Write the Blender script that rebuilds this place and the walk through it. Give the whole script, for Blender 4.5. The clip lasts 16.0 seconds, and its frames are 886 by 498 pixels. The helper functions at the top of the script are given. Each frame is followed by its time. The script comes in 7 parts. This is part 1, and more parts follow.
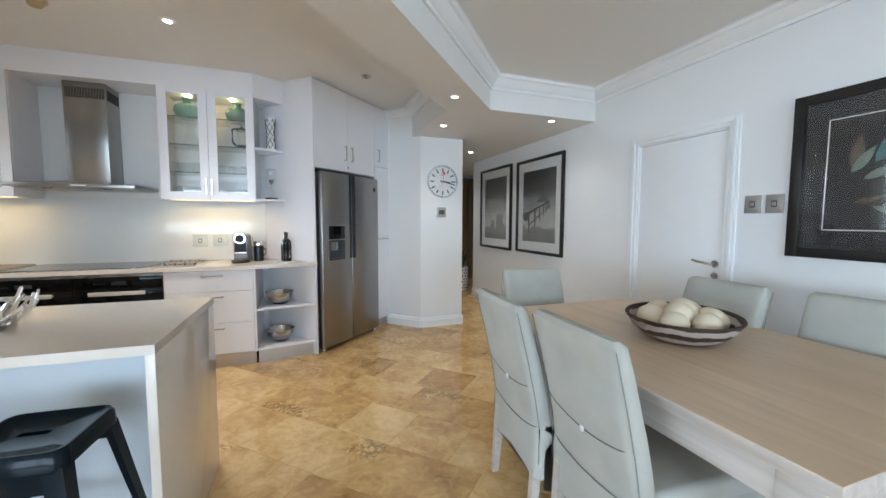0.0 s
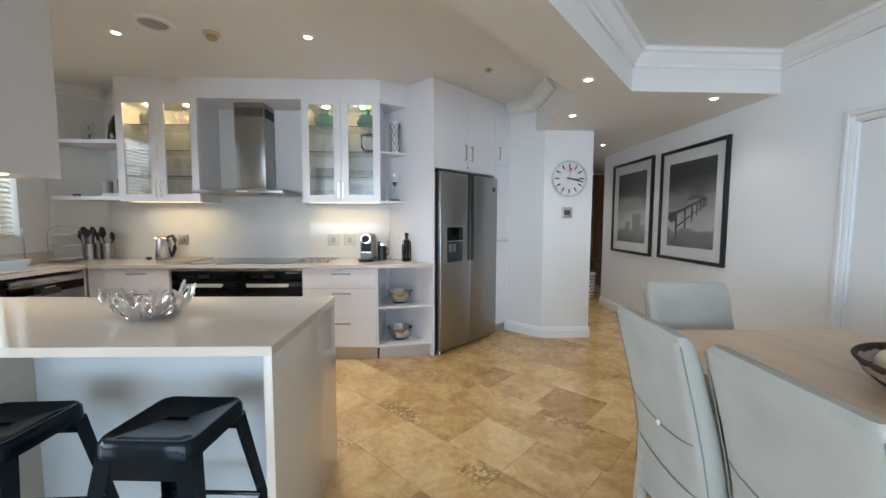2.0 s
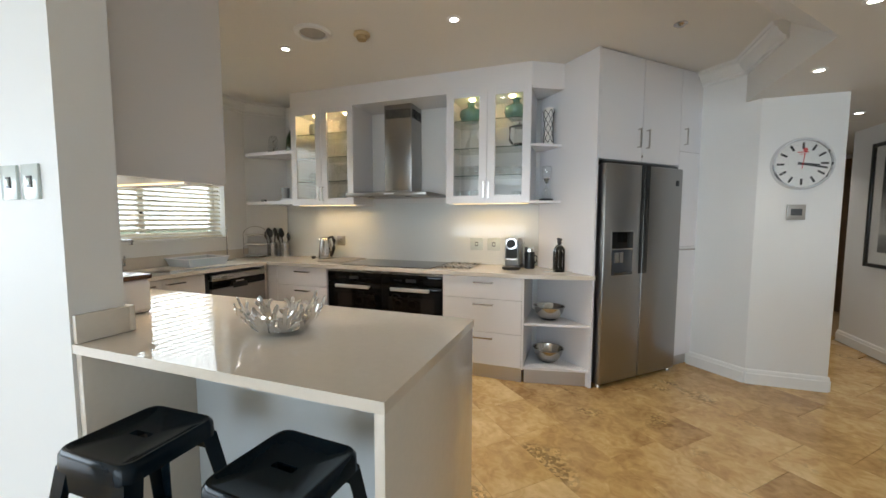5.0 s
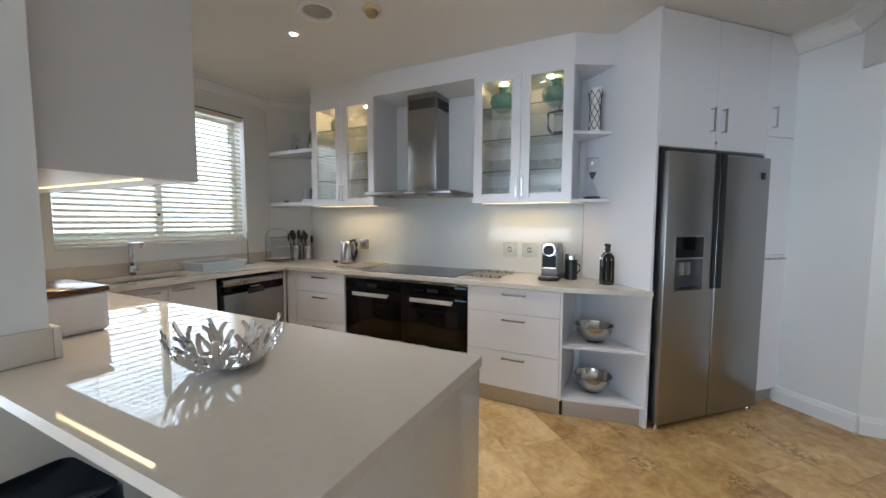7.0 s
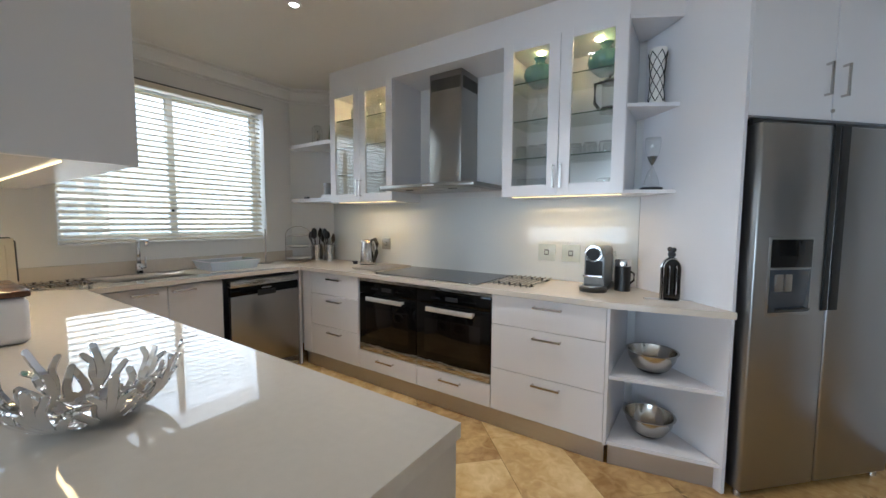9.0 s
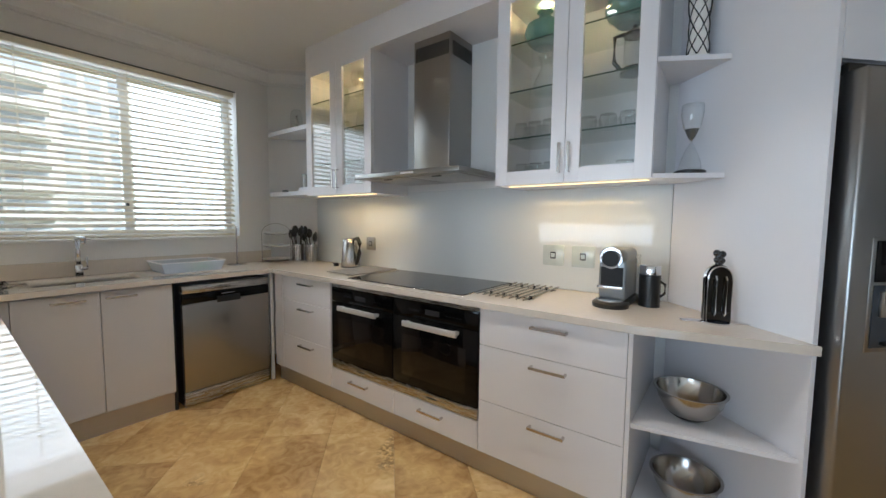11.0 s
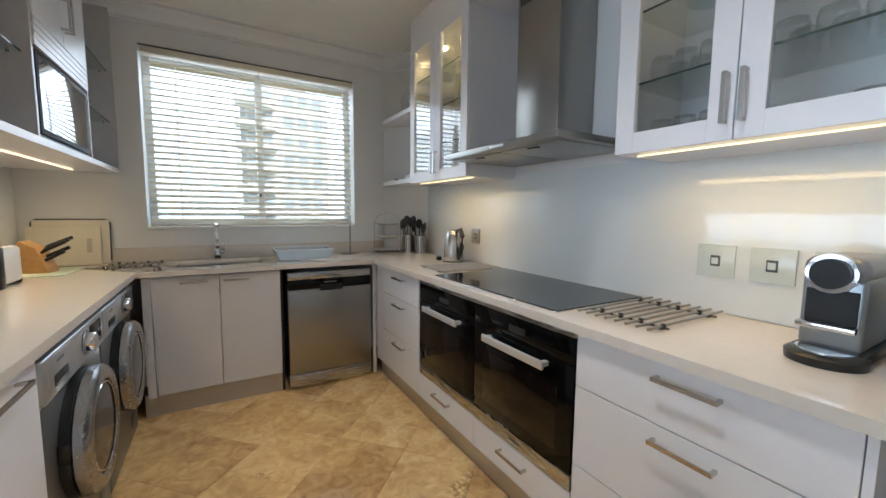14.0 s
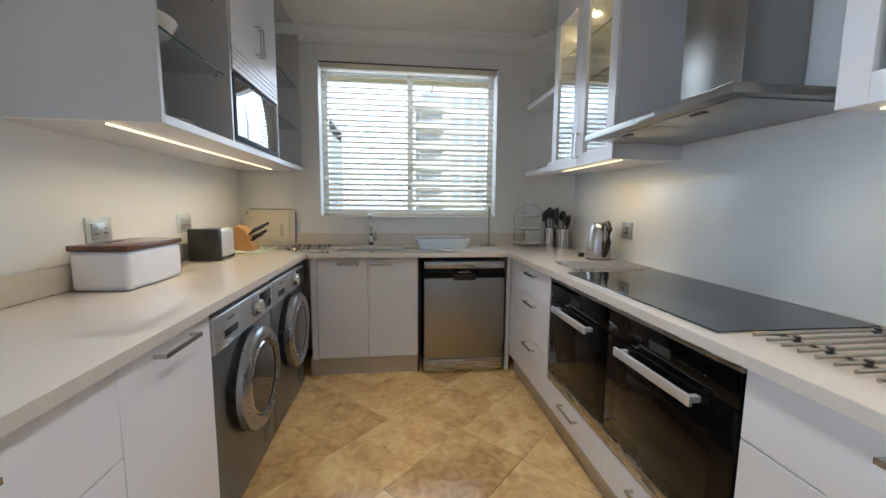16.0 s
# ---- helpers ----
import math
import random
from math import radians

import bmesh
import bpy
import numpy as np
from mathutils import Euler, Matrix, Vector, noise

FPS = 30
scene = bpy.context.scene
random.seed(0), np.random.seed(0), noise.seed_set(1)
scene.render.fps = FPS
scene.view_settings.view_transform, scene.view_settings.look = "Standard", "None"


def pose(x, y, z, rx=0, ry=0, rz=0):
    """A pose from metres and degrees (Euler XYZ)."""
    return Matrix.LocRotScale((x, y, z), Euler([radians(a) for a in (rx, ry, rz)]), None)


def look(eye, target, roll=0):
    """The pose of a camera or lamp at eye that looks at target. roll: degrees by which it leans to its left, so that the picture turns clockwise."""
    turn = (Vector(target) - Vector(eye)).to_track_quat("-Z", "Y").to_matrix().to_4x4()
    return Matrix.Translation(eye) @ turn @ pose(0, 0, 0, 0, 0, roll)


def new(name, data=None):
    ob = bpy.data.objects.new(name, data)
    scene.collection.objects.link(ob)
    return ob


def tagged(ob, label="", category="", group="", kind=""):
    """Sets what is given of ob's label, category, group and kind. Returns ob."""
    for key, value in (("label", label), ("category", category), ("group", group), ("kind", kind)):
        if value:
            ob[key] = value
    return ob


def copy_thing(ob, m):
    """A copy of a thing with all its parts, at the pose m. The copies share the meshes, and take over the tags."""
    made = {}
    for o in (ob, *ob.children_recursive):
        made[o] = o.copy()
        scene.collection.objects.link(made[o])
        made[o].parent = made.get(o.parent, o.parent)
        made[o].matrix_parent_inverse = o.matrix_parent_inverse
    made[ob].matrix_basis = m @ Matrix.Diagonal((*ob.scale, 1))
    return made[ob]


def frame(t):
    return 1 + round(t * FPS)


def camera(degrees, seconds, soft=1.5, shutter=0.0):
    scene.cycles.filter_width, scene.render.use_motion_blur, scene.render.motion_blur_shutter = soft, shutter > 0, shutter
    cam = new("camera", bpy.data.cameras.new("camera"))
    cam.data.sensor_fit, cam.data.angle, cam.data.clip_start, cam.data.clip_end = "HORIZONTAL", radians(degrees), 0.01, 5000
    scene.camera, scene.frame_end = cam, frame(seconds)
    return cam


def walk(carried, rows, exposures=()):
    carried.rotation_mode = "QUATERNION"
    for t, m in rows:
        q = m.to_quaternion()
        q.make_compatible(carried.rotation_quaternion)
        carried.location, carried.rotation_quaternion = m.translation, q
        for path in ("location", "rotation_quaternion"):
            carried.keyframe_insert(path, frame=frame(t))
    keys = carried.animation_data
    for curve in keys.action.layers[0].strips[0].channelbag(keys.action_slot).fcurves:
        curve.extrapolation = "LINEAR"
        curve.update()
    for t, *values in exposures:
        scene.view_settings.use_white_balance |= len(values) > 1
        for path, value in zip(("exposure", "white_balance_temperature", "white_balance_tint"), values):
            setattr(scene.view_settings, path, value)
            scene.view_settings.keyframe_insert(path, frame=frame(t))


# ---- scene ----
cam = camera(98.6, 16.0)
PATH = [
    (0, (0.48, 0.752, 1.304), (1.139, 2.635, 1.152), 0.2),
    (0.5, (0.473, 0.784, 1.315), (1.029, 2.699, 1.159), 0.2),
    (1, (0.482, 0.846, 1.321), (0.888, 2.798, 1.16), 0.2),
    (1.5, (0.501, 0.912, 1.302), (0.763, 2.889, 1.152), 0.2),
    (2, (0.518, 0.976, 1.308), (0.573, 2.97, 1.157), 0.2),
    (2.5, (0.502, 1.028, 1.309), (0.372, 3.018, 1.157), 0.2),
    (3, (0.487, 1.106, 1.31), (0.207, 3.08, 1.159), 0.2),
    (3.5, (0.467, 1.173, 1.317), (0.088, 3.131, 1.167), 0.2),
    (4, (0.43, 1.242, 1.318), (-0.031, 3.183, 1.174), 0.2),
    (4.5, (0.424, 1.322, 1.326), (-0.149, 3.232, 1.177), 0.2),
    (7, (0.431, 1.866, 1.338), (-0.468, 3.646, 1.19), 0.13),
    (7.5, (0.413, 1.976, 1.336), (-0.532, 3.732, 1.187), 0.23),
    (8, (0.437, 2.123, 1.337), (-0.634, 3.806, 1.187), 0.33),
    (8.5, (0.442, 2.23, 1.322), (-0.69, 3.872, 1.175), 0.48),
    (9, (0.395, 2.35, 1.316), (-0.728, 3.999, 1.168), 0.35),
    (9.5, (0.356, 2.482, 1.3), (-0.766, 4.132, 1.167), 0.59),
    (12, (0.256, 3.103, 1.287), (-1.053, 4.606, 1.125), 0.35),
    (12.5, (0.228, 3.195, 1.286), (-1.148, 4.638, 1.125), 0.38),
    (13, (0.196, 3.255, 1.282), (-1.268, 4.609, 1.12), 0.48),
    (13.5, (0.186, 3.334, 1.274), (-1.405, 4.534, 1.106), 0.6),
    (14, (0.18, 3.429, 1.265), (-1.537, 4.437, 1.073), 0.59),
    (14.5, (0.186, 3.488, 1.267), (-1.616, 4.329, 1.05), 0.53),
    (15, (0.172, 3.522, 1.252), (-1.708, 4.166, 1.029), 0.63),
    (15.5, (0.137, 3.562, 1.244), (-1.789, 4.049, 1.017), 0.64),
    (16, (0.114, 3.626, 1.242), (-1.859, 3.863, 1.012), 0.54),
]
LIGHTING = [(0.0, 0.6, 5700, 10), (2.0, 0.52, 5700, 10), (3.0, 0.48, 6050, 10), (3.6, 0.38, 6300, 10), (4.7, 0.3, 6300, 10), (6.8, 0.2, 5700, 10), (8.5, 0.2, 5500, 10), (9.7, 0.18, 5650, 10), (12.0, 0.23, 5650, 10), (16.0, 0.26, 5350, 10)]
walk(cam, [(t, look(eye, target, roll)) for t, eye, target, roll in PATH], LIGHTING)

# ---- world, sun, large lights ----
world = bpy.data.worlds.new("sky")
scene.world = world
world.use_nodes = True
wn = world.node_tree.nodes
sky = wn.new("ShaderNodeTexSky")
sky.sky_type, sky.sun_disc = "NISHITA", False
sky.sun_elevation, sky.sun_rotation = radians(38.5), radians(63)
wn["Background"].inputs[1].default_value = 0.14
world.node_tree.links.new(sky.outputs[0], wn["Background"].inputs[0])


def lamp(name, kind, m, power, color, **settings):
    data = bpy.data.lights.new(name, kind)
    data.energy, data.color = power, color
    if kind == "AREA":
        data.shape, data.size, data.size_y = "RECTANGLE", settings["size"], settings["size_y"]
        data.spread = settings.get("spread", math.pi)
    if kind == "SPOT":
        data.spot_size, data.spot_blend, data.shadow_soft_size = radians(settings["cone"]), 0.9, 0.11
    if kind == "SUN":
        data.angle = radians(0.5)
    ob = new(name, data)
    ob.matrix_basis = m
    return tagged(ob, kind="structure")


lamp("sun", "SUN", look((36, 18, 32), (0, 0, 0)), 5.0, (1.0, 0.95, 0.87))
COOL, WARM = (0.75, 0.89, 1.0), (1.0, 0.92, 0.80)
REAR_POWER, SIDE_POWER, SPOT_POWER, STRIP_POWER = 298.0, 208.0, 16.0, 1.05
lamp("terrace_daylight", "AREA", look((-1.3, -5.95, 1.25), (-1.3, 3.0, 1.25)), REAR_POWER, COOL, size=7.0, size_y=2.1)
lamp("side_daylight", "AREA", look((-8.93, -2.0, 1.3), (3.0, -1.9, 1.25)), SIDE_POWER, COOL, size=6.0, size_y=2.0)
lamp("kitchen_daylight", "AREA", look((-3.37, 3.735, 1.75), (0.0, 3.735, 1.2)), 13.0, (0.90, 0.96, 1.0), size=1.38, size_y=1.14)

# ---- materials ----
def nodes_of(name):
    m = bpy.data.materials.new(name)
    m.use_nodes = True
    return m, m.node_tree.nodes, m.node_tree.links


def surface(name, color, rough=0.5, metal=0.0, vary=0.06, scale=6.0, bump=0.0, fine=60.0, coat=0.0, stretch=(1, 1, 1), rough_vary=0.08, emit=None, spec=0.5):
    """A painted, metal, cloth or stone surface: colour and roughness vary at two scales, with a fine relief."""
    m, n, l = nodes_of(name)
    p = n["Principled BSDF"]
    co = n.new("ShaderNodeTexCoord")
    mp = n.new("ShaderNodeMapping")
    mp.inputs["Scale"].default_value = stretch
    l.new(co.outputs["Object"], mp.inputs[0])
    a, b = n.new("ShaderNodeTexNoise"), n.new("ShaderNodeTexNoise")
    a.inputs["Scale"].default_value, b.inputs["Scale"].default_value = scale, fine
    a.inputs["Detail"].default_value, b.inputs["Detail"].default_value = 4, 3
    l.new(mp.outputs[0], a.inputs[0]); l.new(mp.outputs[0], b.inputs[0])
    mix = n.new("ShaderNodeMix"); mix.data_type = "FLOAT"; mix.inputs[0].default_value = 0.4
    l.new(a.outputs[0], mix.inputs[2]); l.new(b.outputs[0], mix.inputs[3])
    ramp = n.new("ShaderNodeMapRange")
    ramp.inputs[1].default_value, ramp.inputs[2].default_value = 0.3, 0.7
    ramp.inputs[3].default_value, ramp.inputs[4].default_value = 1 - vary, 1 + vary
    l.new(mix.outputs[0], ramp.inputs[0])
    hsv = n.new("ShaderNodeHueSaturation")
    hsv.inputs["Color"].default_value = (*color, 1)
    l.new(ramp.outputs[0], hsv.inputs["Value"])
    l.new(hsv.outputs[0], p.inputs["Base Color"])
    rr = n.new("ShaderNodeMapRange")
    rr.inputs[1].default_value, rr.inputs[2].default_value = 0.3, 0.7
    rr.inputs[3].default_value, rr.inputs[4].default_value = rough * (1 - rough_vary), min(1, rough * (1 + rough_vary))
    l.new(b.outputs[0], rr.inputs[0]); l.new(rr.outputs[0], p.inputs["Roughness"])
    p.inputs["Metallic"].default_value, p.inputs["Coat Weight"].default_value = metal, coat
    p.inputs["Coat Roughness"].default_value = 0.06
    p.inputs["Specular IOR Level"].default_value = spec
    if bump:
        bp = n.new("ShaderNodeBump")
        bp.inputs["Strength"].default_value, bp.inputs["Distance"].default_value = bump, 0.004
        l.new(mix.outputs[0], bp.inputs["Height"]); l.new(bp.outputs[0], p.inputs["Normal"])
    if emit:
        p.inputs["Emission Color"].default_value, p.inputs["Emission Strength"].default_value = (*emit[0], 1), emit[1]
    return m


def thin_glass(name, tint=(1, 1, 1), gain=1.0):
    """A thin pane or vessel wall: clear, with a Fresnel gloss."""
    m, n, l = nodes_of(name)
    n.remove(n["Principled BSDF"])
    clear, gloss, mixs, fr, mul, power, lift = n.new("ShaderNodeBsdfTransparent"), n.new("ShaderNodeBsdfGlossy"), n.new("ShaderNodeMixShader"), n.new("ShaderNodeLayerWeight"), n.new("ShaderNodeMath"), n.new("ShaderNodeMath"), n.new("ShaderNodeMath")
    clear.inputs[0].default_value = (*tint, 1)
    gloss.inputs["Roughness"].default_value, fr.inputs[0].default_value = 0.02, 0.5
    power.operation, lift.operation = "POWER", "MULTIPLY_ADD"
    power.inputs[1].default_value, lift.inputs[1].default_value, lift.inputs[2].default_value = 4.0, 0.9, 0.045
    l.new(fr.outputs["Facing"], power.inputs[0]); l.new(power.outputs[0], lift.inputs[0])
    mul.operation, mul.use_clamp = "MULTIPLY", True
    mul.inputs[1].default_value = gain
    l.new(lift.outputs[0], mul.inputs[0]); l.new(mul.outputs[0], mixs.inputs[0])
    l.new(clear.outputs[0], mixs.inputs[1]); l.new(gloss.outputs[0], mixs.inputs[2])
    l.new(mixs.outputs[0], n["Material Output"].inputs[0])
    return m


def glow(name, color, strength):
    m, n, l = nodes_of(name)
    e = n.new("ShaderNodeEmission")
    e.inputs[0].default_value, e.inputs[1].default_value = (*color, 1), strength
    l.new(e.outputs[0], n["Material Output"].inputs[0])
    return m


def travertine():
    """Honed travertine: cloudy cream and brown, with darker fossil beds; each tile differs by its own random shade."""
    m, n, l = nodes_of("travertine")
    p = n["Principled BSDF"]
    co, info = n.new("ShaderNodeTexCoord"), n.new("ShaderNodeObjectInfo")
    off = n.new("ShaderNodeVectorMath"); off.operation = "SCALE"
    comb = n.new("ShaderNodeCombineXYZ")
    for k in range(3):
        l.new(info.outputs["Random"], comb.inputs[k])
    l.new(comb.outputs[0], off.inputs[0]); off.inputs["Scale"].default_value = 40.0
    add = n.new("ShaderNodeVectorMath")
    l.new(co.outputs["Object"], add.inputs[0]); l.new(off.outputs[0], add.inputs[1])
    big, mid, grit = n.new("ShaderNodeTexNoise"), n.new("ShaderNodeTexNoise"), n.new("ShaderNodeTexVoronoi")
    big.inputs["Scale"].default_value, big.inputs["Detail"].default_value, big.inputs["Distortion"].default_value = 3.2, 6, 0.9
    mid.inputs["Scale"].default_value, mid.inputs["Detail"].default_value, mid.inputs["Distortion"].default_value = 13, 8, 1.4
    grit.inputs["Scale"].default_value = 60
    for t in (big, mid, grit):
        l.new(add.outputs[0], t.inputs["Vector"])
    ramp = n.new("ShaderNodeValToRGB")
    el = ramp.color_ramp.elements
    el[0].position, el[0].color = 0.27, (0.34, 0.185, 0.066, 1)
    el[1].position, el[1].color = 0.72, (0.79, 0.575, 0.285, 1)
    e = el.new(0.5); e.color = (0.60, 0.385, 0.15, 1)
    mixf = n.new("ShaderNodeMix"); mixf.data_type = "FLOAT"; mixf.inputs[0].default_value = 0.42
    l.new(big.outputs[0], mixf.inputs[2]); l.new(mid.outputs[0], mixf.inputs[3])
    shade = n.new("ShaderNodeMapRange")
    shade.inputs[3].default_value, shade.inputs[4].default_value = -0.10, 0.09
    l.new(info.outputs["Random"], shade.inputs[0])
    sm = n.new("ShaderNodeMath"); l.new(mixf.outputs[0], sm.inputs[0]); l.new(shade.outputs[0], sm.inputs[1])
    l.new(sm.outputs[0], ramp.inputs[0])
    # fossil bed: small pale chips in a dark patch
    patch = n.new("ShaderNodeMapRange"); patch.inputs[1].default_value, patch.inputs[2].default_value = 0.625, 0.69
    pn = n.new("ShaderNodeTexNoise"); pn.inputs["Scale"].default_value = 2.3
    l.new(add.outputs[0], pn.inputs["Vector"]); l.new(pn.outputs[0], patch.inputs[0])
    chips = n.new("ShaderNodeMapRange"); chips.inputs[1].default_value, chips.inputs[2].default_value, chips.inputs[3].default_value, chips.inputs[4].default_value = 0.35, 0.75, 0.55, 1.12
    l.new(grit.outputs["Color"], chips.inputs[0])
    one = n.new("ShaderNodeMix"); one.data_type = "FLOAT"; one.inputs[2].default_value = 1.0
    l.new(patch.outputs[0], one.inputs[0]); l.new(chips.outputs[0], one.inputs[3])
    hsv = n.new("ShaderNodeHueSaturation")
    l.new(ramp.outputs[0], hsv.inputs["Color"]); l.new(one.outputs[0], hsv.inputs["Value"])
    l.new(hsv.outputs[0], p.inputs["Base Color"])
    rr = n.new("ShaderNodeMapRange"); rr.inputs[3].default_value, rr.inputs[4].default_value = 0.07, 0.22
    l.new(mid.outputs[0], rr.inputs[0]); l.new(rr.outputs[0], p.inputs["Roughness"])
    bp = n.new("ShaderNodeBump"); bp.inputs["Strength"].default_value, bp.inputs["Distance"].default_value = 0.06, 0.002
    l.new(mid.outputs[0], bp.inputs["Height"]); l.new(bp.outputs[0], p.inputs["Normal"])
    return m


def wood(name, pale, dark, rough=0.5, axis=1, freq=14.0):
    m, n, l = nodes_of(name)
    p = n["Principled BSDF"]
    co, mp = n.new("ShaderNodeTexCoord"), n.new("ShaderNodeMapping")
    sc = [freq, freq, freq]; sc[axis] = freq * 0.07
    mp.inputs["Scale"].default_value = sc
    l.new(co.outputs["Object"], mp.inputs[0])
    g, c = n.new("ShaderNodeTexNoise"), n.new("ShaderNodeTexNoise")
    g.inputs["Scale"].default_value, g.inputs["Detail"].default_value, g.inputs["Distortion"].default_value = 1.6, 8, 0.6
    c.inputs["Scale"].default_value = 2.2
    l.new(mp.outputs[0], g.inputs[0]); l.new(co.outputs["Object"], c.inputs[0])
    mx = n.new("ShaderNodeMix"); mx.data_type = "FLOAT"; mx.inputs[0].default_value = 0.35
    l.new(g.outputs[0], mx.inputs[2]); l.new(c.outputs[0], mx.inputs[3])
    r = n.new("ShaderNodeValToRGB")
    r.color_ramp.elements[0].position, r.color_ramp.elements[0].color = 0.33, (*dark, 1)
    r.color_ramp.elements[1].position, r.color_ramp.elements[1].color = 0.66, (*pale, 1)
    l.new(mx.outputs[0], r.inputs[0]); l.new(r.outputs[0], p.inputs["Base Color"])
    p.inputs["Roughness"].default_value = rough
    bp = n.new("ShaderNodeBump"); bp.inputs["Strength"].default_value, bp.inputs["Distance"].default_value = 0.12, 0.003
    l.new(g.outputs[0], bp.inputs["Height"]); l.new(bp.outputs[0], p.inputs["Normal"])
    return m


def bands(name, a, b, scale, axis="Z", rough=0.6, kind="BANDS"):
    """Two colours in woven or painted bands."""
    m, n, l = nodes_of(name)
    p = n["Principled BSDF"]
    co, w, r = n.new("ShaderNodeTexCoord"), n.new("ShaderNodeTexWave"), n.new("ShaderNodeValToRGB")
    w.wave_type, w.bands_direction = kind, axis
    w.inputs["Scale"].default_value, w.inputs["Distortion"].default_value, w.inputs["Detail Scale"].default_value = scale, 2.6, 2.0
    r.color_ramp.interpolation = "CONSTANT"
    r.color_ramp.elements[0].color, r.color_ramp.elements[1].color, r.color_ramp.elements[1].position = (*a, 1), (*b, 1), 0.5
    l.new(co.outputs["Object"], w.inputs[0]); l.new(w.outputs[0], r.inputs[0]); l.new(r.outputs[0], p.inputs["Base Color"])
    p.inputs["Roughness"].default_value = rough
    t = n.new("ShaderNodeTexWave"); t.bands_direction = "Z"; t.inputs["Scale"].default_value = 40
    l.new(co.outputs["Object"], t.inputs[0])
    bp = n.new("ShaderNodeBump"); bp.inputs["Strength"].default_value, bp.inputs["Distance"].default_value = 0.5, 0.003
    l.new(t.outputs[0], bp.inputs["Height"]); l.new(bp.outputs[0], p.inputs["Normal"])
    return m


PAINT = surface("white_wall_paint", (0.80, 0.80, 0.79), 0.55, vary=0.015, scale=1.3, bump=0.05, fine=180)
CEIL = surface("ceiling_paint", (0.78, 0.765, 0.735), 0.6, vary=0.02, scale=1.0, bump=0.04, fine=150)
TRIM = surface("white_gloss_trim", (0.83, 0.83, 0.82), 0.3, vary=0.015, bump=0.03)
CAB = surface("white_satin_lacquer", (0.79, 0.78, 0.80), 0.26, vary=0.012, scale=2.5, fine=260, rough_vary=0.03)
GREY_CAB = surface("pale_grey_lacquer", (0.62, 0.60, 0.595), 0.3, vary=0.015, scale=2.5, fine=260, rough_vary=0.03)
QUARTZ = surface("cream_quartz", (0.65, 0.59, 0.51), 0.03, vary=0.03, scale=40, fine=420, rough_vary=0.3, spec=0.4)
SPLASH = surface("back_painted_white_glass", (0.76, 0.78, 0.77), 0.022, vary=0.005, rough_vary=0.02, spec=0.42)
STEEL = surface("brushed_stainless_steel", (0.32, 0.315, 0.31), 0.30, 1.0, vary=0.012, scale=2.0, fine=320, stretch=(1, 1, 0.02), rough_vary=0.02)
STEEL_H = surface("brushed_steel_horizontal", (0.47, 0.465, 0.45), 0.27, 1.0, vary=0.02, scale=2.0, fine=260, stretch=(0.03, 0.03, 1), rough_vary=0.05)
DARK_STEEL = surface("dark_brushed_steel", (0.34, 0.325, 0.30), 0.29, 1.0, vary=0.02, scale=2.0, fine=260, stretch=(1, 1, 0.03), rough_vary=0.05)
PLINTH = surface("brushed_aluminium_plinth", (0.52, 0.49, 0.46), 0.36, 0.75, vary=0.05, fine=140, stretch=(0.05, 0.05, 1))
BOWL = surface("polished_bowl_steel", (0.46, 0.44, 0.41), 0.16, 1.0, vary=0.01, rough_vary=0.02)
CHROME = surface("polished_chrome", (0.72, 0.72, 0.73), 0.06, 1.0, vary=0.02)
SATIN = surface("satin_nickel", (0.56, 0.54, 0.52), 0.24, 1.0, vary=0.03)
SILVER = surface("silver_appliance_paint", (0.27, 0.28, 0.285), 0.32, 0.6, vary=0.03, bump=0.02)
BLACK_GLASS = surface("black_oven_glass", (0.003, 0.003, 0.003), 0.05, vary=0.2, spec=0.2)
HOB_GLASS = surface("black_ceramic_hob", (0.014, 0.015, 0.018), 0.06, vary=0.2, spec=0.6)
BLACK = surface("black_plastic", (0.012, 0.012, 0.012), 0.3, vary=0.2, bump=0.03)
MATT_BLACK = surface("matt_black", (0.01, 0.01, 0.01), 0.6, vary=0.2)
# black coat; the slight blue in its colour stands in for reflected daylight
STOOL = surface("gloss_black_sky_tinted", (0.004, 0.0085, 0.013), 0.10, vary=0.1, spec=0.16)
CLOTH = surface("grey_green_cotton_slipcover", (0.46, 0.46, 0.415), 0.9, vary=0.13, scale=5, fine=420, bump=0.35, spec=0.2)
SEAM = surface("grey_seam", (0.25, 0.25, 0.225), 0.9)
TABLE_W = wood("limewashed_oak", (0.72, 0.555, 0.385), (0.60, 0.45, 0.305), 0.42, axis=1, freq=16)
TABLE_E = wood("whitewashed_oak_edge", (0.60, 0.55, 0.50), (0.42, 0.37, 0.32), 0.5, axis=1, freq=20)
WOOD_D = wood("walnut", (0.16, 0.07, 0.035), (0.07, 0.03, 0.015), 0.16, axis=0, freq=24)
WOOD_Y = wood("honey_beech", (0.62, 0.36, 0.13), (0.50, 0.27, 0.09), 0.4, axis=0, freq=24)
GLASS = thin_glass("clear_glass", (0.96, 0.98, 0.97), gain=1.8)
CLEAR = thin_glass("tumbler_glass", (0.96, 0.97, 0.965), gain=2.0)
SHELF_GLASS = thin_glass("green_edged_glass", (0.94, 0.97, 0.955), gain=1.0)
SHELF_EDGE = surface("dark_green_glass_edge", (0.03, 0.075, 0.06), 0.15)
PIC_GLASS = thin_glass("picture_glass", (1, 1, 1), gain=0.9)
GREEN_POT = surface("teal_glazed_ceramic", (0.10, 0.25, 0.21), 0.16, vary=0.25, scale=9, coat=0.5)
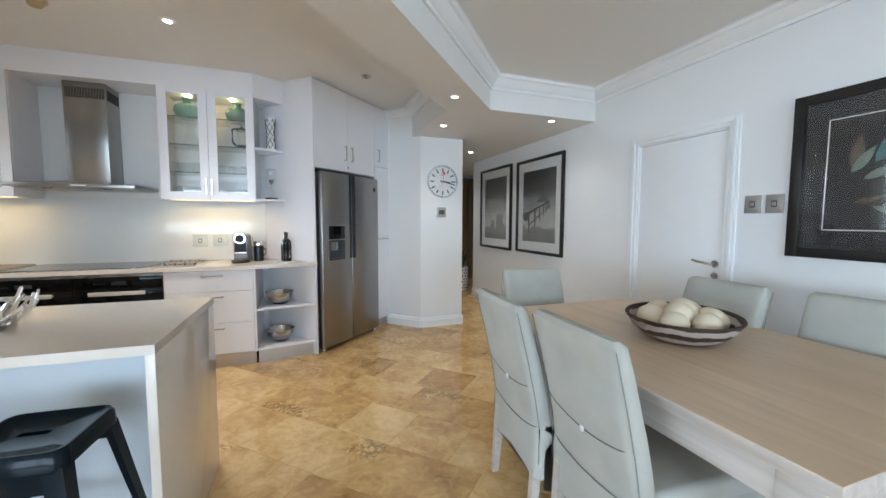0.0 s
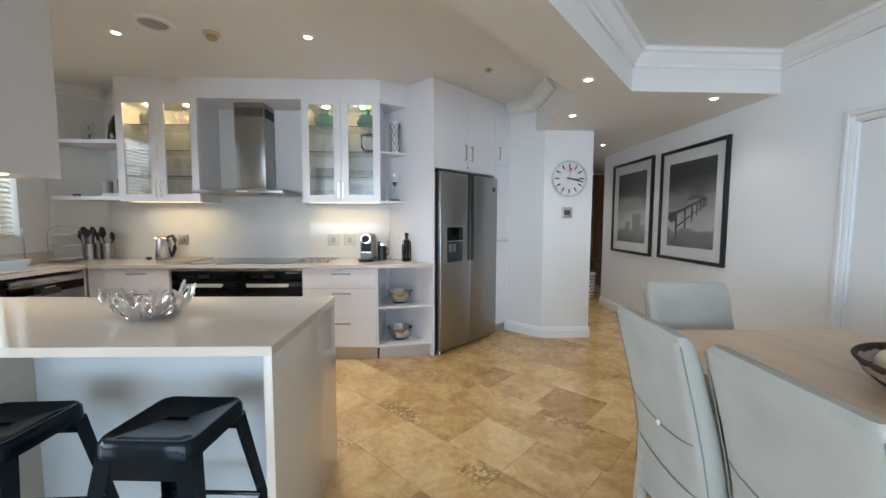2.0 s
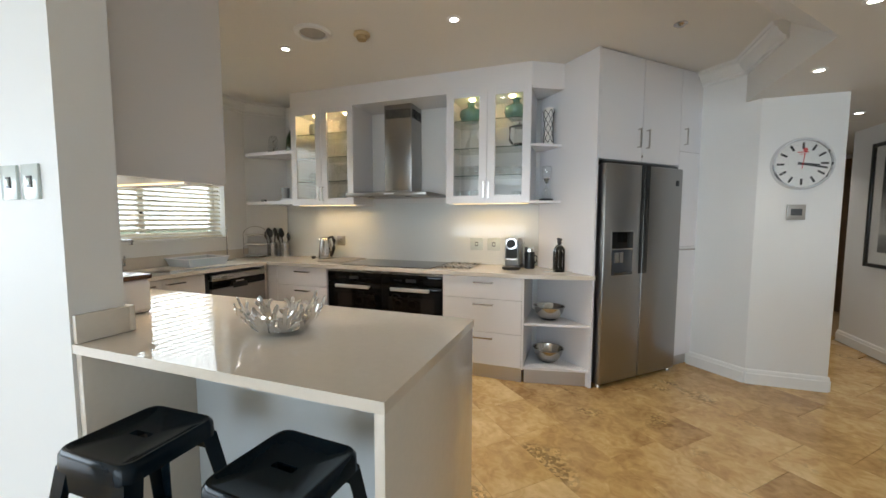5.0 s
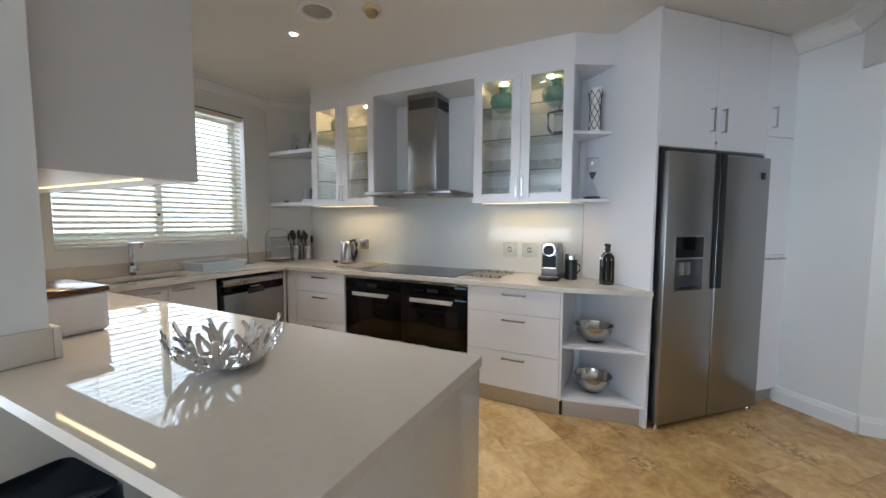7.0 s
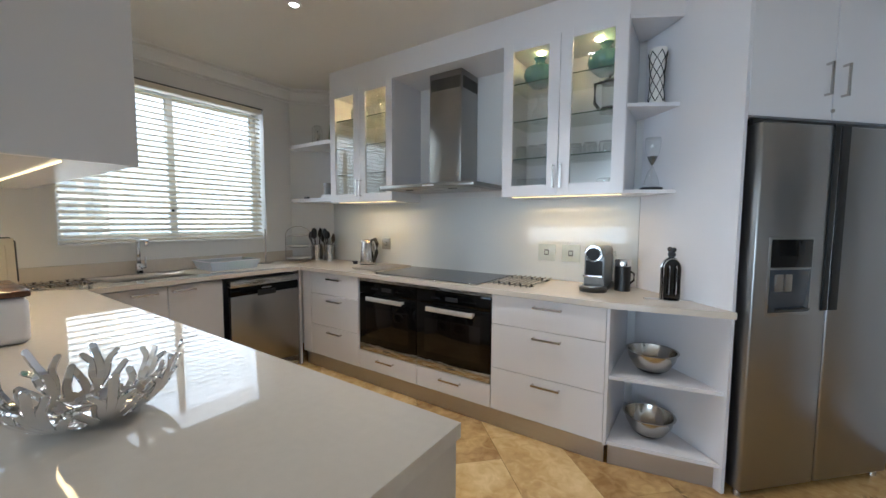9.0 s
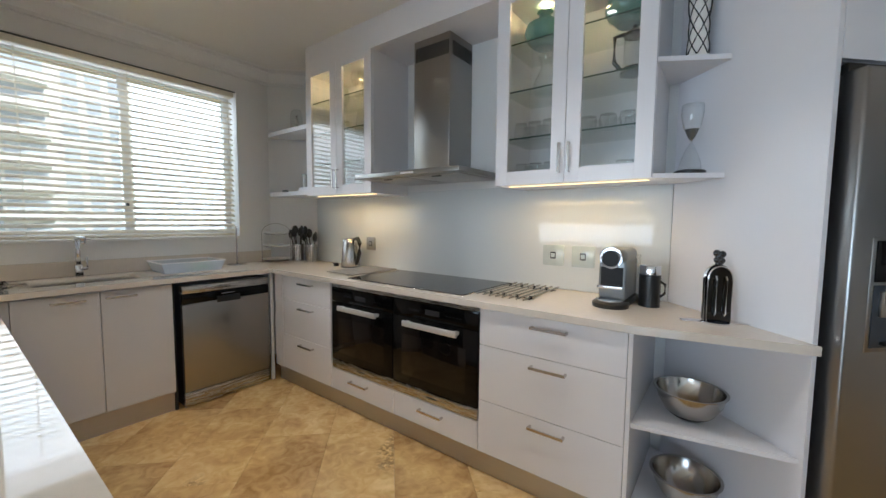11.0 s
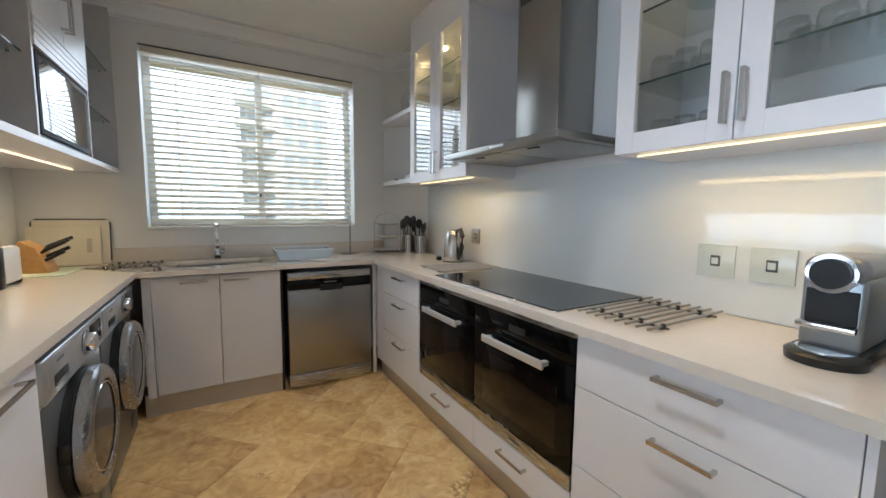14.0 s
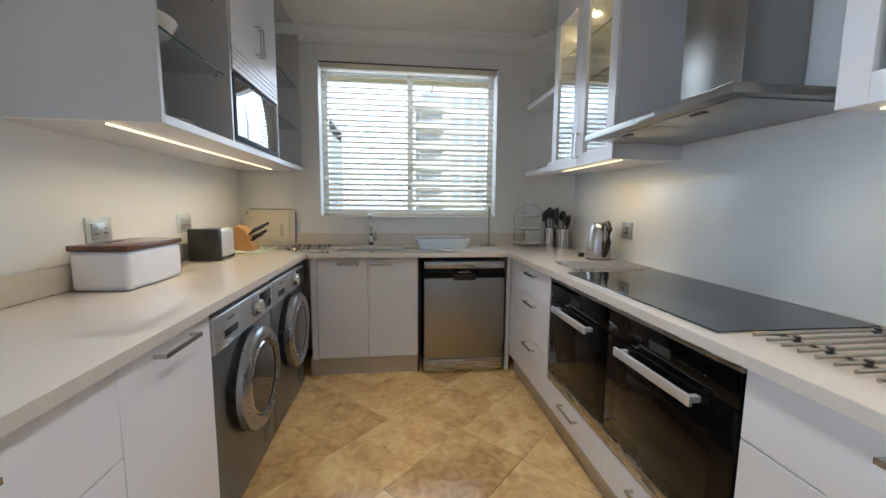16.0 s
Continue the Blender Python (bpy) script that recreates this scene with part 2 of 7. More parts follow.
GREEN_GLASS = thin_glass("green_bottle_glass", (0.13, 0.30, 0.06), gain=2.0)
LED = glow("warm_led", (1.0, 0.72, 0.34), 2.2)
BULB = glow("downlight_bulb", (1.0, 0.93, 0.80), 18.0)
PUCK = glow("cabinet_light", (1.0, 0.66, 0.28), 110.0)
BLIND = surface("cream_blind_slat", (0.80, 0.755, 0.66), 0.45, vary=0.02)
def let_light_through(m, color, share):
    """Thin vinyl: part of the light passes and scatters."""
    n, l = m.node_tree.nodes, m.node_tree.links
    tr, mx = n.new("ShaderNodeBsdfTranslucent"), n.new("ShaderNodeMixShader")
    tr.inputs[0].default_value, mx.inputs[0].default_value = (*color, 1), share
    l.new(n["Principled BSDF"].outputs[0], mx.inputs[1]); l.new(tr.outputs[0], mx.inputs[2])
    l.new(mx.outputs[0], n["Material Output"].inputs[0])


let_light_through(BLIND, (0.85, 0.78, 0.64), 0.4)
STONE = travertine()
GROUT = surface("sand_grout", (0.44, 0.30, 0.15), 0.7, vary=0.1, scale=20)
PLASTIC = surface("frosted_clear_plastic", (0.80, 0.85, 0.92), 0.25, vary=0.02)
PLASTIC.node_tree.nodes["Principled BSDF"].inputs["Alpha"].default_value = 0.7
WHITE_PL = surface("white_plastic", (0.78, 0.77, 0.80), 0.35, vary=0.01)
CERAMIC = surface("white_ceramic", (0.80, 0.78, 0.74), 0.15, vary=0.01)
EGG = surface("ostrich_eggshell", (0.80, 0.70, 0.52), 0.3, vary=0.05, scale=10, fine=240, bump=0.12)
BASKET = bands("woven_basket", (0.055, 0.026, 0.016), (0.52, 0.45, 0.39), 6.0, "Z")
MAT_W = surface("picture_mount", (0.72, 0.71, 0.68), 0.8, vary=0.01)
FRAME_B = surface("black_picture_frame", (0.012, 0.011, 0.010), 0.3, vary=0.1, bump=0.03, fine=200)
GREY_SW = surface("brushed_switch_plate", (0.44, 0.42, 0.39), 0.32, 0.7)
GLASS_SW = surface("pale_glass_switch_plate", (0.60, 0.66, 0.64), 0.12)
DARK_GREY = surface("dark_grey_plastic", (0.07, 0.075, 0.08), 0.35)
LEAF = surface("dark_leaf", (0.05, 0.075, 0.03), 0.5, vary=0.3)
RED = surface("red_hand", (0.6, 0.03, 0.03), 0.4)

# ---- mesh helpers ----
def B(bm, x0, y0, z0, x1, y1, z1, b=0.0, seg=2, m=None):
    r = bmesh.ops.create_cube(bm, size=1.0, matrix=Matrix.Translation(((x0 + x1) / 2, (y0 + y1) / 2, (z0 + z1) / 2)) @ Matrix.Diagonal((abs(x1 - x0), abs(y1 - y0), abs(z1 - z0), 1)))
    vs = r["verts"]
    if b:
        r2 = bmesh.ops.bevel(bm, geom=list({e for v in vs for e in v.link_edges}), offset=b, segments=seg, affect="EDGES", profile=0.5)
        vs = list({v for f in r2["faces"] for v in f.verts} | {v for v in vs if v.is_valid})
    if m is not None:
        bmesh.ops.transform(bm, matrix=m, verts=vs)
    return bm


def C(bm, p0, p1, r0, r1=None, n=24):
    p0, p1 = Vector(p0), Vector(p1)
    d = p1 - p0
    m = Matrix.Translation((p0 + p1) / 2) @ d.to_track_quat("Z", "Y").to_matrix().to_4x4()
    bmesh.ops.create_cone(bm, cap_ends=True, segments=n, radius1=r0, radius2=r0 if r1 is None else r1, depth=d.length, matrix=m)
    return bm


def L(bm, prof, o=(0, 0, 0), n=32, squash=1.0):
    rings = []
    for r, z in prof:
        if r < 1e-5:
            rings.append([bm.verts.new((o[0], o[1], o[2] + z))])
        else:
            rings.append([bm.verts.new((o[0] + r * math.cos(2 * math.pi * i / n), o[1] + squash * r * math.sin(2 * math.pi * i / n), o[2] + z)) for i in range(n)])
    for a, b in zip(rings, rings[1:]):
        for i in range(n):
            j = (i + 1) % n
            if len(a) == 1 and len(b) == 1:
                continue
            if len(a) == 1:
                bm.faces.new((a[0], b[j], b[i]))
            elif len(b) == 1:
                bm.faces.new((a[i], a[j], b[0]))
            else:
                bm.faces.new((a[i], a[j], b[j], b[i]))
    return bm


def T(bm, pts, r, n=8, close=False):
    pts = [Vector(p) for p in pts]
    rings = []
    k = len(pts)
    for i, p in enumerate(pts):
        a = pts[(i - 1) % k] if (i or close) else p
        c = pts[(i + 1) % k] if (i < k - 1 or close) else p
        q = (c - a).normalized().to_track_quat("Z", "Y")
        rad = r[i] if isinstance(r, (list, tuple)) else r
        rings.append([bm.verts.new(p + q @ Vector((rad * math.cos(2 * math.pi * j / n), rad * math.sin(2 * math.pi * j / n), 0))) for j in range(n)])
    pairs = list(zip(rings, rings[1:])) + ([(rings[-1], rings[0])] if close else [])
    for a, b in pairs:
        for j in range(n):
            bm.faces.new((a[j], a[(j + 1) % n], b[(j + 1) % n], b[j]))
    if not close:
        bm.faces.new(list(reversed(rings[0]))); bm.faces.new(rings[-1])
    return bm


def PR(bm, poly, z0, z1):
    lo, hi = [bm.verts.new((x, y, z0)) for x, y in poly], [bm.verts.new((x, y, z1)) for x, y in poly]
    n = len(poly)
    bm.faces.new(list(reversed(lo))); bm.faces.new(hi)
    for i in range(n):
        bm.faces.new((lo[i], lo[(i + 1) % n], hi[(i + 1) % n], hi[i]))
    return bm


def SW(bm, prof, path, up=(0, 0, 1)):
    """A moulding: a profile of (out, z) carried along straight runs of (x, y), out to the left of the way."""
    for (ax, ay), (bx, by) in zip(path, path[1:]):
        d = Vector((bx - ax, by - ay, 0)).normalized()
        o = Vector((-d.y, d.x, 0))
        A = [bm.verts.new(Vector((ax, ay, 0)) + o * u - d * u * 0.0 + Vector((0, 0, z))) for u, z in prof]
        Z = [bm.verts.new(Vector((bx, by, 0)) + o * u + Vector((0, 0, z))) for u, z in prof]
        for i in range(len(prof)):
            j = (i + 1) % len(prof)
            bm.faces.new((A[i], Z[i], Z[j], A[j]))
        bm.faces.new(A); bm.faces.new(list(reversed(Z)))
    return bm


def bmn():
    return bmesh.new()


def mesh_of(name, bm, material):
    bmesh.ops.recalc_face_normals(bm, faces=bm.faces)
    for f in bm.faces:
        f.smooth = True
    for e in bm.edges:
        e.smooth = len(e.link_faces) == 2 and e.calc_face_angle(3.0) < 0.7
    me = bpy.data.meshes.new(name)
    bm.to_mesh(me); bm.free()
    me.materials.append(material)
    return me


def part(name, bm, material, parent, label=""):
    """Links a bmesh, built in the world's place, as one mesh under a thing or a part."""
    root = parent
    while root.parent:
        root = root.parent
    bm.transform(root.matrix_basis.inverted())
    ob = new(name, mesh_of(name, bm, material))
    ob.parent = parent
    ob.visible_shadow = material not in (CLEAR, GLASS, SHELF_GLASS, PIC_GLASS, GREEN_GLASS)
    return tagged(ob, label)


def thing(name, x, y, z, label, category, group="", kind="", rz=0.0):
    ob = new(name)
    ob.empty_display_size = 0.05
    ob.matrix_basis = pose(x, y, z, 0, 0, rz)
    return tagged(ob, label, category, group, kind)


def solid(name, bm, material, label="", category="", kind="", group=""):
    return tagged(new(name, mesh_of(name, bm, material)), label, category, group, kind)


def turned(x, y, rz):
    """The pose that carries a unit built along x with its front at y=0 to a corner and direction."""
    return pose(x, y, 0, 0, 0, rz)


def moved(bm, m):
    bm.transform(m)
    return bm


def bar_handle(parent, p0, p1, out, proud=0.028, r=0.005):
    """A square-ended bow handle from p0 to p1, standing off along out."""
    p0, p1, o = Vector(p0), Vector(p1), Vector(out)
    bm = bmn()
    d = (p1 - p0).normalized()

    def bar(a, b, w, h, axis_o):
        q = b - a
        zz = q.normalized(); xx = axis_o; yy = zz.cross(xx)
        rot = Matrix((xx, yy, zz)).transposed().to_4x4()
        bmesh.ops.create_cube(bm, size=1.0, matrix=Matrix.Translation((a + b) / 2) @ rot @ Matrix.Diagonal((w, h, q.length, 1)))
    bar(p0 + o * proud, p1 + o * proud, 0.006, 0.012, o)
    for p in (p0 + d * 0.005, p1 - d * 0.005):
        bar(p - o * 0.001, p + o * (proud - 0.002), 0.009, 0.010, d)
    return part("handle", bm, SATIN, parent, "satin nickel bow handle")

# ---- the large structure ----
ZR = 2.572
ZC, ZB = 2.62, 2.28   # main ceiling, dropped bulkhead
HOB_Y, WIN_X, LEFT_Y, RIGHT_X = 5.06, -3.15, 2.36, 3.17


def wall(name, bm, label):
    return solid(name, bm, PAINT, label, "wall", "structure")


bm = bmn()
B(bm, WIN_X - 0.24, 2.36, -0.3, 4.2, 9.0, -0.012)
B(bm, -9.2, -6.3, -0.3, 4.2, 2.36, -0.012)
floor = solid("floor", bm, GROUT, "polished travertine tiled floor laid diagonally", "floor", "structure")

bm = bmn()
B(bm, -3.6, HOB_Y, 0, 0.62, HOB_Y + 0.2, 2.9)
wall("wall_hob", bm, "plain white painted kitchen wall behind the hob")
bm = bmn()
PR(bm, [(WIN_X, 4.75), (-2.84, HOB_Y), (-2.84, HOB_Y + 0.05), (WIN_X - 0.05, HOB_Y + 0.05), (WIN_X - 0.05, 4.75)], 0, 2.9)
wall("wall_corner", bm, "narrow angled white wall in the kitchen corner")
bm = bmn()
WY0, WY1, WZ0, WZ1 = 3.0, 4.47, 1.13, 2.372
for y0, y1, z0, z1 in ((2.0, WY0, 0, 2.9), (WY1, 5.26, 0, 2.9), (WY0, WY1, 0, WZ0), (WY0, WY1, WZ1, 2.9)):
    B(bm, WIN_X - 0.24, y0, z0, WIN_X, y1, z1)
wall("wall_window", bm, "pale painted kitchen wall round the window")
bm = bmn()
PR(bm, [(-9.2, 2.19), (-1.21, 2.19), (-1.21, 2.36), (-9.2, 2.36)], 0, 2.9)
wall("wall_left", bm, "white painted wall ending in a pier at the peninsula")
bm = bmn()
DY0, DY1, DZ = 2.586, 3.337, 1.936
for y0, y1, z0, z1 in ((-6.3, DY0, 0, 2.9), (DY1, 6.85, 0, 2.9), (DY0, DY1, DZ, 2.9)):
    B(bm, RIGHT_X, y0, z0, RIGHT_X + 0.15, y1, z1)
B(bm, RIGHT_X + 0.15, DY0 - 0.1, 0, RIGHT_X + 0.2, DY1 + 0.1, 2.1)
wall("wall_right", bm, "white painted dining wall with a door")
bm = bmn()
PR(bm, [(1.36, 5.50), (1.73, 5.132), (2.268, 5.145), (2.268, 8.6), (2.1, 8.6), (2.1, 5.6), (1.46, 5.6)], 0, 2.9)
wall("wall_clock", bm, "white faceted wall beside the hallway")
bm = bmn()
PR(bm, [(0.08, HOB_Y + 0.02), (0.62, 5.86), (1.42, 5.60), (1.50, 5.74), (0.5, 6.1), (-0.05, HOB_Y + 0.2)], 0, 2.9)
wall("wall_behind_fridge", bm, "plain wall behind the tall cabinets")
bm = bmn()
B(bm, 2.1, 8.6, 0, 4.2, 8.75, 2.9); B(bm, RIGHT_X + 0.15, 6.75, 0, 4.2, 6.85, 2.9); B(bm, 4.1, 6.85, 0, 4.25, 8.6, 2.9)
wall("wall_hall_end", bm, "plain wall at the end of the hallway")
bm = bmn()
for x0, x1, z0, z1 in ((-9.2, -4.9, 0, 2.9), (2.3, 3.3, 0, 2.9), (-4.9, 2.3, 2.32, 2.9), (-4.9, 2.3, 0, 0.12)):
    B(bm, x0, -6.2, z0, x1, -6.0, z1)
wall("wall_rear", bm, "white wall with a wide terrace opening")
td = thing("window_2", -1.3, -5.9, 0.12, "white framed sliding terrace doors in bright daylight", "window", kind="structure")
for x in (-4.9, -3.48, -2.06, -0.64, 0.78, 2.2):
    bm = bmn(); B(bm, x, -5.94, 0.12, x + 0.1, -5.89, 2.32, 0.004)
    part("window_frame", bm, TRIM, td)
for z0, z1 in ((0.12, 0.22), (2.24, 2.32)):
    bm = bmn(); B(bm, -4.8, -5.935, z0, 2.2, -5.895, z1)
    part("window_frame", bm, TRIM, td)
bm = bmn()
for y0, y1, z0, z1 in ((-6.2, -5.1, 0, 2.9), (1.1, 2.36, 0, 2.9), (-5.1, 1.1, 2.32, 2.9), (-5.1, 1.1, 0, 0.25)):
    B(bm, -9.2, y0, z0, -9.0, y1, z1)
wall("wall_far_left", bm, "white living room wall with a window opening")

bm = bmn()
B(bm, WIN_X - 0.24, 2.36, ZC, 4.3, 9.0, ZC + 0.2)
B(bm, -9.2, -6.3, ZC, 4.3, 2.36, ZC + 0.2)
PR(bm, [(2.012, 3.88), (3.3, 3.9), (3.3, 7.0), (4.2, 7.0), (4.2, 8.7), (2.2, 8.7), (2.2, 5.3), (1.65, 5.3), (1.65, 4.025), (-6.93, -6.02), (-6.44, -6.02)], ZB, ZC + 0.01)
# the kitchen side of the beam slopes up to the kitchen ceiling
low_ = [bm.verts.new(v) for v in ((1.65, 4.025, ZB), (-6.93, -6.02, ZB))]
top_ = [bm.verts.new(v) for v in ((1.65, 4.60, ZC + 0.002), (-7.42, -6.02, ZC + 0.002))]
inn_ = [bm.verts.new(v) for v in ((1.65, 4.025, ZC + 0.002), (-6.93, -6.02, ZC + 0.002))]
for q in ((low_[0], low_[1], top_[1], top_[0]), (low_[0], top_[0], inn_[0]), (low_[1], inn_[1], top_[1])):
    bm.faces.new(q)
PR(bm, [(2.0, 3.88), (3.3, 3.9), (3.3, -6.2), (-6.5, -6.2), (-6.44, -6.02)], ZR, ZC + 0.01)
solid("ceiling", bm, CEIL, "warm white plaster ceiling with a dropped bulkhead", "ceiling", "structure")

CORN = [(0.0, 2.50), (0.018, 2.50), (0.018, 2.523), (0.032, 2.53), (0.055, 2.555), (0.07, 2.585), (0.088, 2.592), (0.088, 2.612), (0.10, ZC), (0.0, ZC)]
bm = bmn()
LOWC = [(u, z + ZR - ZC) for u, z in CORN]
SW(bm, LOWC, [(2.012, 3.88), (-6.44, -6.02)])
SW(bm, LOWC, [(3.17, 3.9), (2.012, 3.88)])
SW(bm, LOWC, [(RIGHT_X, -6.0), (RIGHT_X, 3.9)])
solid("cornice_dining", bm, TRIM, "white stepped plaster cornice round the raised ceiling", "cornice", "structure")
bm = bmn()
SW(bm, CORN, [(WIN_X, 4.75), (WIN_X, LEFT_Y)])
SW(bm, CORN, [(-2.84, HOB_Y), (WIN_X, 4.75)])
SW(bm, CORN, [(1.73, 5.132), (1.36, 5.50)])
SW(bm, CORN, [(1.65, 4.56), (1.65, 5.21)])
solid("cornice_kitchen", bm, TRIM, "white plaster cornice along the kitchen walls", "cornice", "structure")

SKIRT = [(0.0, 0.0), (0.022, 0.0), (0.022, 0.085), (0.016, 0.092), (0.016, 0.105), (0.008, 0.118), (0.0, 0.12)]
bm = bmn()
SW(bm, SKIRT, [(2.268, 5.145), (1.73, 5.132), (1.40, 5.46)])
SW(bm, SKIRT, [(2.268, 8.6), (2.268, 5.145)])
SW(bm, SKIRT, [(RIGHT_X, DY1 + 0.09), (RIGHT_X, 6.85)])
SW(bm, SKIRT, [(RIGHT_X, -6.0), (RIGHT_X, DY0 - 0.064)])
solid("baseboard", bm, TRIM, "white moulded skirting board", "skirting", "structure")

# ---- dining room door ----
door = thing("door_1", RIGHT_X, 2.96, 0, "closed plain white door in a moulded white frame", "door", kind="structure")
bm = bmn(); B(bm, RIGHT_X + 0.014, DY0 + 0.012, 0.006, RIGHT_X + 0.054, DY1 - 0.012, DZ - 0.012, 0.003)
leaf = part("leaf", bm, TRIM, door)
bm = bmn()
for a, b, z0, z1 in ((DY0, DY0 + 0.010, 0, DZ), (DY1 - 0.010, DY1, 0, DZ), (DY0 + 0.010, DY1 - 0.010, DZ - 0.010, DZ)):
    B(bm, RIGHT_X, a, z0, RIGHT_X + 0.14, b, z1, 0.002)
part("jamb", bm, TRIM, door)
bm = bmn()
for k, (w0, w1, p) in enumerate(((0.0, 0.03, 0.014), (0.03, 0.055, 0.022), (0.055, 0.075, 0.012))):
    B(bm, RIGHT_X - p, DY0 - w1, 0, RIGHT_X, DY0 - w0, DZ + w1, 0.003)
    B(bm, RIGHT_X - p, DY1 + w0, 0, RIGHT_X, DY1 + w1, DZ + w1, 0.003)
    B(bm, RIGHT_X - p + 0.0005, DY0 - w0, DZ + w0, RIGHT_X, DY1 + w0, DZ + w1, 0.003)
part("architrave", bm, TRIM, door)
bm = bmn()
C(bm, (RIGHT_X + 0.015, 2.645, 1.0), (RIGHT_X + 0.004, 2.645, 1.0), 0.025)
T(bm, [(RIGHT_X + 0.01, 2.645, 1.0), (RIGHT_X - 0.04, 2.645, 1.0), (RIGHT_X - 0.048, 2.67, 1.005), (RIGHT_X - 0.048, 2.74, 1.012), (RIGHT_X - 0.044, 2.775, 1.02)], 0.009)
part("door_handle", bm, SATIN, leaf, "satin nickel lever handle")
bm = bmn(); C(bm, (RIGHT_X + 0.015, 2.645, 0.915), (RIGHT_X + 0.005, 2.645, 0.915), 0.024); B(bm, RIGHT_X + 0.003, 2.642, 0.905, RIGHT_X + 0.007, 2.648, 0.925)
part("lock_plate", bm, SATIN, leaf)

# ---- kitchen window and blind ----
win = thing("window_1", WIN_X, 3.73, WZ0, "white framed sliding kitchen window in a plastered reveal", "window", kind="structure")
bm = bmn()
fx0, fx1 = WIN_X - 0.20, WIN_X - 0.15
for y0, y1, z0, z1 in ((WY0, WY0 + 0.045, WZ0, WZ1), (WY1 - 0.045, WY1, WZ0, WZ1), (WY0 + 0.045, WY1 - 0.045, WZ0, WZ0 + 0.045), (WY0 + 0.045, WY1 - 0.045, WZ1 - 0.045, WZ1), (3.715, 3.765, WZ0 + 0.045, WZ1 - 0.045)):
    B(bm, fx0, y0, z0, fx1, y1, z1, 0.003)
part("window_frame", bm, TRIM, win)
for y0, y1 in ((WY0 + 0.045, 3.715), (3.765, WY1 - 0.045)):
    bm = bmn(); B(bm, WIN_X - 0.178, y0, WZ0 + 0.045, WIN_X - 0.172, y1, WZ1 - 0.045)
    part("pane", bm, GLASS, win).visible_shadow = False
bm = bmn(); B(bm, WIN_X - 0.15, WY0, WZ0 - 0.006, WIN_X + 0.012, WY1, WZ0 + 0.012, 0.003)
part("window_sill", bm, TRIM, win)
bm = bmn(); B(bm, WIN_X - 0.152, 3.722, 1.36, WIN_X - 0.14, 3.742, 1.40, 0.003)
part("latch", bm, BLACK, win)

blind = thing("venetian_blind", WIN_X - 0.06, 3.73, WZ0, "cream slatted venetian blind lowered with open slats", "blind")
bm = bmn(); B(bm, WIN_X - 0.10, WY0 + 0.012, WZ1 - 0.05, WIN_X - 0.012, WY1 - 0.012, WZ1 - 0.004, 0.004)
part("head_rail", bm, BLIND, blind)
bm = bmn(); B(bm, WIN_X - 0.006, WY0 + 0.004, WZ1 - 0.012, WIN_X - 0.001, WY1 - 0.004, WZ1 - 0.002, 0.001)
part("dark_trim", bm, DARK_GREY, blind)
slat = bmn()
ns = 6
prev = None
for k in range(ns + 1):
    u = -0.025 + 0.05 * k / ns
    h = 0.004 * (1 - (u / 0.025) ** 2)
    row = [slat.verts.new((u, s * 0.718, h)) for s in (-1, 1)]
    low = [slat.verts.new((u, s * 0.718, h - 0.0022)) for s in (-1, 1)]
    if prev:
        slat.faces.new((prev[0][0], row[0], row[1], prev[0][1])); slat.faces.new((prev[1][0], prev[1][1], low[1], low[0]))
    prev = (row, low)
slat_mesh = mesh_of("slat", slat, BLIND)
zs = WZ0 + 0.06
while zs < WZ1 - 0.06:
    ob = new("slat", slat_mesh)
    ob.parent = blind
    ob.matrix_basis = blind.matrix_basis.inverted() @ pose(WIN_X - 0.058, 3.735, zs, 0, 27, 0)
    zs += 0.0435
bm = bmn(); B(bm, WIN_X - 0.085, WY0 + 0.014, WZ0 + 0.016, WIN_X - 0.03, WY1 - 0.014, WZ0 + 0.036, 0.004)
part("bottom_rail", bm, BLIND, blind)
for y in (3.2, 3.735, 4.27):
    bm = bmn()
    for dx in (-0.032, -0.084):
        T(bm, [(WIN_X + dx, y, WZ0 + 0.03), (WIN_X + dx, y, WZ1 - 0.05)], 0.0016, 5)
    part("ladder_cord", bm, BLIND, blind)
bm = bmn()
T(bm, [(WIN_X - 0.008, 4.40, WZ1 - 0.05), (WIN_X - 0.008, 4.40, 1.78)], 0.0015, 5); T(bm, [(WIN_X - 0.008, 4.415, WZ1 - 0.05), (WIN_X - 0.008, 4.415, 1.55)], 0.0015, 5)
for y, z in ((4.40, 1.76), (4.415, 1.53), (4.40, 2.12)):
    L(bm, [(0.002, 0.03), (0.006, 0.015), (0.007, 0.0), (0.0, 0.0)], (WIN_X - 0.008, y, z), 10)
part("pull_cord", bm, BLIND, blind)

# ---- outside ----
# buff colour raised in place of the sunlight bounced onto the underside
bm = bmn(); B(bm, -3.95, 1.5, 2.46, WIN_X - 0.24, 6.4, 2.6)
solid("roof_overhang", bm, surface("bounce_lit_buff_render", (0.80, 0.58, 0.34), 0.8, vary=0.06), "buff rendered overhang above the window", "overhang", "structure")
bm = bmn(); B(bm, -900, -900, -26, 900, 900, -25)
solid("ground", bm, surface("far_gardens", (0.10, 0.13, 0.06), 0.9, vary=0.5, scale=0.05, fine=0.6), "distant green suburb ground far below", "ground", "structure")
bm = bmn(); B(bm, -901, -900, -60, -900, 900, 500)
solid("backdrop", bm, glow("hazy_bright_sky", (0.90, 0.95, 1.0), 2.4), "bright hazy sky beyond the window", "sky", "structure")
tower = thing("apartment_tower", -62, 12.5, -25, "tall pale apartment tower with stacked balconies", "building")
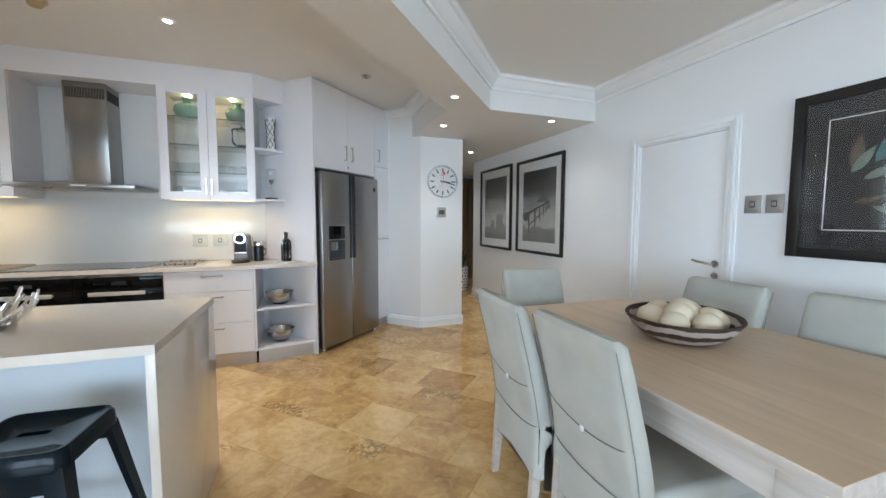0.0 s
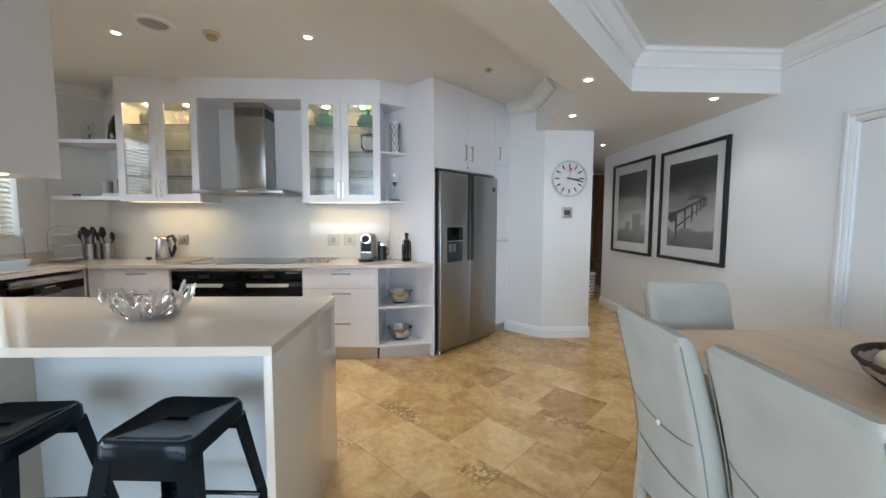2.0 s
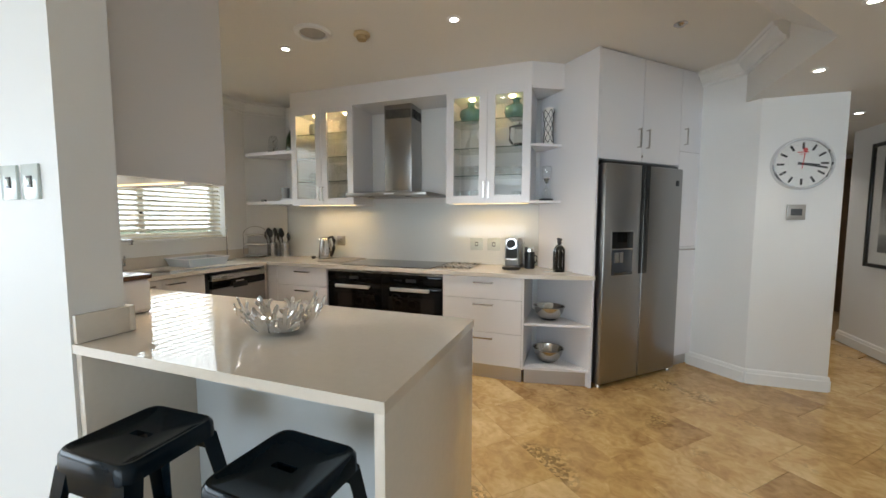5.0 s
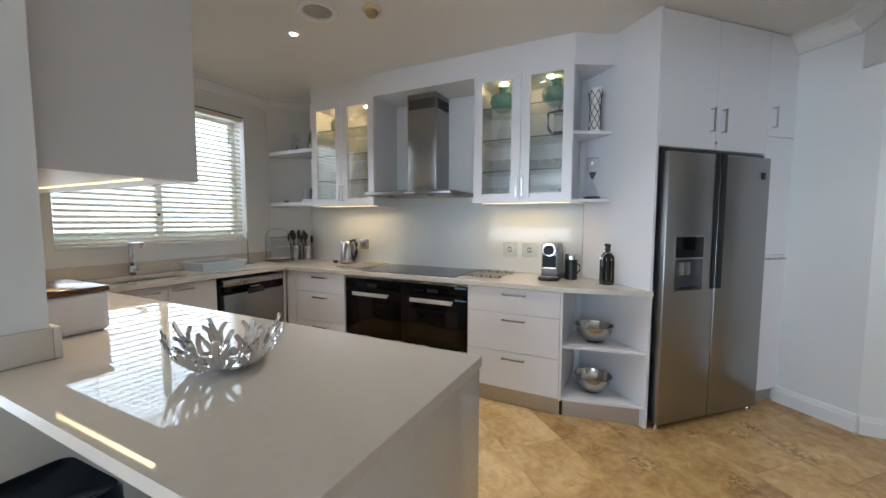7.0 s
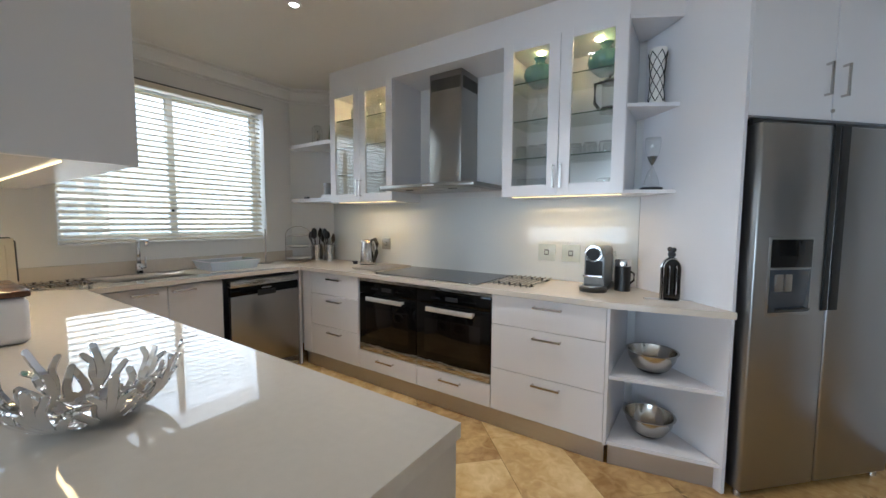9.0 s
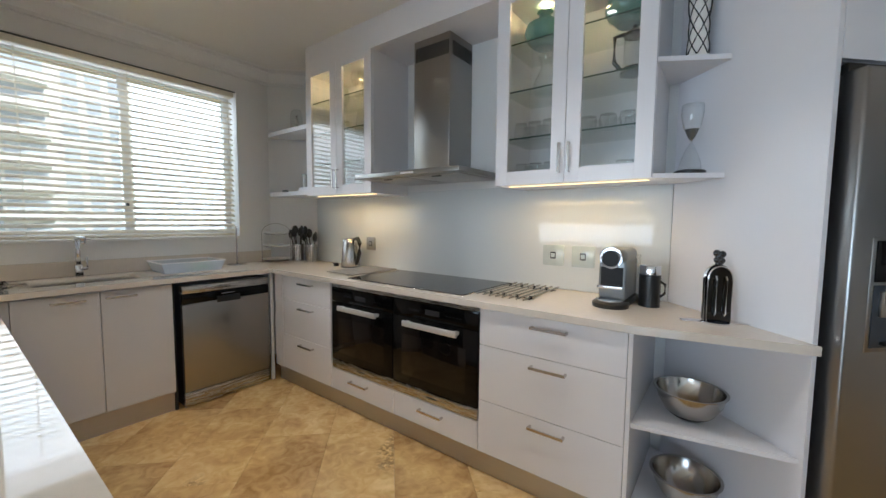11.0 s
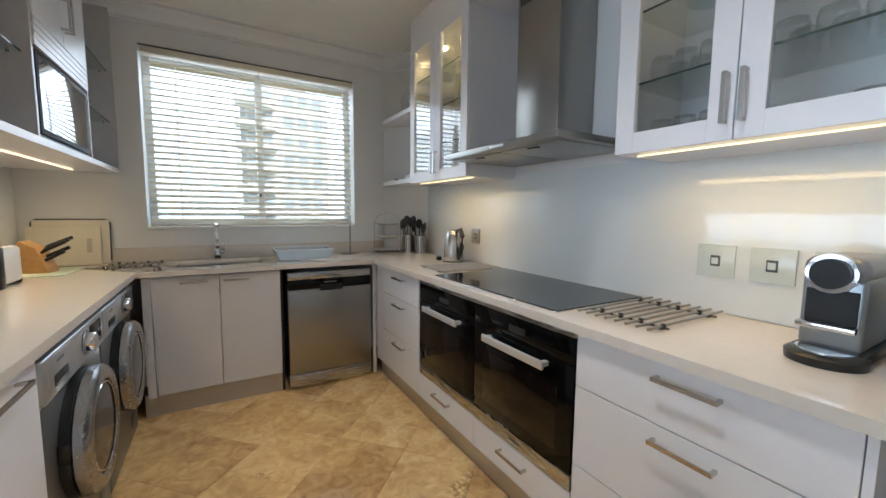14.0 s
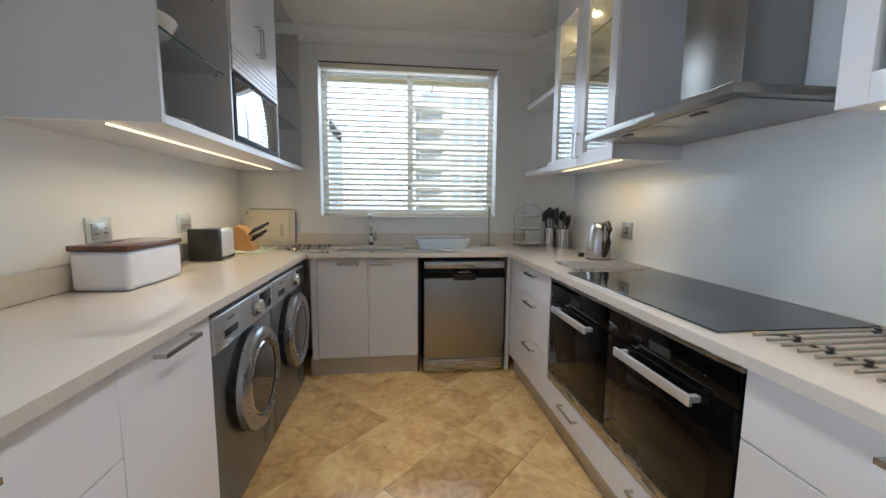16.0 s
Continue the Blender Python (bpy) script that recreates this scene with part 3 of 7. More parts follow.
RENDER_W = surface("cream_tower_render", (0.80, 0.76, 0.68), 0.8, vary=0.06, scale=0.3)
# distant window glass; the haze in front of it is mixed into this pale grey
TWIN = surface("haze_paled_glazing", (0.50, 0.52, 0.54), 0.2)
bm = bmn(); B(bm, -76, 7.2, -25, -62, 18.6, 18.4); B(bm, -74, 9.5, 18.4, -65, 16, 21.2)
part("wall", bm, RENDER_W, tower)
for k in range(14):
    z = -23 + k * 3.0
    bm = bmn(); PR(bm, [(-62, 6.0), (-60.6, 5.8), (-60.0, 7.0), (-60.2, 9.5), (-60.9, 11.0), (-62, 11.2)], z - 0.12, z + 0.95)
    part("balcony", bm, RENDER_W, tower)
    bm = bmn(); B(bm, -62.04, 6.9 + 0.6, z + 1.0, -61.96, 10.8, z + 2.6)
    w = part("window", bm, TWIN, tower)
    for y0 in (12.2, 14.3, 16.4):
        bm = bmn(); B(bm, -62.04, y0, z + 0.7, -61.96, y0 + 1.4, z + 2.3)
        part("window", bm, TWIN, tower)
    bm = bmn(); B(bm, -62.25, 11.4, z - 0.2, -61.9, 18.6, z + 0.1)
    part("ledge", bm, RENDER_W, tower)
HOUSE = surface("pale_house_render", (0.55, 0.52, 0.47), 0.8, vary=0.08, scale=0.2)
ROOF = surface("grey_roof", (0.20, 0.17, 0.15), 0.8, vary=0.2, scale=0.5)
for x, y, w, d, h in ((-75, -16, 14, 11, 20), (-95, -36, 20, 12, 17), (-110, 2, 18, 14, 15), (-120, 34, 24, 14, 16), (-90, 44, 15, 12, 19), (-140, -62, 30, 16, 17)):
    hs = thing("far_house", x, y, -25, "distant pale house with a grey hipped roof", "house", "distant houses")
    bm = bmn(); B(bm, x - d / 2, y - w / 2, -25, x + d / 2, y + w / 2, -25 + h)
    part("wall", bm, HOUSE, hs)
    bm = bmn(); r = bmesh.ops.create_cone(bm, cap_ends=True, segments=4, radius1=w * 0.75, radius2=w * 0.2, depth=4, matrix=Matrix.Translation((x, y, -23 + h)) @ pose(0, 0, 0, 0, 0, 45))
    part("roof", bm, ROOF, hs)
    for yy in range(int(-w / 2) + 2, int(w / 2) - 1, 3):
        for zz in (h - 3, h - 7):
            bm = bmn(); B(bm, x + d / 2 - 0.05, y + yy, -25 + zz, x + d / 2 + 0.05, y + yy + 1.3, -23.6 + zz)
            part("window", bm, TWIN, hs)

# ---- worktops ----
bm = bmn()
PR(bm, [(-2.57, 4.435), (0.02, 4.435), (0.545, 4.545), (0.10, HOB_Y - 0.024), (-2.84, HOB_Y - 0.002), (WIN_X + 0.002, 4.75), (WIN_X + 0.002, 2.362), (-1.212, 2.362), (-1.212, 2.192), (0.0, 2.192), (0.0, 3.0), (-2.57, 3.0)], 0.868, 0.9)
# the sink's cut-out
SX0, SX1, SY0, SY1 = -3.03, -2.745, 3.165, 3.69
top = solid("worktop", bm, QUARTZ, "glossy cream quartz worktop running round the kitchen", "worktop")
bm = bmn(); B(bm, SX0, SY0, 0.8, SX1, SY1, 1.0, 0.012)
cut = new("cutter", mesh_of("cutter", bm, QUARTZ))
md = top.modifiers.new("sink_hole", "BOOLEAN"); md.object, md.operation, md.solver = cut, "DIFFERENCE", "EXACT"
dg = bpy.context.evaluated_depsgraph_get(); dg.update()
holed = bpy.data.meshes.new_from_object(top.evaluated_get(dg))
top.modifiers.clear(); top.data = holed
bpy.data.objects.remove(cut)
bm = bmn()
B(bm, -0.03, 2.194, 0.0, -0.001, 2.985, 0.868, 0.002)
solid("waterfall_end", bm, QUARTZ, "cream quartz waterfall panel at the peninsula's end", "end panel")
bm = bmn(); B(bm, -1.208, 2.2, 0.0, -1.178, 2.62, 0.868, 0.002)
solid("waterfall_end", bm, QUARTZ, "cream quartz support panel beside the wall pier", "end panel")
bm = bmn()
B(bm, WIN_X + 0.001, 2.384, 0.902, WIN_X + 0.021, 4.74, 1.0, 0.002)
B(bm, WIN_X + 0.022, 2.362, 0.902, -1.188, 2.382, 1.0, 0.002); B(bm, -1.208, 2.196, 0.902, -1.188, 2.361, 1.0, 0.002)
solid("upstand", bm, QUARTZ, "low cream quartz upstand along the wall", "upstand")
bm = bmn(); B(bm, -2.83, HOB_Y - 0.022, 0.902, 0.06, HOB_Y - 0.002, 1.50, 0.001)
solid("splashback", bm, SPLASH, "glossy white back-painted glass splashback", "splashback")

# ---- base cabinets ----
def front(parent, name, x0, x1, z0, z1, y, handle=None, mat=CAB):
    bm = bmn(); B(bm, x0 + 0.0015, y, z0 + 0.0015, x1 - 0.0015, y + 0.018, z1 - 0.0015, 0.0015, 1)
    p = part(name, bm, mat, parent)
    if handle:
        xm, zh, w = handle
        bar_handle(p, (xm - w / 2, y, zh), (xm + w / 2, y, zh), (0, -1, 0))
    return p


FY = 4.46
def drawers(x0, x1, zs, label, offs=0.045):
    th = thing("drawer_cabinet", (x0 + x1) / 2, FY, 0, label, "cabinet", "base cabinets under the worktop")
    bm = bmn(); B(bm, x0 + 0.001, FY + 0.02, 0.12, x1 - 0.001, HOB_Y - 0.03, 0.867)
    part("body", bm, CAB, th)
    for a, b in zip(zs, zs[1:]):
        front(th, "drawer", x0, x1, b, a, FY, ((x0 + x1) / 2 + 0.02, a - offs, 0.165))
    return th


drawers(-2.46, -1.86, (0.862, 0.675, 0.40, 0.13), "white lacquered three-drawer base cabinet")
drawers(-0.672, 0.0, (0.862, 0.68, 0.40, 0.13), "wide white lacquered three-drawer base cabinet")
th = thing("oven_cabinet", -1.27, FY, 0, "white base cabinet holding two ovens above low drawers", "cabinet", "base cabinets under the worktop")
bm = bmn(); B(bm, -1.858, FY + 0.02, 0.12, -1.842, HOB_Y - 0.03, 0.867); B(bm, -1.2665, FY + 0.03, 0.28, -1.2645, HOB_Y - 0.03, 0.867); B(bm, -0.6765, FY + 0.02, 0.12, -0.6735, HOB_Y - 0.03, 0.867); B(bm, -1.842, FY + 0.02, 0.12, -0.677, HOB_Y - 0.03, 0.278)
part("body", bm, CAB, th)
front(th, "drawer", -1.858, -1.266, 0.13, 0.282, FY, (-1.567, 0.228, 0.165))
front(th, "drawer", -1.266, -0.674, 0.13, 0.282, FY, (-0.975, 0.228, 0.165))
bm = bmn(); B(bm, -2.575, FY, 0.13, -2.462, FY + 0.018, 0.862)
solid("filler_panel", bm, CAB, "narrow white filler panel in the corner", "panel")
bm = bmn()
B(bm, -2.58, 4.50, 0.0, 0.0, 4.515, 0.12)
solid("plinth", bm, PLINTH, "brushed metal kickboard under the hob cabinets", "plinth")

# sink run, fronts facing +x
SXF = -2.59
def xfront(parent, name, y0, y1, z0, z1, x, handle=None, mat=CAB, out=1):
    bm = bmn(); B(bm, x - 0.018 * out, y0 + 0.0015, z0 + 0.0015, x, y1 - 0.0015, z1 - 0.0015, 0.0015, 1)
    p = part(name, bm, mat, parent)
    if handle:
        ym, zh, w = handle
        bar_handle(p, (x, ym - w / 2, zh), (x, ym + w / 2, zh), (out, 0, 0))
    return p


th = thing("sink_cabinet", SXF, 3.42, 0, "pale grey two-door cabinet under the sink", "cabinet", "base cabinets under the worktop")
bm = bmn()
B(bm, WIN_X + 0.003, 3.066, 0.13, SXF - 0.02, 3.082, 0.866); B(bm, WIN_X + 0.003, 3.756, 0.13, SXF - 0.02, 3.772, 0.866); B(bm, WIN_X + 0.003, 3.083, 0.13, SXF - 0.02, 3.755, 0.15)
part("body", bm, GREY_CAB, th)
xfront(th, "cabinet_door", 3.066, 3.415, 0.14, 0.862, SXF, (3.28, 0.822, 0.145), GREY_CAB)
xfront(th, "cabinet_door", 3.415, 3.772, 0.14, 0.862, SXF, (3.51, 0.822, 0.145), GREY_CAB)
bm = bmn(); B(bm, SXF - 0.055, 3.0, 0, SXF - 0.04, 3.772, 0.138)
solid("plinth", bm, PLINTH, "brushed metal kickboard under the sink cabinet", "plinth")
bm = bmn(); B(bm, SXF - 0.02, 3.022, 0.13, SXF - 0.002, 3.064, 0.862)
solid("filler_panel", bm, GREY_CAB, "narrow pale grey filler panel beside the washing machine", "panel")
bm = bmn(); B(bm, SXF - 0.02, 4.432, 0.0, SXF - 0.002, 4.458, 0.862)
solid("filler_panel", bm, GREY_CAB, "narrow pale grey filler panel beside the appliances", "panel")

# peninsula cabinets, fronts facing +y
PY = 2.98
def pfront(parent, name, x0, x1, z0, z1, handle=None):
    bm = bmn(); B(bm, x0 + 0.0015, PY - 0.018, z0 + 0.0015, x1 - 0.0015, PY, z1 - 0.0015, 0.0015, 1)
    p = part(name, bm, CAB, parent)
    if handle:
        xm, zh, w = handle
        bar_handle(p, (xm - w / 2, PY, zh), (xm + w / 2, PY, zh), (0, 1, 0), 0.032)
    return p


th = thing("peninsula_cabinet", -0.6, 2.8, 0, "white cabinet with a door and drawers forming the peninsula", "cabinet")
bm = bmn(); B(bm, -1.25, 2.62, 0.12, -0.032, PY - 0.02, 0.867)
part("body", bm, CAB, th)
pfront(th, "cabinet_door", -1.25, -0.81, 0.13, 0.862, (-1.035, 0.832, 0.19))
pfront(th, "drawer", -0.81, -0.032, 0.64, 0.862, (-0.42, 0.81, 0.18))
pfront(th, "drawer", -0.81, -0.032, 0.385, 0.64, (-0.42, 0.59, 0.18))
pfront(th, "drawer", -0.81, -0.032, 0.13, 0.385, (-0.42, 0.335, 0.18))
bm = bmn(); B(bm, -1.25, 2.92, 0, -0.032, 2.935, 0.12)
solid("plinth", bm, PLINTH, "brushed metal kickboard under the peninsula", "plinth")
# white panel; its blue-grey base colour carries the cool daylight falling on it
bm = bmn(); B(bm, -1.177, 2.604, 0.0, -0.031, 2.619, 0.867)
solid("peninsula_back_panel", bm, surface("daylight_tinted_panel", (0.60, 0.64, 0.665), 0.35, vary=0.02), "white panel closing the peninsula behind the stools", "panel")

# open corner shelves under the worktop
th = thing("open_base_shelf", 0.26, 4.7, 0, "white angled open shelf unit beside the fridge", "shelf")
shape = [(0.018, 4.475), (0.515, 4.575), (0.085, 4.995), (0.018, HOB_Y - 0.03)]
for nm, z0, z1 in (("shelf", 0.12, 0.14), ("shelf", 0.482, 0.50)):
    bm = bmn(); PR(bm, shape, z0, z1)
    part(nm, bm, CAB, th)
bm = bmn(); B(bm, 0.001, FY, 0.12, 0.017, HOB_Y - 0.03, 0.867)
part("side_panel", bm, CAB, th)
bm = bmn(); PR(bm, [(0.02, 4.505), (0.50, 4.60), (0.49, 4.612), (0.02, 4.52)], 0.0, 0.118)
part("plinth", bm, PLINTH, th, "brushed metal kickboard")

# ---- tall units round the fridge, fronts at 45 degrees ----
U = turned(0.54, 4.58, 45)      # x runs along the fronts, y into the cabinet
def uv(bm):
    return moved(bm, U)


th = thing("tall_side_panel", 0.3, 4.8, 0, "tall white panel between worktop and fridge", "panel")
bm = bmn(); B(bm, -0.02, 0.0, 0.0, -0.001, 0.655, ZC - 0.001, 0.001, 1)
part("panel", uv(bm), CAB, th)
th = thing("tall_cabinet", 0.9, 5.1, 0, "tall white larder and bridging cabinets round the fridge", "cabinet")
W1, W2 = 0.945, 1.235
bm = bmn()
B(bm, 0.0, 0.02, 1.80, W1, 0.60, ZC - 0.001); B(bm, W1, 0.02, 0.10, W2, 0.60, ZC - 0.001)
part("body", uv(bm), CAB, th)
def udoor(x0, x1, z0, z1, h=None, name="cabinet_door"):
    bm = bmn(); B(bm, x0 + 0.0015, 0, z0 + 0.0015, x1 - 0.0015, 0.018, z1 - 0.0015, 0.0015, 1)
    p = part(name, uv(bm), CAB, th)
    if h:
        a, b = U @ Vector((h[0], 0, h[1])), U @ Vector((h[2], 0, h[3]))
        bar_handle(p, a, b, U.to_3x3() @ Vector((0, -1, 0)))
    return p
udoor(0.0, W1 / 2, 1.80, 2.612, (W1 / 2 - 0.05, 1.91, W1 / 2 - 0.05, 2.06))
udoor(W1 / 2, W1, 1.80, 2.612, (W1 / 2 + 0.05, 1.91, W1 / 2 + 0.05, 2.06))
udoor(W1, W2, 1.925, 2.612, (W1 + 0.06, 1.98, W1 + 0.06, 2.12))
udoor(W1, W2, 1.10, 1.925)
udoor(W1, W2, 0.105, 1.10, (W1 + 0.05, 1.075, W2 - 0.05, 1.075))
bm = bmn(); C(bm, (W1 / 2, 0.0, 1.845), (W1 / 2, -0.006, 1.845), 0.009)
part("lock", uv(bm), SATIN, th)
bm = bmn(); B(bm, W1, 0.04, 0.0, W2 + 0.02, 0.055, 0.10)
part("plinth", uv(bm), PLINTH, th, "brushed metal kickboard")

# fridge
fr = thing("fridge_freezer", 0.88, 4.95, 0, "stainless steel side-by-side fridge freezer with a water dispenser", "fridge")
F0, F1, FM = 0.028, 0.935, 0.462
bm = bmn(); B(bm, F0 + 0.006, 0.035, 0.03, F1 - 0.006, 0.60, 1.755, 0.004)
part("body", uv(bm), DARK_GREY, fr)
for x0, x1 in ((F0, FM - 0.004), (FM + 0.004, F1)):
    bm = bmn(); B(bm, x0, -0.05, 0.035, x1, 0.03, 1.765, 0.010, 3)
    d = part("door", uv(bm), STEEL, fr)
    if x0 == F0:
        bm = bmn(); B(bm, 0.10, -0.054, 0.885, 0.355, -0.046, 1.25, 0.004)
        part("dispenser_frame", uv(bm), STEEL, d)
        bm = bmn(); B(bm, 0.112, -0.058, 1.11, 0.343, -0.050, 1.24, 0.003)
        part("display", uv(bm), BLACK_GLASS, d)
        bm = bmn(); B(bm, 0.112, -0.0565, 0.90, 0.343, -0.050, 1.10, 0.002)
        part("dispenser_recess", uv(bm), surface("slate_dispenser", (0.035, 0.042, 0.052), 0.15), d)
        for a_, b_ in ((0.135, 0.175), (0.185, 0.225)):
            bm = bmn(); B(bm, a_, -0.068, 1.0, b_, -0.055, 1.08, 0.004)
            part("lever", uv(bm), DARK_STEEL, d)
        bm = bmn(); B(bm, 0.15, -0.072, 0.91, 0.33, -0.054, 0.92, 0.002)
        part("drip_tray", uv(bm), BLACK, d)
    else:
        bm = bmn(); B(bm, 0.845, -0.053, 1.62, 0.885, -0.049, 1.665, 0.001)
        part("badge", uv(bm), BLACK, d)
bm = bmn(); B(bm, FM - 0.038, -0.056, 0.90, FM - 0.006, -0.046, 1.766, 0.003); B(bm, FM + 0.006, -0.056, 0.90, FM + 0.055, -0.046, 1.766, 0.003)
part("recessed_handle", uv(bm), MATT_BLACK, fr)
for x in (F0 + 0.03, F1 - 0.03):
    bm = bmn(); C(bm, (x, -0.01, 0), (x, -0.01, 0.036), 0.02, 0.016, 12)
    part("foot", uv(bm), SATIN, fr)
# black strip put in for the shade of the gap above the doors
bm = bmn(); B(bm, F0, 0.0, 1.756, F1, 0.06, 1.79, 0.003)
part("top_gap_shade", uv(bm), BLACK, fr)

# ---- wall cabinets on the hob wall ----
UY, UZ0, UZ1 = 4.67, 1.475, 2.432


def glazed_cabinet(x0, x1, label):
    th = thing("glazed_wall_cabinet", (x0 + x1) / 2, UY, UZ0, label, "cabinet", "glazed wall cabinets")
    for a in (x0, x1 - 0.018):
        part("side_panel", B(bmn(), a, UY + 0.021, UZ0, a + 0.018, HOB_Y - 0.002, UZ1), CAB, th)
    part("back_panel", B(bmn(), x0 + 0.018, HOB_Y - 0.014, UZ0 + 0.03, x1 - 0.018, HOB_Y - 0.003, UZ1 - 0.02), CAB, th)
    part("bottom_panel", B(bmn(), x0 + 0.018, UY + 0.021, UZ0 + 0.001, x1 - 0.018, HOB_Y - 0.002, UZ0 + 0.03), CAB, th)
    part("top_panel", B(bmn(), x0 + 0.018, UY + 0.021, UZ1 - 0.02, x1 - 0.018, HOB_Y - 0.002, UZ1), CAB, th)
    xm, fw = (x0 + x1) / 2, 0.068
    for a, b, hx in ((x0, xm, xm - 0.022), (xm, x1, xm + 0.022)):
        bm = bmn()
        a, b = a + 0.0015, b - 0.0015
        B(bm, a, UY, UZ0 + 0.0005, a + fw, UY + 0.02, UZ1, 0.0012, 1); B(bm, b - fw, UY, UZ0 + 0.0005, b, UY + 0.02, UZ1, 0.0012, 1)
        B(bm, a + fw, UY + 0.0004, UZ0 + 0.0005, b - fw, UY + 0.0196, UZ0 + fw); B(bm, a + fw, UY + 0.0004, UZ1 - fw + 0.02, b - fw, UY + 0.0196, UZ1)
        d = part("cabinet_door", bm, CAB, th)
        bm = bmn(); B(bm, a + fw - 0.004, UY + 0.009, UZ0 + fw - 0.004, b - fw + 0.004, UY + 0.012, UZ1 - fw + 0.024)
        part("pane", bm, GLASS, d).visible_shadow = False
        bar_handle(d, (hx, UY, UZ0 + 0.045), (hx, UY, UZ0 + 0.185), (0, -1, 0), 0.024)
    for z in (1.715, 1.955, 2.195):
        bm = bmn(); B(bm, x0 + 0.02, UY + 0.05, z, x1 - 0.02, HOB_Y - 0.016, z + 0.006)
        s = part("glass_shelf", bm, SHELF_GLASS, th); s.visible_shadow = False
        bm = bmn(); B(bm, x0 + 0.02, UY + 0.0475, z - 0.0004, x1 - 0.02, UY + 0.0495, z + 0.0064)
        part("shelf_edge", bm, SHELF_EDGE, s)
    for x in (x0 + 0.19, x1 - 0.19):
        bm = bmn(); C(bm, (x, 4.84, UZ1 - 0.0205), (x, 4.84, UZ1 - 0.026), 0.024, n=16)
        part("cabinet_light", bm, PUCK, th, "small round warm cabinet light")
    bm = bmn(); B(bm, x0 + 0.05, UY + 0.062, UZ0 - 0.005, x1 - 0.02, UY + 0.069, UZ0 - 0.001)
    part("light_strip", bm, LED, th, "warm under-cabinet light strip")
    lamp("under_cabinet_light", "AREA", look((xm, UY + 0.12, UZ0 - 0.012), (xm, UY + 0.24, 0.9)), STRIP_POWER, (1.0, 0.62, 0.20), size=x1 - x0 - 0.1, size_y=0.05, spread=radians(150))
    return th


glazed_cabinet(-2.43, -1.68, "white glazed wall cabinet lit inside, holding glassware")
glazed_cabinet(-0.72, 0.02, "white glazed wall cabinet lit inside, holding tumblers and pots")
bm = bmn(); B(bm, -2.43, UY + 0.004, UZ1 + 0.001, 0.02, HOB_Y - 0.002, ZC - 0.001)
PR(bm, [(0.02, UY + 0.004), (0.275, 4.832), (0.1, 5.0), (0.02, HOB_Y - 0.002)], 2.425, ZC - 0.001)
solid("bulkhead_panel", bm, CAB, "white boxed bulkhead above the wall cabinets", "bulkhead")
bm = bmn(); B(bm, -1.679, HOB_Y - 0.02, 1.50, -0.721, HOB_Y - 0.004, UZ1)
solid("alcove_back", bm, PAINT, "white painted alcove behind the cooker hood", "panel")
# open corner shelves
th = thing("open_wall_shelf", 0.12, 4.85, UZ0, "white angled open wall shelves beside the glazed cabinet", "shelf")
for z in (UZ0 + 0.0, 1.945, 2.41):
    bm = bmn(); PR(bm, [(0.021, UY + 0.012), (0.262, 4.815), (0.095, 5.005), (0.021, HOB_Y - 0.024)], z, z + 0.02)
    part("shelf", bm, CAB, th)
# open shelves in the far corner
th = thing("corner_shelf", -2.75, 4.85, UZ0, "two thick white floating shelves in the corner", "shelf")
for z in (UZ0 + 0.015, 2.02):
    bm = bmn(); PR(bm, [(WIN_X + 0.03, 4.735), (WIN_X + 0.1, 4.70), (-2.432, 4.70), (-2.432, HOB_Y - 0.024), (-2.835, HOB_Y - 0.024), (-3.125, 4.765)], z, z + 0.034)
    part("shelf", bm, CAB, th)

# ---- cooker hood ----
hood = thing("cooker_hood", -1.2, 4.8, 1.55, "stainless steel chimney cooker hood over the hob", "cooker hood")
HX0, HX1, HY = -1.672, -0.85, 4.52
CX0, CX1, CY = -1.40, -1.112, 4.79
bm = bmn(); B(bm, HX0, HY, 1.55, HX1, HOB_Y - 0.022, 1.578, 0.003)
part("canopy", bm, DARK_STEEL, hood)
bm = bmn()
lo = [bm.verts.new(v) for v in ((HX0 + 0.003, HY + 0.003, 1.5785), (HX1 - 0.003, HY + 0.003, 1.5785), (HX1 - 0.003, HOB_Y - 0.024, 1.5785), (HX0 + 0.003, HOB_Y - 0.024, 1.5785))]
hi = [bm.verts.new(v) for v in ((-1.405, 4.78, 1.615), (-1.107, 4.78, 1.615), (-1.107, HOB_Y - 0.024, 1.615), (-1.405, HOB_Y - 0.024, 1.615))]
for i in range(4):
    bm.faces.new((lo[i], lo[(i + 1) % 4], hi[(i + 1) % 4], hi[i]))
bm.faces.new(hi); bm.faces.new(lo[::-1])
part("canopy_top", bm, STEEL_H, hood)
bm = bmn(); B(bm, CX0, CY, 1.612, CX1, HOB_Y - 0.023, UZ1 - 0.001, 0.004)
ch = part("chimney", bm, DARK_STEEL, hood)
for k in range(26):
    x = CX0 + 0.018 + k * 0.0102
    part("vent_slot", B(bmn(), x, CY - 0.0015, 2.30, x + 0.0052, CY + 0.002, 2.385), MATT_BLACK, ch)
for k in range(16):
    y = CY + 0.025 + k * 0.0135
    part("vent_slot", B(bmn(), CX1 - 0.0025, y, 2.30, CX1 + 0.0015, y + 0.007, 2.385), MATT_BLACK, ch)
bm = bmn(); B(bm, -1.265, HY - 0.002, 1.559, -1.165, HY + 0.004, 1.569); 
part("control_strip", bm, WHITE_PL, hood)
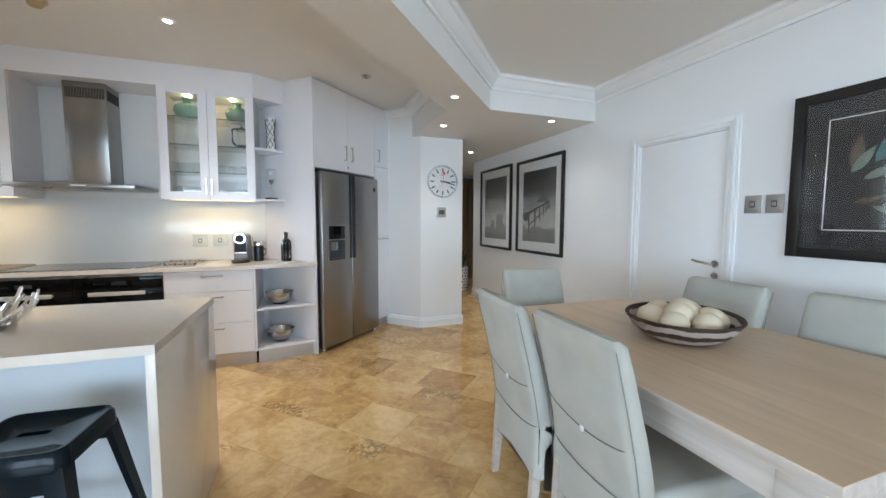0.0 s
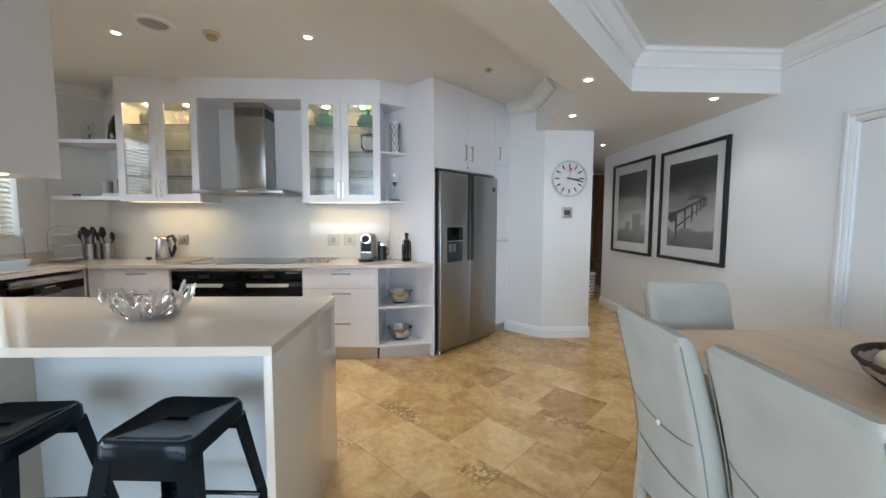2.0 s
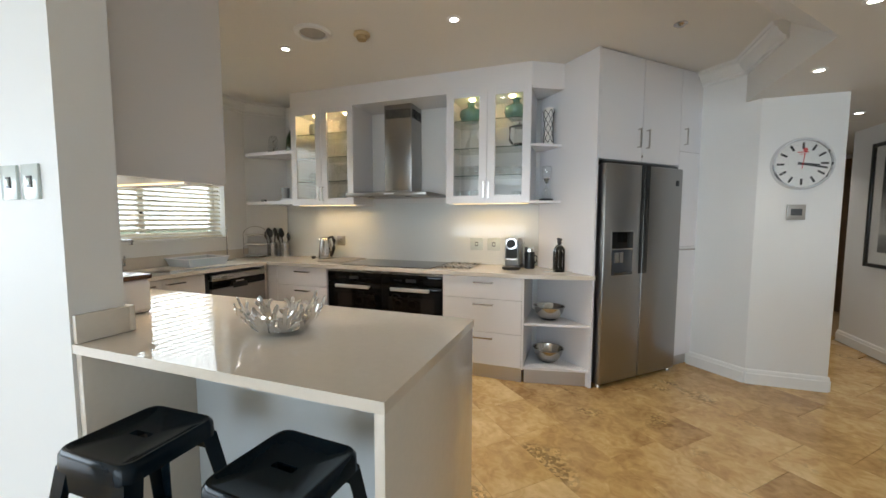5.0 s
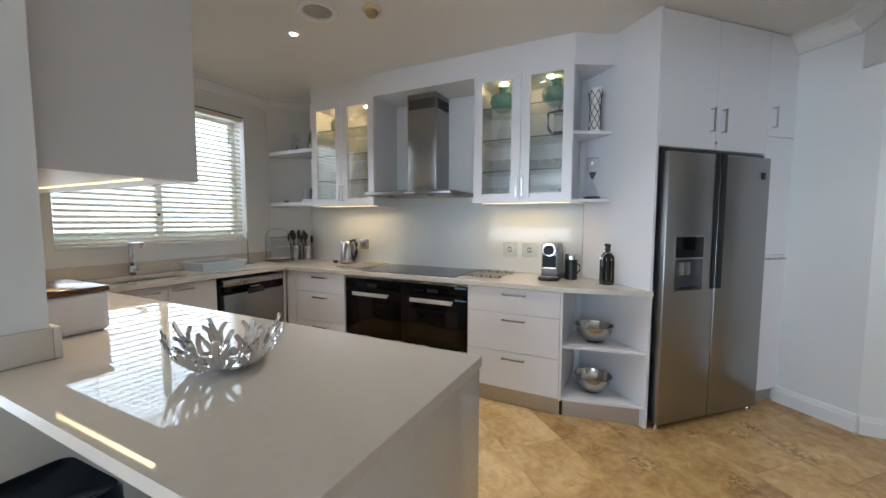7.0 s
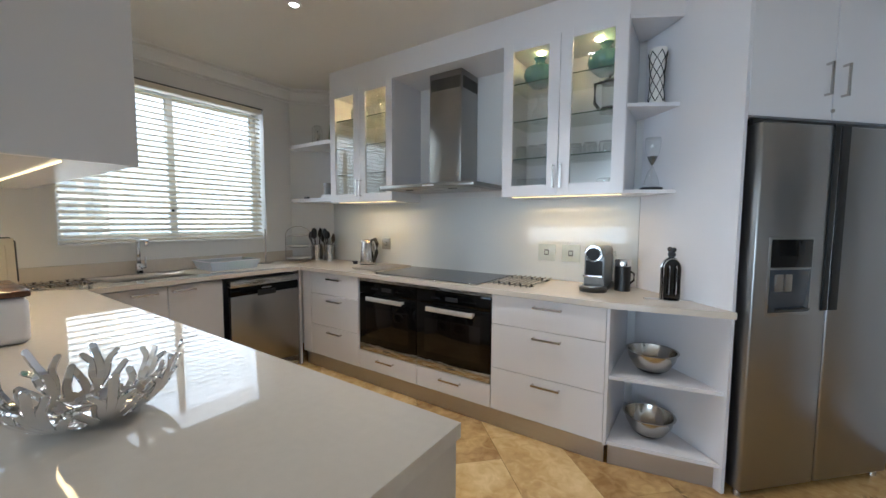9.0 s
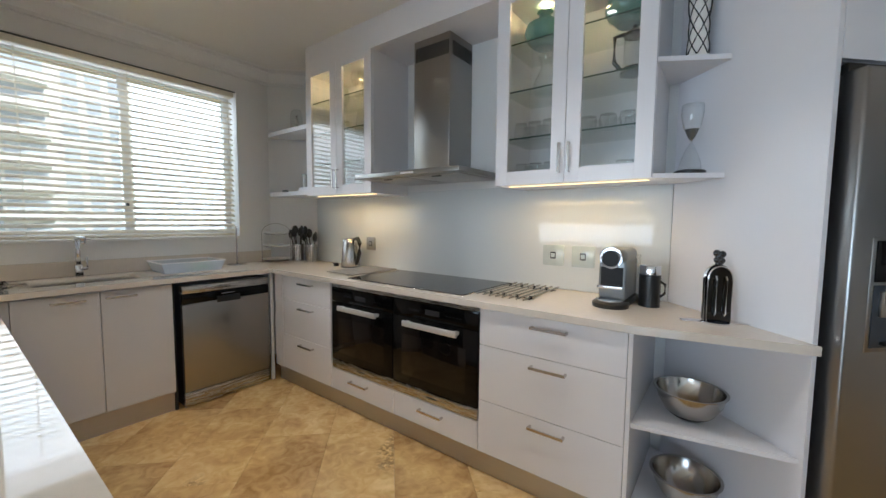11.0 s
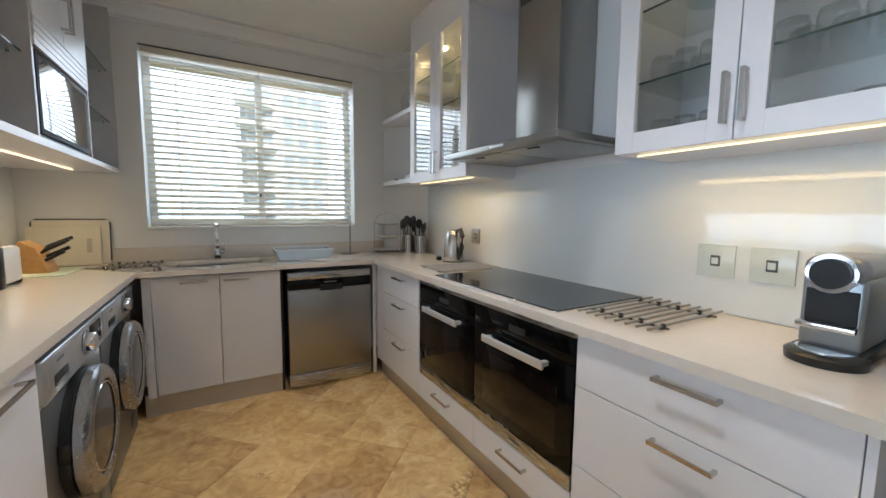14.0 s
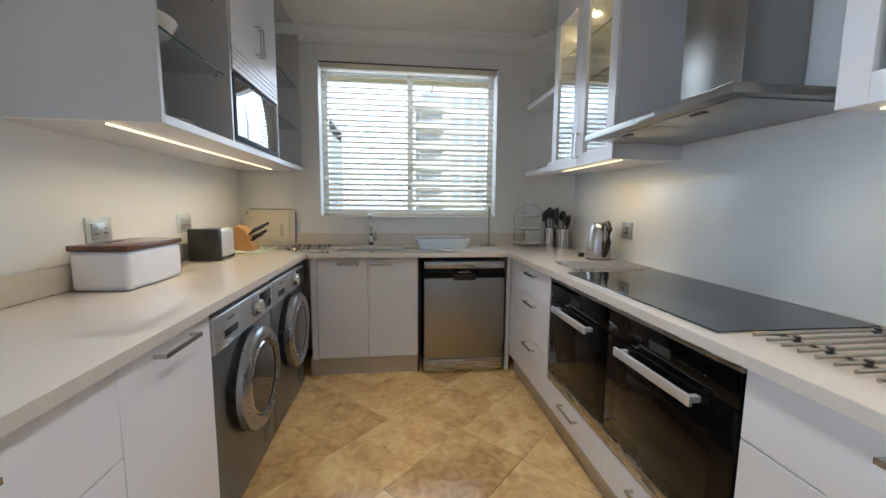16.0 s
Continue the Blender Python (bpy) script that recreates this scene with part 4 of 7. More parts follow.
for x in (-1.64, -1.255):
    bm = bmn(); B(bm, x, 4.57, 1.544, x + 0.375, 4.96, 1.5495, 0.002)
    f = part("grease_filter", bm, DARK_STEEL, hood)
    bm = bmn(); B(bm, x + 0.17, 4.585, 1.538, x + 0.23, 4.605, 1.5438, 0.002)
    part("filter_latch", bm, BLACK, f)

# ---- wall cabinets on the left wall ----
LYF, LZ0, LZ1 = 2.87, 1.5, ZC - 0.02
th = thing("left_wall_cabinet", -2.2, 2.6, LZ0, "pale wall cabinet with open glass shelves and a built-in microwave", "cabinet")
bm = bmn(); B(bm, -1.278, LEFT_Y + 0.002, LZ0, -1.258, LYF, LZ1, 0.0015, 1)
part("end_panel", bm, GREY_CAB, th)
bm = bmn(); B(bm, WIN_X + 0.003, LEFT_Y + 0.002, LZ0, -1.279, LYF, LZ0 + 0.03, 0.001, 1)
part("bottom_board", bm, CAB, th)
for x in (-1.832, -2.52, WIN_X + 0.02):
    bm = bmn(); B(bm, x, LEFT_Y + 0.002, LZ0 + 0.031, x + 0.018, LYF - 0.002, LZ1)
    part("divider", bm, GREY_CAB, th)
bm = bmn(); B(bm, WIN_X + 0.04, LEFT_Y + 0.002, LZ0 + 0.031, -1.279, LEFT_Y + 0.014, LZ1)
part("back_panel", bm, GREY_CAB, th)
for x0, x1 in ((-1.812, -1.28), (WIN_X + 0.04, -2.522)):
    for z in (1.82, 2.14):
        bm = bmn(); B(bm, x0, LEFT_Y + 0.016, z, x1, LYF - 0.03, z + 0.006)
        s = part("glass_shelf", bm, SHELF_GLASS, th); s.visible_shadow = False
        bm = bmn(); B(bm, x0, LYF - 0.0295, z - 0.0004, x1, LYF - 0.0275, z + 0.0064)
        part("shelf_edge", bm, SHELF_EDGE, s)
        bm = bmn()
        for x in (x0 + 0.006, x1 - 0.006):
            C(bm, (x, LYF - 0.06, z - 0.008), (x, LYF - 0.06, z), 0.005, n=10)
        part("shelf_pin", bm, SATIN, s)
for a, b, hx in ((-2.50, -2.168, -2.19), (-2.166, -1.834, -2.145)):
    bm = bmn(); B(bm, a, LYF - 0.016, 1.965, b, LYF + 0.004, LZ1, 0.0015, 1)
    d = part("cabinet_door", bm, CAB, th)
    bar_handle(d, (hx, LYF + 0.004, 2.03), (hx, LYF + 0.004, 2.18), (0, 1, 0), 0.03)
bm = bmn()
for k in range(4):
    B(bm, -2.50, LYF - 0.016, 1.862 + k * 0.0255, -1.834, LYF + 0.004, 1.8855 + k * 0.0255, 0.001, 1)
part("vent_panel", bm, CAB, th)
bm = bmn(); B(bm, -2.96, 2.674, LZ0 - 0.006, -1.30, 2.682, LZ0 - 0.001)
part("light_strip", bm, LED, th, "warm under-cabinet light strip")
lamp("under_cabinet_light", "AREA", look((-2.13, 2.68, LZ0 - 0.012), (-2.13, 2.60, 0.9)), STRIP_POWER * 2.4, (1.0, 0.70, 0.32), size=1.6, size_y=0.02, spread=radians(140))
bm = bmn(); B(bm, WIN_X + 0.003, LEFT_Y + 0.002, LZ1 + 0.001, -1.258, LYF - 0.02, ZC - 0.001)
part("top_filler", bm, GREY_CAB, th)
mw = thing("microwave", -2.18, 2.75, 1.535, "built-in microwave with a mirrored glass door and black frame", "microwave")
bm = bmn(); B(bm, -2.495, LEFT_Y + 0.02, 1.534, -1.838, LYF - 0.014, 1.856)
part("body", bm, BLACK, mw)
bm = bmn(); B(bm, -2.485, LYF - 0.013, 1.545, -1.848, LYF - 0.002, 1.85, 0.002)
part("door_frame", bm, MATT_BLACK, mw)
bm = bmn(); B(bm, -2.46, LYF - 0.004, 1.565, -1.87, LYF - 0.0005, 1.832, 0.001)
part("door_glass", bm, surface("mirrored_oven_glass", (0.60, 0.60, 0.62), 0.05, 1.0, vary=0.02), mw)

RIM = surface("silver_door_rim", (0.38, 0.38, 0.385), 0.26, 0.9, vary=0.01)
BAR = surface("bright_steel_bar", (0.72, 0.71, 0.69), 0.4, 0.6, vary=0.02)

# ---- ovens, hob, dishwasher, laundry ----
for x0, x1 in ((-1.841, -1.268), (-1.263, -0.677)):
    ov = thing("oven", (x0 + x1) / 2, FY, 0.285, "built-in black glass oven with a steel bar handle", "oven", "pair of ovens")
    bm = bmn(); B(bm, x0 + 0.006, FY + 0.022, 0.29, x1 - 0.006, HOB_Y - 0.05, 0.855)
    part("body", bm, MATT_BLACK, ov)
    bm = bmn(); B(bm, x0, FY - 0.004, 0.345, x1, FY + 0.02, 0.742, 0.003)
    d = part("oven_door", bm, BLACK_GLASS, ov)
    bm = bmn(); B(bm, x0 + 0.07, FY - 0.0055, 0.40, x1 - 0.07, FY - 0.0035, 0.64, 0.001)
    part("window", bm, surface("oven_window", (0.010, 0.007, 0.005), 0.05, spec=0.3), d)
    bm = bmn(); B(bm, x0 + 0.108, FY - 0.047, 0.698, x1 - 0.108, FY - 0.035, 0.729, 0.002)
    for x in (x0 + 0.125, x1 - 0.125):
        B(bm, x - 0.010, FY - 0.036, 0.705, x + 0.010, FY - 0.003, 0.722)
    part("handle", bm, BAR, d, "flat brushed steel bar handle")
    bm = bmn(); B(bm, x0, FY - 0.003, 0.745, x1, FY + 0.02, 0.84, 0.002)
    c = part("control_panel", bm, BLACK_GLASS, ov)
    bm = bmn()
    for k in range(5):
        B(bm, x0 + 0.13 + k * 0.016, FY - 0.0042, 0.782, x0 + 0.138 + k * 0.016, FY - 0.0032, 0.796)
        B(bm, x1 - 0.20 + k * 0.022, FY - 0.0042, 0.786, x1 - 0.19 + k * 0.022, FY - 0.0032, 0.790)
    B(bm, (x0 + x1) / 2 - 0.05, FY - 0.0042, 0.775, (x0 + x1) / 2 + 0.05, FY - 0.0032, 0.805)
    part("display", bm, surface("dim_display_grey", (0.035, 0.036, 0.038), 0.25), c)
    bm = bmn(); B(bm, x0, FY - 0.003, 0.841, x1, FY + 0.02, 0.861, 0.001, 1)
    part("top_trim", bm, STEEL_H, ov)
    bm = bmn(); B(bm, x0, FY - 0.004, 0.286, x1, FY + 0.02, 0.342, 0.002)
    t = part("bottom_trim", bm, STEEL_H, ov)
    bm = bmn(); B(bm, (x0 + x1) / 2 - 0.035, FY - 0.0052, 0.309, (x0 + x1) / 2 + 0.035, FY - 0.0035, 0.319)
    part("badge", bm, DARK_GREY, t)
hob = thing("induction_hob", -1.295, 4.755, 0.9, "wide black glass induction hob with a steel rim", "hob")
bm = bmn(); B(bm, -1.715, 4.485, 0.9005, -0.79, 5.015, 0.904, 0.001, 1)
part("rim", bm, SATIN, hob)
bm = bmn(); B(bm, -1.711, 4.489, 0.9045, -0.794, 5.011, 0.9075, 0.001, 1)
part("glass_top", bm, HOB_GLASS, hob)

dw = thing("dishwasher", -2.62, 4.11, 0, "stainless steel freestanding dishwasher under the worktop", "dishwasher")
DX = -2.565
bm = bmn(); B(bm, WIN_X + 0.05, 3.82, 0.012, DX - 0.035, 4.40, 0.845, 0.003)
part("body", bm, DARK_GREY, dw)
bm = bmn(); B(bm, DX - 0.034, 3.815, 0.115, DX, 4.405, 0.715, 0.004)
d = part("door", bm, DARK_STEEL, dw)
bm = bmn(); B(bm, DX - 0.034, 3.815, 0.718, DX, 4.405, 0.785, 0.003)
part("control_panel", bm, BLACK_GLASS, dw)
bm = bmn(); B(bm, DX - 0.004, 4.03, 0.70, DX + 0.003, 4.19, 0.745, 0.003)
part("grip", bm, BLACK, d)
bm = bmn(); B(bm, DX - 0.05, 3.815, 0.788, DX + 0.006, 4.405, 0.838, 0.004)
part("top_trim", bm, STEEL_H, dw)
bm = bmn(); B(bm, DX - 0.034, 3.815, 0.012, DX - 0.006, 4.405, 0.110, 0.003)
part("kick_panel", bm, STEEL_H, dw)
bm = bmn(); B(bm, DX - 0.0005, 4.06, 0.757, DX + 0.0008, 4.15, 0.765)
part("badge", bm, SATIN, dw)
# added black sheet that makes the narrow gap beside the dishwasher read as shade
bm = bmn(); B(bm, WIN_X + 0.01, 3.774, 0.0, SXF - 0.03, 3.79, 0.866)
solid("gap_shade_sheet", bm, MATT_BLACK, "black sheet standing in for the shaded gap beside the dishwasher", "panel")


GRAPHITE = surface("graphite_appliance_paint", (0.20, 0.205, 0.21), 0.3, 0.7, vary=0.015, fine=20, rough_vary=0.02)
PANEL = surface("silver_panel_paint", (0.46, 0.47, 0.475), 0.3, 0.65, vary=0.015, fine=20, rough_vary=0.02)
SMOKED = surface("smoked_door_glass", (0.045, 0.043, 0.042), 0.04, spec=0.8)


def laundry(x0, x1):
    wm = thing("washing_machine", (x0 + x1) / 2, 2.72, 0, "silver-grey front-loading washing machine under the worktop", "washing machine", "pair of laundry machines")
    yf, xm, zc, R = 2.975, (x0 + x1) / 2, 0.485, 0.215
    bm = bmn(); B(bm, x0, 2.42, 0.012, x1, yf, 0.702, 0.012, 3)
    part("body", bm, GRAPHITE, wm)
    bm = bmn(); B(bm, x0 + 0.002, 2.42, 0.842, x1 - 0.002, yf + 0.004, 0.858, 0.004)
    part("top", bm, DARK_GREY, wm, "dark grey top board")
    bm = bmn(); B(bm, x0, 2.44, 0.708, x1, yf + 0.014, 0.840, 0.007, 3)
    c = part("control_panel", bm, PANEL, wm, "silver control panel")
    yp = yf + 0.014
    bm = bmn(); C(bm, (xm - 0.075, yp - 0.001, 0.778), (xm - 0.075, yp + 0.004, 0.778), 0.045, n=32)
    part("dial_ring", bm, GRAPHITE, c)
    bm = bmn(); L(bm, [(0.034, 0.0), (0.034, 0.022), (0.030, 0.028), (0.0, 0.029)], (0, 0, 0), 32)
    part("dial", moved(bm, pose(xm - 0.075, yp + 0.003, 0.778, -90, 0, 0)), CHROME, c, "chrome programme dial")
    bm = bmn(); B(bm, x0 + 0.035, yp - 0.002, 0.735, x0 + 0.185, yp + 0.002, 0.822, 0.002)
    part("display", bm, BLACK_GLASS, c)
    bm = bmn()
    for k in range(4):
        B(bm, x0 + 0.05 + k * 0.034, yp + 0.0015, 0.742, x0 + 0.068 + k * 0.034, yp + 0.0035, 0.747)
    part("touch_marks", bm, SILVER, c)
    bm = bmn(); B(bm, x1 - 0.235, yp - 0.002, 0.716, x1 - 0.035, yp + 0.0015, 0.832, 0.002)
    d = part("detergent_drawer", bm, PANEL, c)
    bm = bmn(); B(bm, x1 - 0.195, yp + 0.0005, 0.738, x1 - 0.075, yp + 0.0028, 0.772, 0.001)
    part("drawer_grip", bm, MATT_BLACK, d, "dark recessed grip")
    bm = bmn(); B(bm, x1 - 0.192, yp + 0.0022, 0.738, x1 - 0.078, yp + 0.0045, 0.746, 0.001)
    part("grip_lip", bm, CHROME, d)
    bm = bmn(); B(bm, x1 - 0.165, yp + 0.001, 0.804, x1 - 0.105, yp + 0.0025, 0.812)
    part("badge", bm, DARK_GREY, d)
    bm = bmn(); B(bm, x0 + 0.004, yf - 0.002, 0.7025, x1 - 0.004, yf + 0.004, 0.7075)
    part("bright_line", bm, CHROME, wm)

    def ring(prof):
        bm = bmn(); L(bm, prof, (0, 0, 0), 48)
        return moved(bm, pose(xm, yf, zc, -90, 0, 0))
    part("door_seal", ring([(R - 0.02, -0.004), (R + 0.004, 0.0), (R + 0.004, 0.026), (R - 0.03, 0.034)]), BLACK, wm)
    dr = part("door", ring([(R - 0.004, 0.026), (R + 0.006, 0.034), (R + 0.004, 0.058), (R - 0.010, 0.072), (R - 0.038, 0.076), (R - 0.052, 0.070), (R - 0.056, 0.05), (R - 0.056, 0.03)]), RIM, wm, "round door with a silver rim")
    part("door_glass", ring([(R - 0.0565, 0.064), (R - 0.075, 0.068), (0.09, 0.071), (0.0, 0.072)]), SMOKED, dr)
    part("inner_ring", ring([(R - 0.057, 0.066), (R - 0.061, 0.0705), (R - 0.066, 0.069), (R - 0.062, 0.064)]), CHROME, dr)
    bm = bmn(); B(bm, x1 - 0.105, yf + 0.001, zc - 0.055, x1 - 0.09, yf + 0.03, zc - 0.005, 0.004); B(bm, x1 - 0.105, yf + 0.001, zc + 0.01, x1 - 0.09, yf + 0.03, zc + 0.06, 0.004)
    part("hinge", bm, BLACK, wm)
    bm = bmn(); B(bm, x0 + 0.06, yf - 0.001, 0.075, x0 + 0.16, yf + 0.003, 0.145, 0.002)
    part("filter_flap", bm, GRAPHITE, wm)
    for x in (x0 + 0.04, x1 - 0.04):
        bm = bmn(); C(bm, (x, yf - 0.05, 0), (x, yf - 0.05, 0.014), 0.02, n=14)
        part("foot", bm, MATT_BLACK, wm)
    return wm


laundry(-1.89, -1.258)
laundry(-2.53, -1.898)

# ---- sink and tap ----
sk = thing("kitchen_sink", -2.86, 3.44, 0.9, "undermounted stainless steel sink", "sink")
bm = bmn()
B(bm, SX0 - 0.004, SY0 - 0.004, 0.70, SX1 + 0.004, SY1 + 0.004, 0.897)
bmesh.ops.delete(bm, geom=[f for f in bm.faces if f.normal.z > 0.9], context="FACES")
part("bowl", bm, STEEL_H, sk)
bm = bmn(); C(bm, (-2.86, 3.44, 0.7005), (-2.86, 3.44, 0.705), 0.04)
part("drain", bm, CHROME, sk)
tap = thing("kitchen_tap", -3.075, 3.41, 0.9, "square chrome mixer tap behind the sink", "tap")
bm = bmn(); B(bm, -3.095, 3.39, 0.9, -3.055, 3.43, 0.985, 0.004)
part("body", bm, CHROME, tap)
bm = bmn(); B(bm, -3.087, 3.398, 0.985, -3.063, 3.422, 1.165, 0.003); B(bm, -3.087, 3.397, 1.145, -2.90, 3.423, 1.168, 0.003); B(bm, -2.925, 3.40, 1.125, -2.903, 3.42, 1.146, 0.002)
part("spout", bm, CHROME, tap)
bm = bmn(); B(bm, -3.085, 3.43, 0.945, -3.065, 3.455, 0.965, 0.003); B(bm, -3.082, 3.445, 0.955, -3.068, 3.457, 1.03, 0.003)
part("lever", bm, CHROME, tap)

# ---- downlights and ceiling fittings ----
for x, y, z in ((-0.38, 3.85, ZC), (-1.715, 3.83, ZC), (1.59, 3.655, ZB), (1.812, 4.555, ZB), (2.75, 4.02, ZB), (2.70, 5.89, ZB), (2.95, 7.2, ZB)):
    dl = thing("downlight", x, y, z, "small round recessed ceiling downlight, switched on", "downlight", "ceiling downlights")
    bm = bmn(); L(bm, [(0.026, 0.0), (0.044, 0.0), (0.043, -0.005), (0.028, -0.007), (0.026, 0.0)], (x, y, z - 0.0005), 28)
    part("ring", bm, TRIM, dl)
    bm = bmn(); C(bm, (x, y, z - 0.001), (x, y, z - 0.004), 0.026, n=24)
    part("bulb", bm, BULB, dl)
    lamp("downlight_beam", "SPOT", look((x, y, z - 0.02), (x, y + 0.001, 0)), SPOT_POWER * (4.0 if x < 0 else 1.0 if x < 2.5 else 0.6 if y < 5 else 1.4), WARM, cone=112 if x < 0 else 120)
sp = thing("ceiling_speaker", -1.355, 3.69, ZC, "round white ceiling speaker with a grey grille", "speaker")
bm = bmn(); L(bm, [(0.088, -0.001), (0.09, -0.014), (0.10, -0.019), (0.118, -0.016), (0.126, 0.0)], (-1.355, 3.69, ZC), 40)
part("rim", bm, TRIM, sp)
bm = bmn(); L(bm, [(0.0, -0.005), (0.084, -0.005), (0.086, -0.001)], (-1.355, 3.69, ZC), 36)
part("grille", bm, surface("speaker_mesh", (0.42, 0.40, 0.37), 0.7, vary=0.1, fine=300, bump=0.3), sp, "pale grey mesh grille")
sd = thing("smoke_detector", -1.045, 3.82, ZC, "small aged cream ceiling smoke detector", "smoke detector")
bm = bmn(); L(bm, [(0.056, 0.0), (0.058, -0.012), (0.050, -0.018), (0.0, -0.018)], (-1.045, 3.82, ZC), 28)
part("base", bm, surface("aged_cream_plastic", (0.62, 0.50, 0.30), 0.4), sd)
bm = bmn(); L(bm, [(0.036, -0.0185), (0.038, -0.032), (0.030, -0.046), (0.0, -0.05)], (-1.045, 3.82, ZC), 28)
part("sensor_head", bm, surface("tan_plastic", (0.42, 0.30, 0.15), 0.4), sd, "tan sensor head")
sr = thing("ceiling_sprinkler", 1.005, 4.40, ZC, "small recessed ceiling sensor", "sensor")
bm = bmn(); L(bm, [(0.04, 0.0), (0.042, -0.006), (0.03, -0.01), (0.02, -0.02), (0.0, -0.022)], (1.005, 4.40, ZC), 24)
part("housing", bm, SATIN, sr)

# ---- bar stools ----
def stool(x, y, rz):
    th = thing("bar_stool", 0, 0, 0, "glossy black pressed-metal bar stool with a slotted seat", "stool", "bar stools at the peninsula")
    H, s, f = 0.66, 0.148, 0.215
    bm = bmn()
    # seat pan with a raised rim and a hand slot
    def corner_ring(half, z, r, n=5):
        pts = []
        for cx, cy, a0 in ((1, 1, 0), (-1, 1, 90), (-1, -1, 180), (1, -1, 270)):
            for k in range(n):
                a = radians(a0 + 90 * k / (n - 1))
                pts.append(bm.verts.new((cx * (half - r) + r * math.cos(a), cy * (half - r) + r * math.sin(a), z)))
        return pts
    rings = [corner_ring(s + 0.004, H - 0.055, 0.04), corner_ring(s + 0.002, H - 0.012, 0.04), corner_ring(s - 0.006, H, 0.036), corner_ring(s - 0.016, H - 0.001, 0.032), corner_ring(s - 0.024, H - 0.006, 0.028)]
    for a, b in zip(rings, rings[1:]):
        n = len(a)
        for i in range(n):
            bm.faces.new((a[i], a[(i + 1) % n], b[(i + 1) % n], b[i]))
    slot = []
    n = len(rings[-1])
    for v in rings[-1]:
        a = math.atan2(v.co.y, v.co.x)
        slot.append(bm.verts.new((max(-0.028, min(0.028, 0.06 * math.cos(a))) + 0.014 * math.cos(a), 0.014 * math.sin(a) * 1.1, H - 0.007)))
    deep = [bm.verts.new((v.co.x * 0.97, v.co.y * 0.9, H - 0.03)) for v in slot]
    for a, b in ((rings[-1], slot), (slot, deep)):
        for i in range(n):
            bm.faces.new((a[i], a[(i + 1) % n], b[(i + 1) % n], b[i]))
    part("seat", bm, STOOL, th)
    for sx in (-1, 1):
        for sy in (-1, 1):
            bm = bmn()
            tp, ft = Vector((sx * (s - 0.02), sy * (s - 0.02), H - 0.05)), Vector((sx * f, sy * f, 0.012))
            prev = None
            for k, (w) in enumerate((0.052, 0.046, 0.038, 0.03)):
                c = tp.lerp(ft, k / 3)
                o = [bm.verts.new(c + Vector(q)) for q in ((sx * 0.016, sy * 0.016, 0), (sx * 0.016 - sx * w, sy * 0.016, 0), (sx * 0.016 - sx * w, sy * 0.011, 0), (sx * 0.010, sy * 0.010, 0), (sx * 0.011, sy * 0.016 - sy * w, 0), (sx * 0.016, sy * 0.016 - sy * w, 0))]
                if prev:
                    for i in range(6):
                        bm.faces.new((prev[i], prev[(i + 1) % 6], o[(i + 1) % 6], o[i]))
                else:
                    bm.faces.new(o)
                prev = o
            bm.faces.new(prev[::-1])
            leg = part("leg", bm, STOOL, th)
            bm = bmn(); B(bm, ft.x - 0.018, ft.y - 0.018, 0.0, ft.x + 0.018, ft.y + 0.018, 0.014, 0.004)
            part("rubber_foot", bm, MATT_BLACK, leg)
    e = s - 0.02 + (f - s + 0.02) * 0.62
    for a, b in (((-e, -e), (e, -e)), ((e, -e), (e, e)), ((e, e), (-e, e)), ((-e, e), (-e, -e))):
        bm = bmn(); T(bm, [(a[0], a[1], 0.26), (b[0], b[1], 0.26)], 0.008)
        part("footrest", bm, STOOL, th)
    for sy in (-1, 1):
        bm = bmn(); B(bm, -s + 0.02, sy * (s - 0.004) - 0.002, H - 0.12, s - 0.02, sy * (s - 0.004) + 0.002, H - 0.05)
        part("apron", bm, STOOL, th)
    th.matrix_basis = pose(x, y, 0, 0, 0, rz)
    return th


st = stool(-0.865, 2.185, 2)
copy_thing(st, pose(-0.322, 2.21, 0, 0, 0, -3))

# ---- dining table ----
tb = thing("dining_table", 2.06, 2.0, 0, "limewashed oak dining table with a whitewashed apron", "table")
TX0, TX1, TY0, TY1 = 1.50, 2.63, 1.18, 2.83
for x0, x1 in ((TX0, 1.78), (1.7804, 2.06), (2.0604, 2.35), (2.3504, TX1)):
    bm = bmn(); B(bm, x0, TY0, 0.725, x1, TY1, 0.76, 0.0008, 1)
    part("plank", bm, TABLE_W, tb)
for x0, y0, x1, y1 in ((TX0 + 0.05, TY0 + 0.10, TX0 + 0.075, TY1 - 0.10), (TX1 - 0.075, TY0 + 0.10, TX1 - 0.05, TY1 - 0.10), (TX0 + 0.10, TY0 + 0.05, TX1 - 0.10, TY0 + 0.075), (TX0 + 0.10, TY1 - 0.075, TX1 - 0.10, TY1 - 0.05)):
    bm = bmn(); B(bm, x0, y0, 0.61, x1, y1, 0.7245, 0.003)
    part("apron", bm, TABLE_E, tb)
for x in (TX0 + 0.045, TX1 - 0.145):
    for y in (TY0 + 0.045, TY1 - 0.145):
        bm = bmn()
        B(bm, x, y, 0, x + 0.10, y + 0.10, 0.7245, 0.006)
        part("leg", bm, TABLE_E, tb)
bm = bmn()
for x0, y0, x1, y1 in ((TX0 - 0.001, TY0 - 0.001, TX0 + 0.004, TY1 + 0.001), (TX0 + 0.004, TY0 - 0.001, TX1, TY0 + 0.004)):
    B(bm, x0 - 0.001, y0, 0.7265, x1, y1, 0.7585, 0.001, 1)
part("edge_band", bm, TABLE_E, tb)


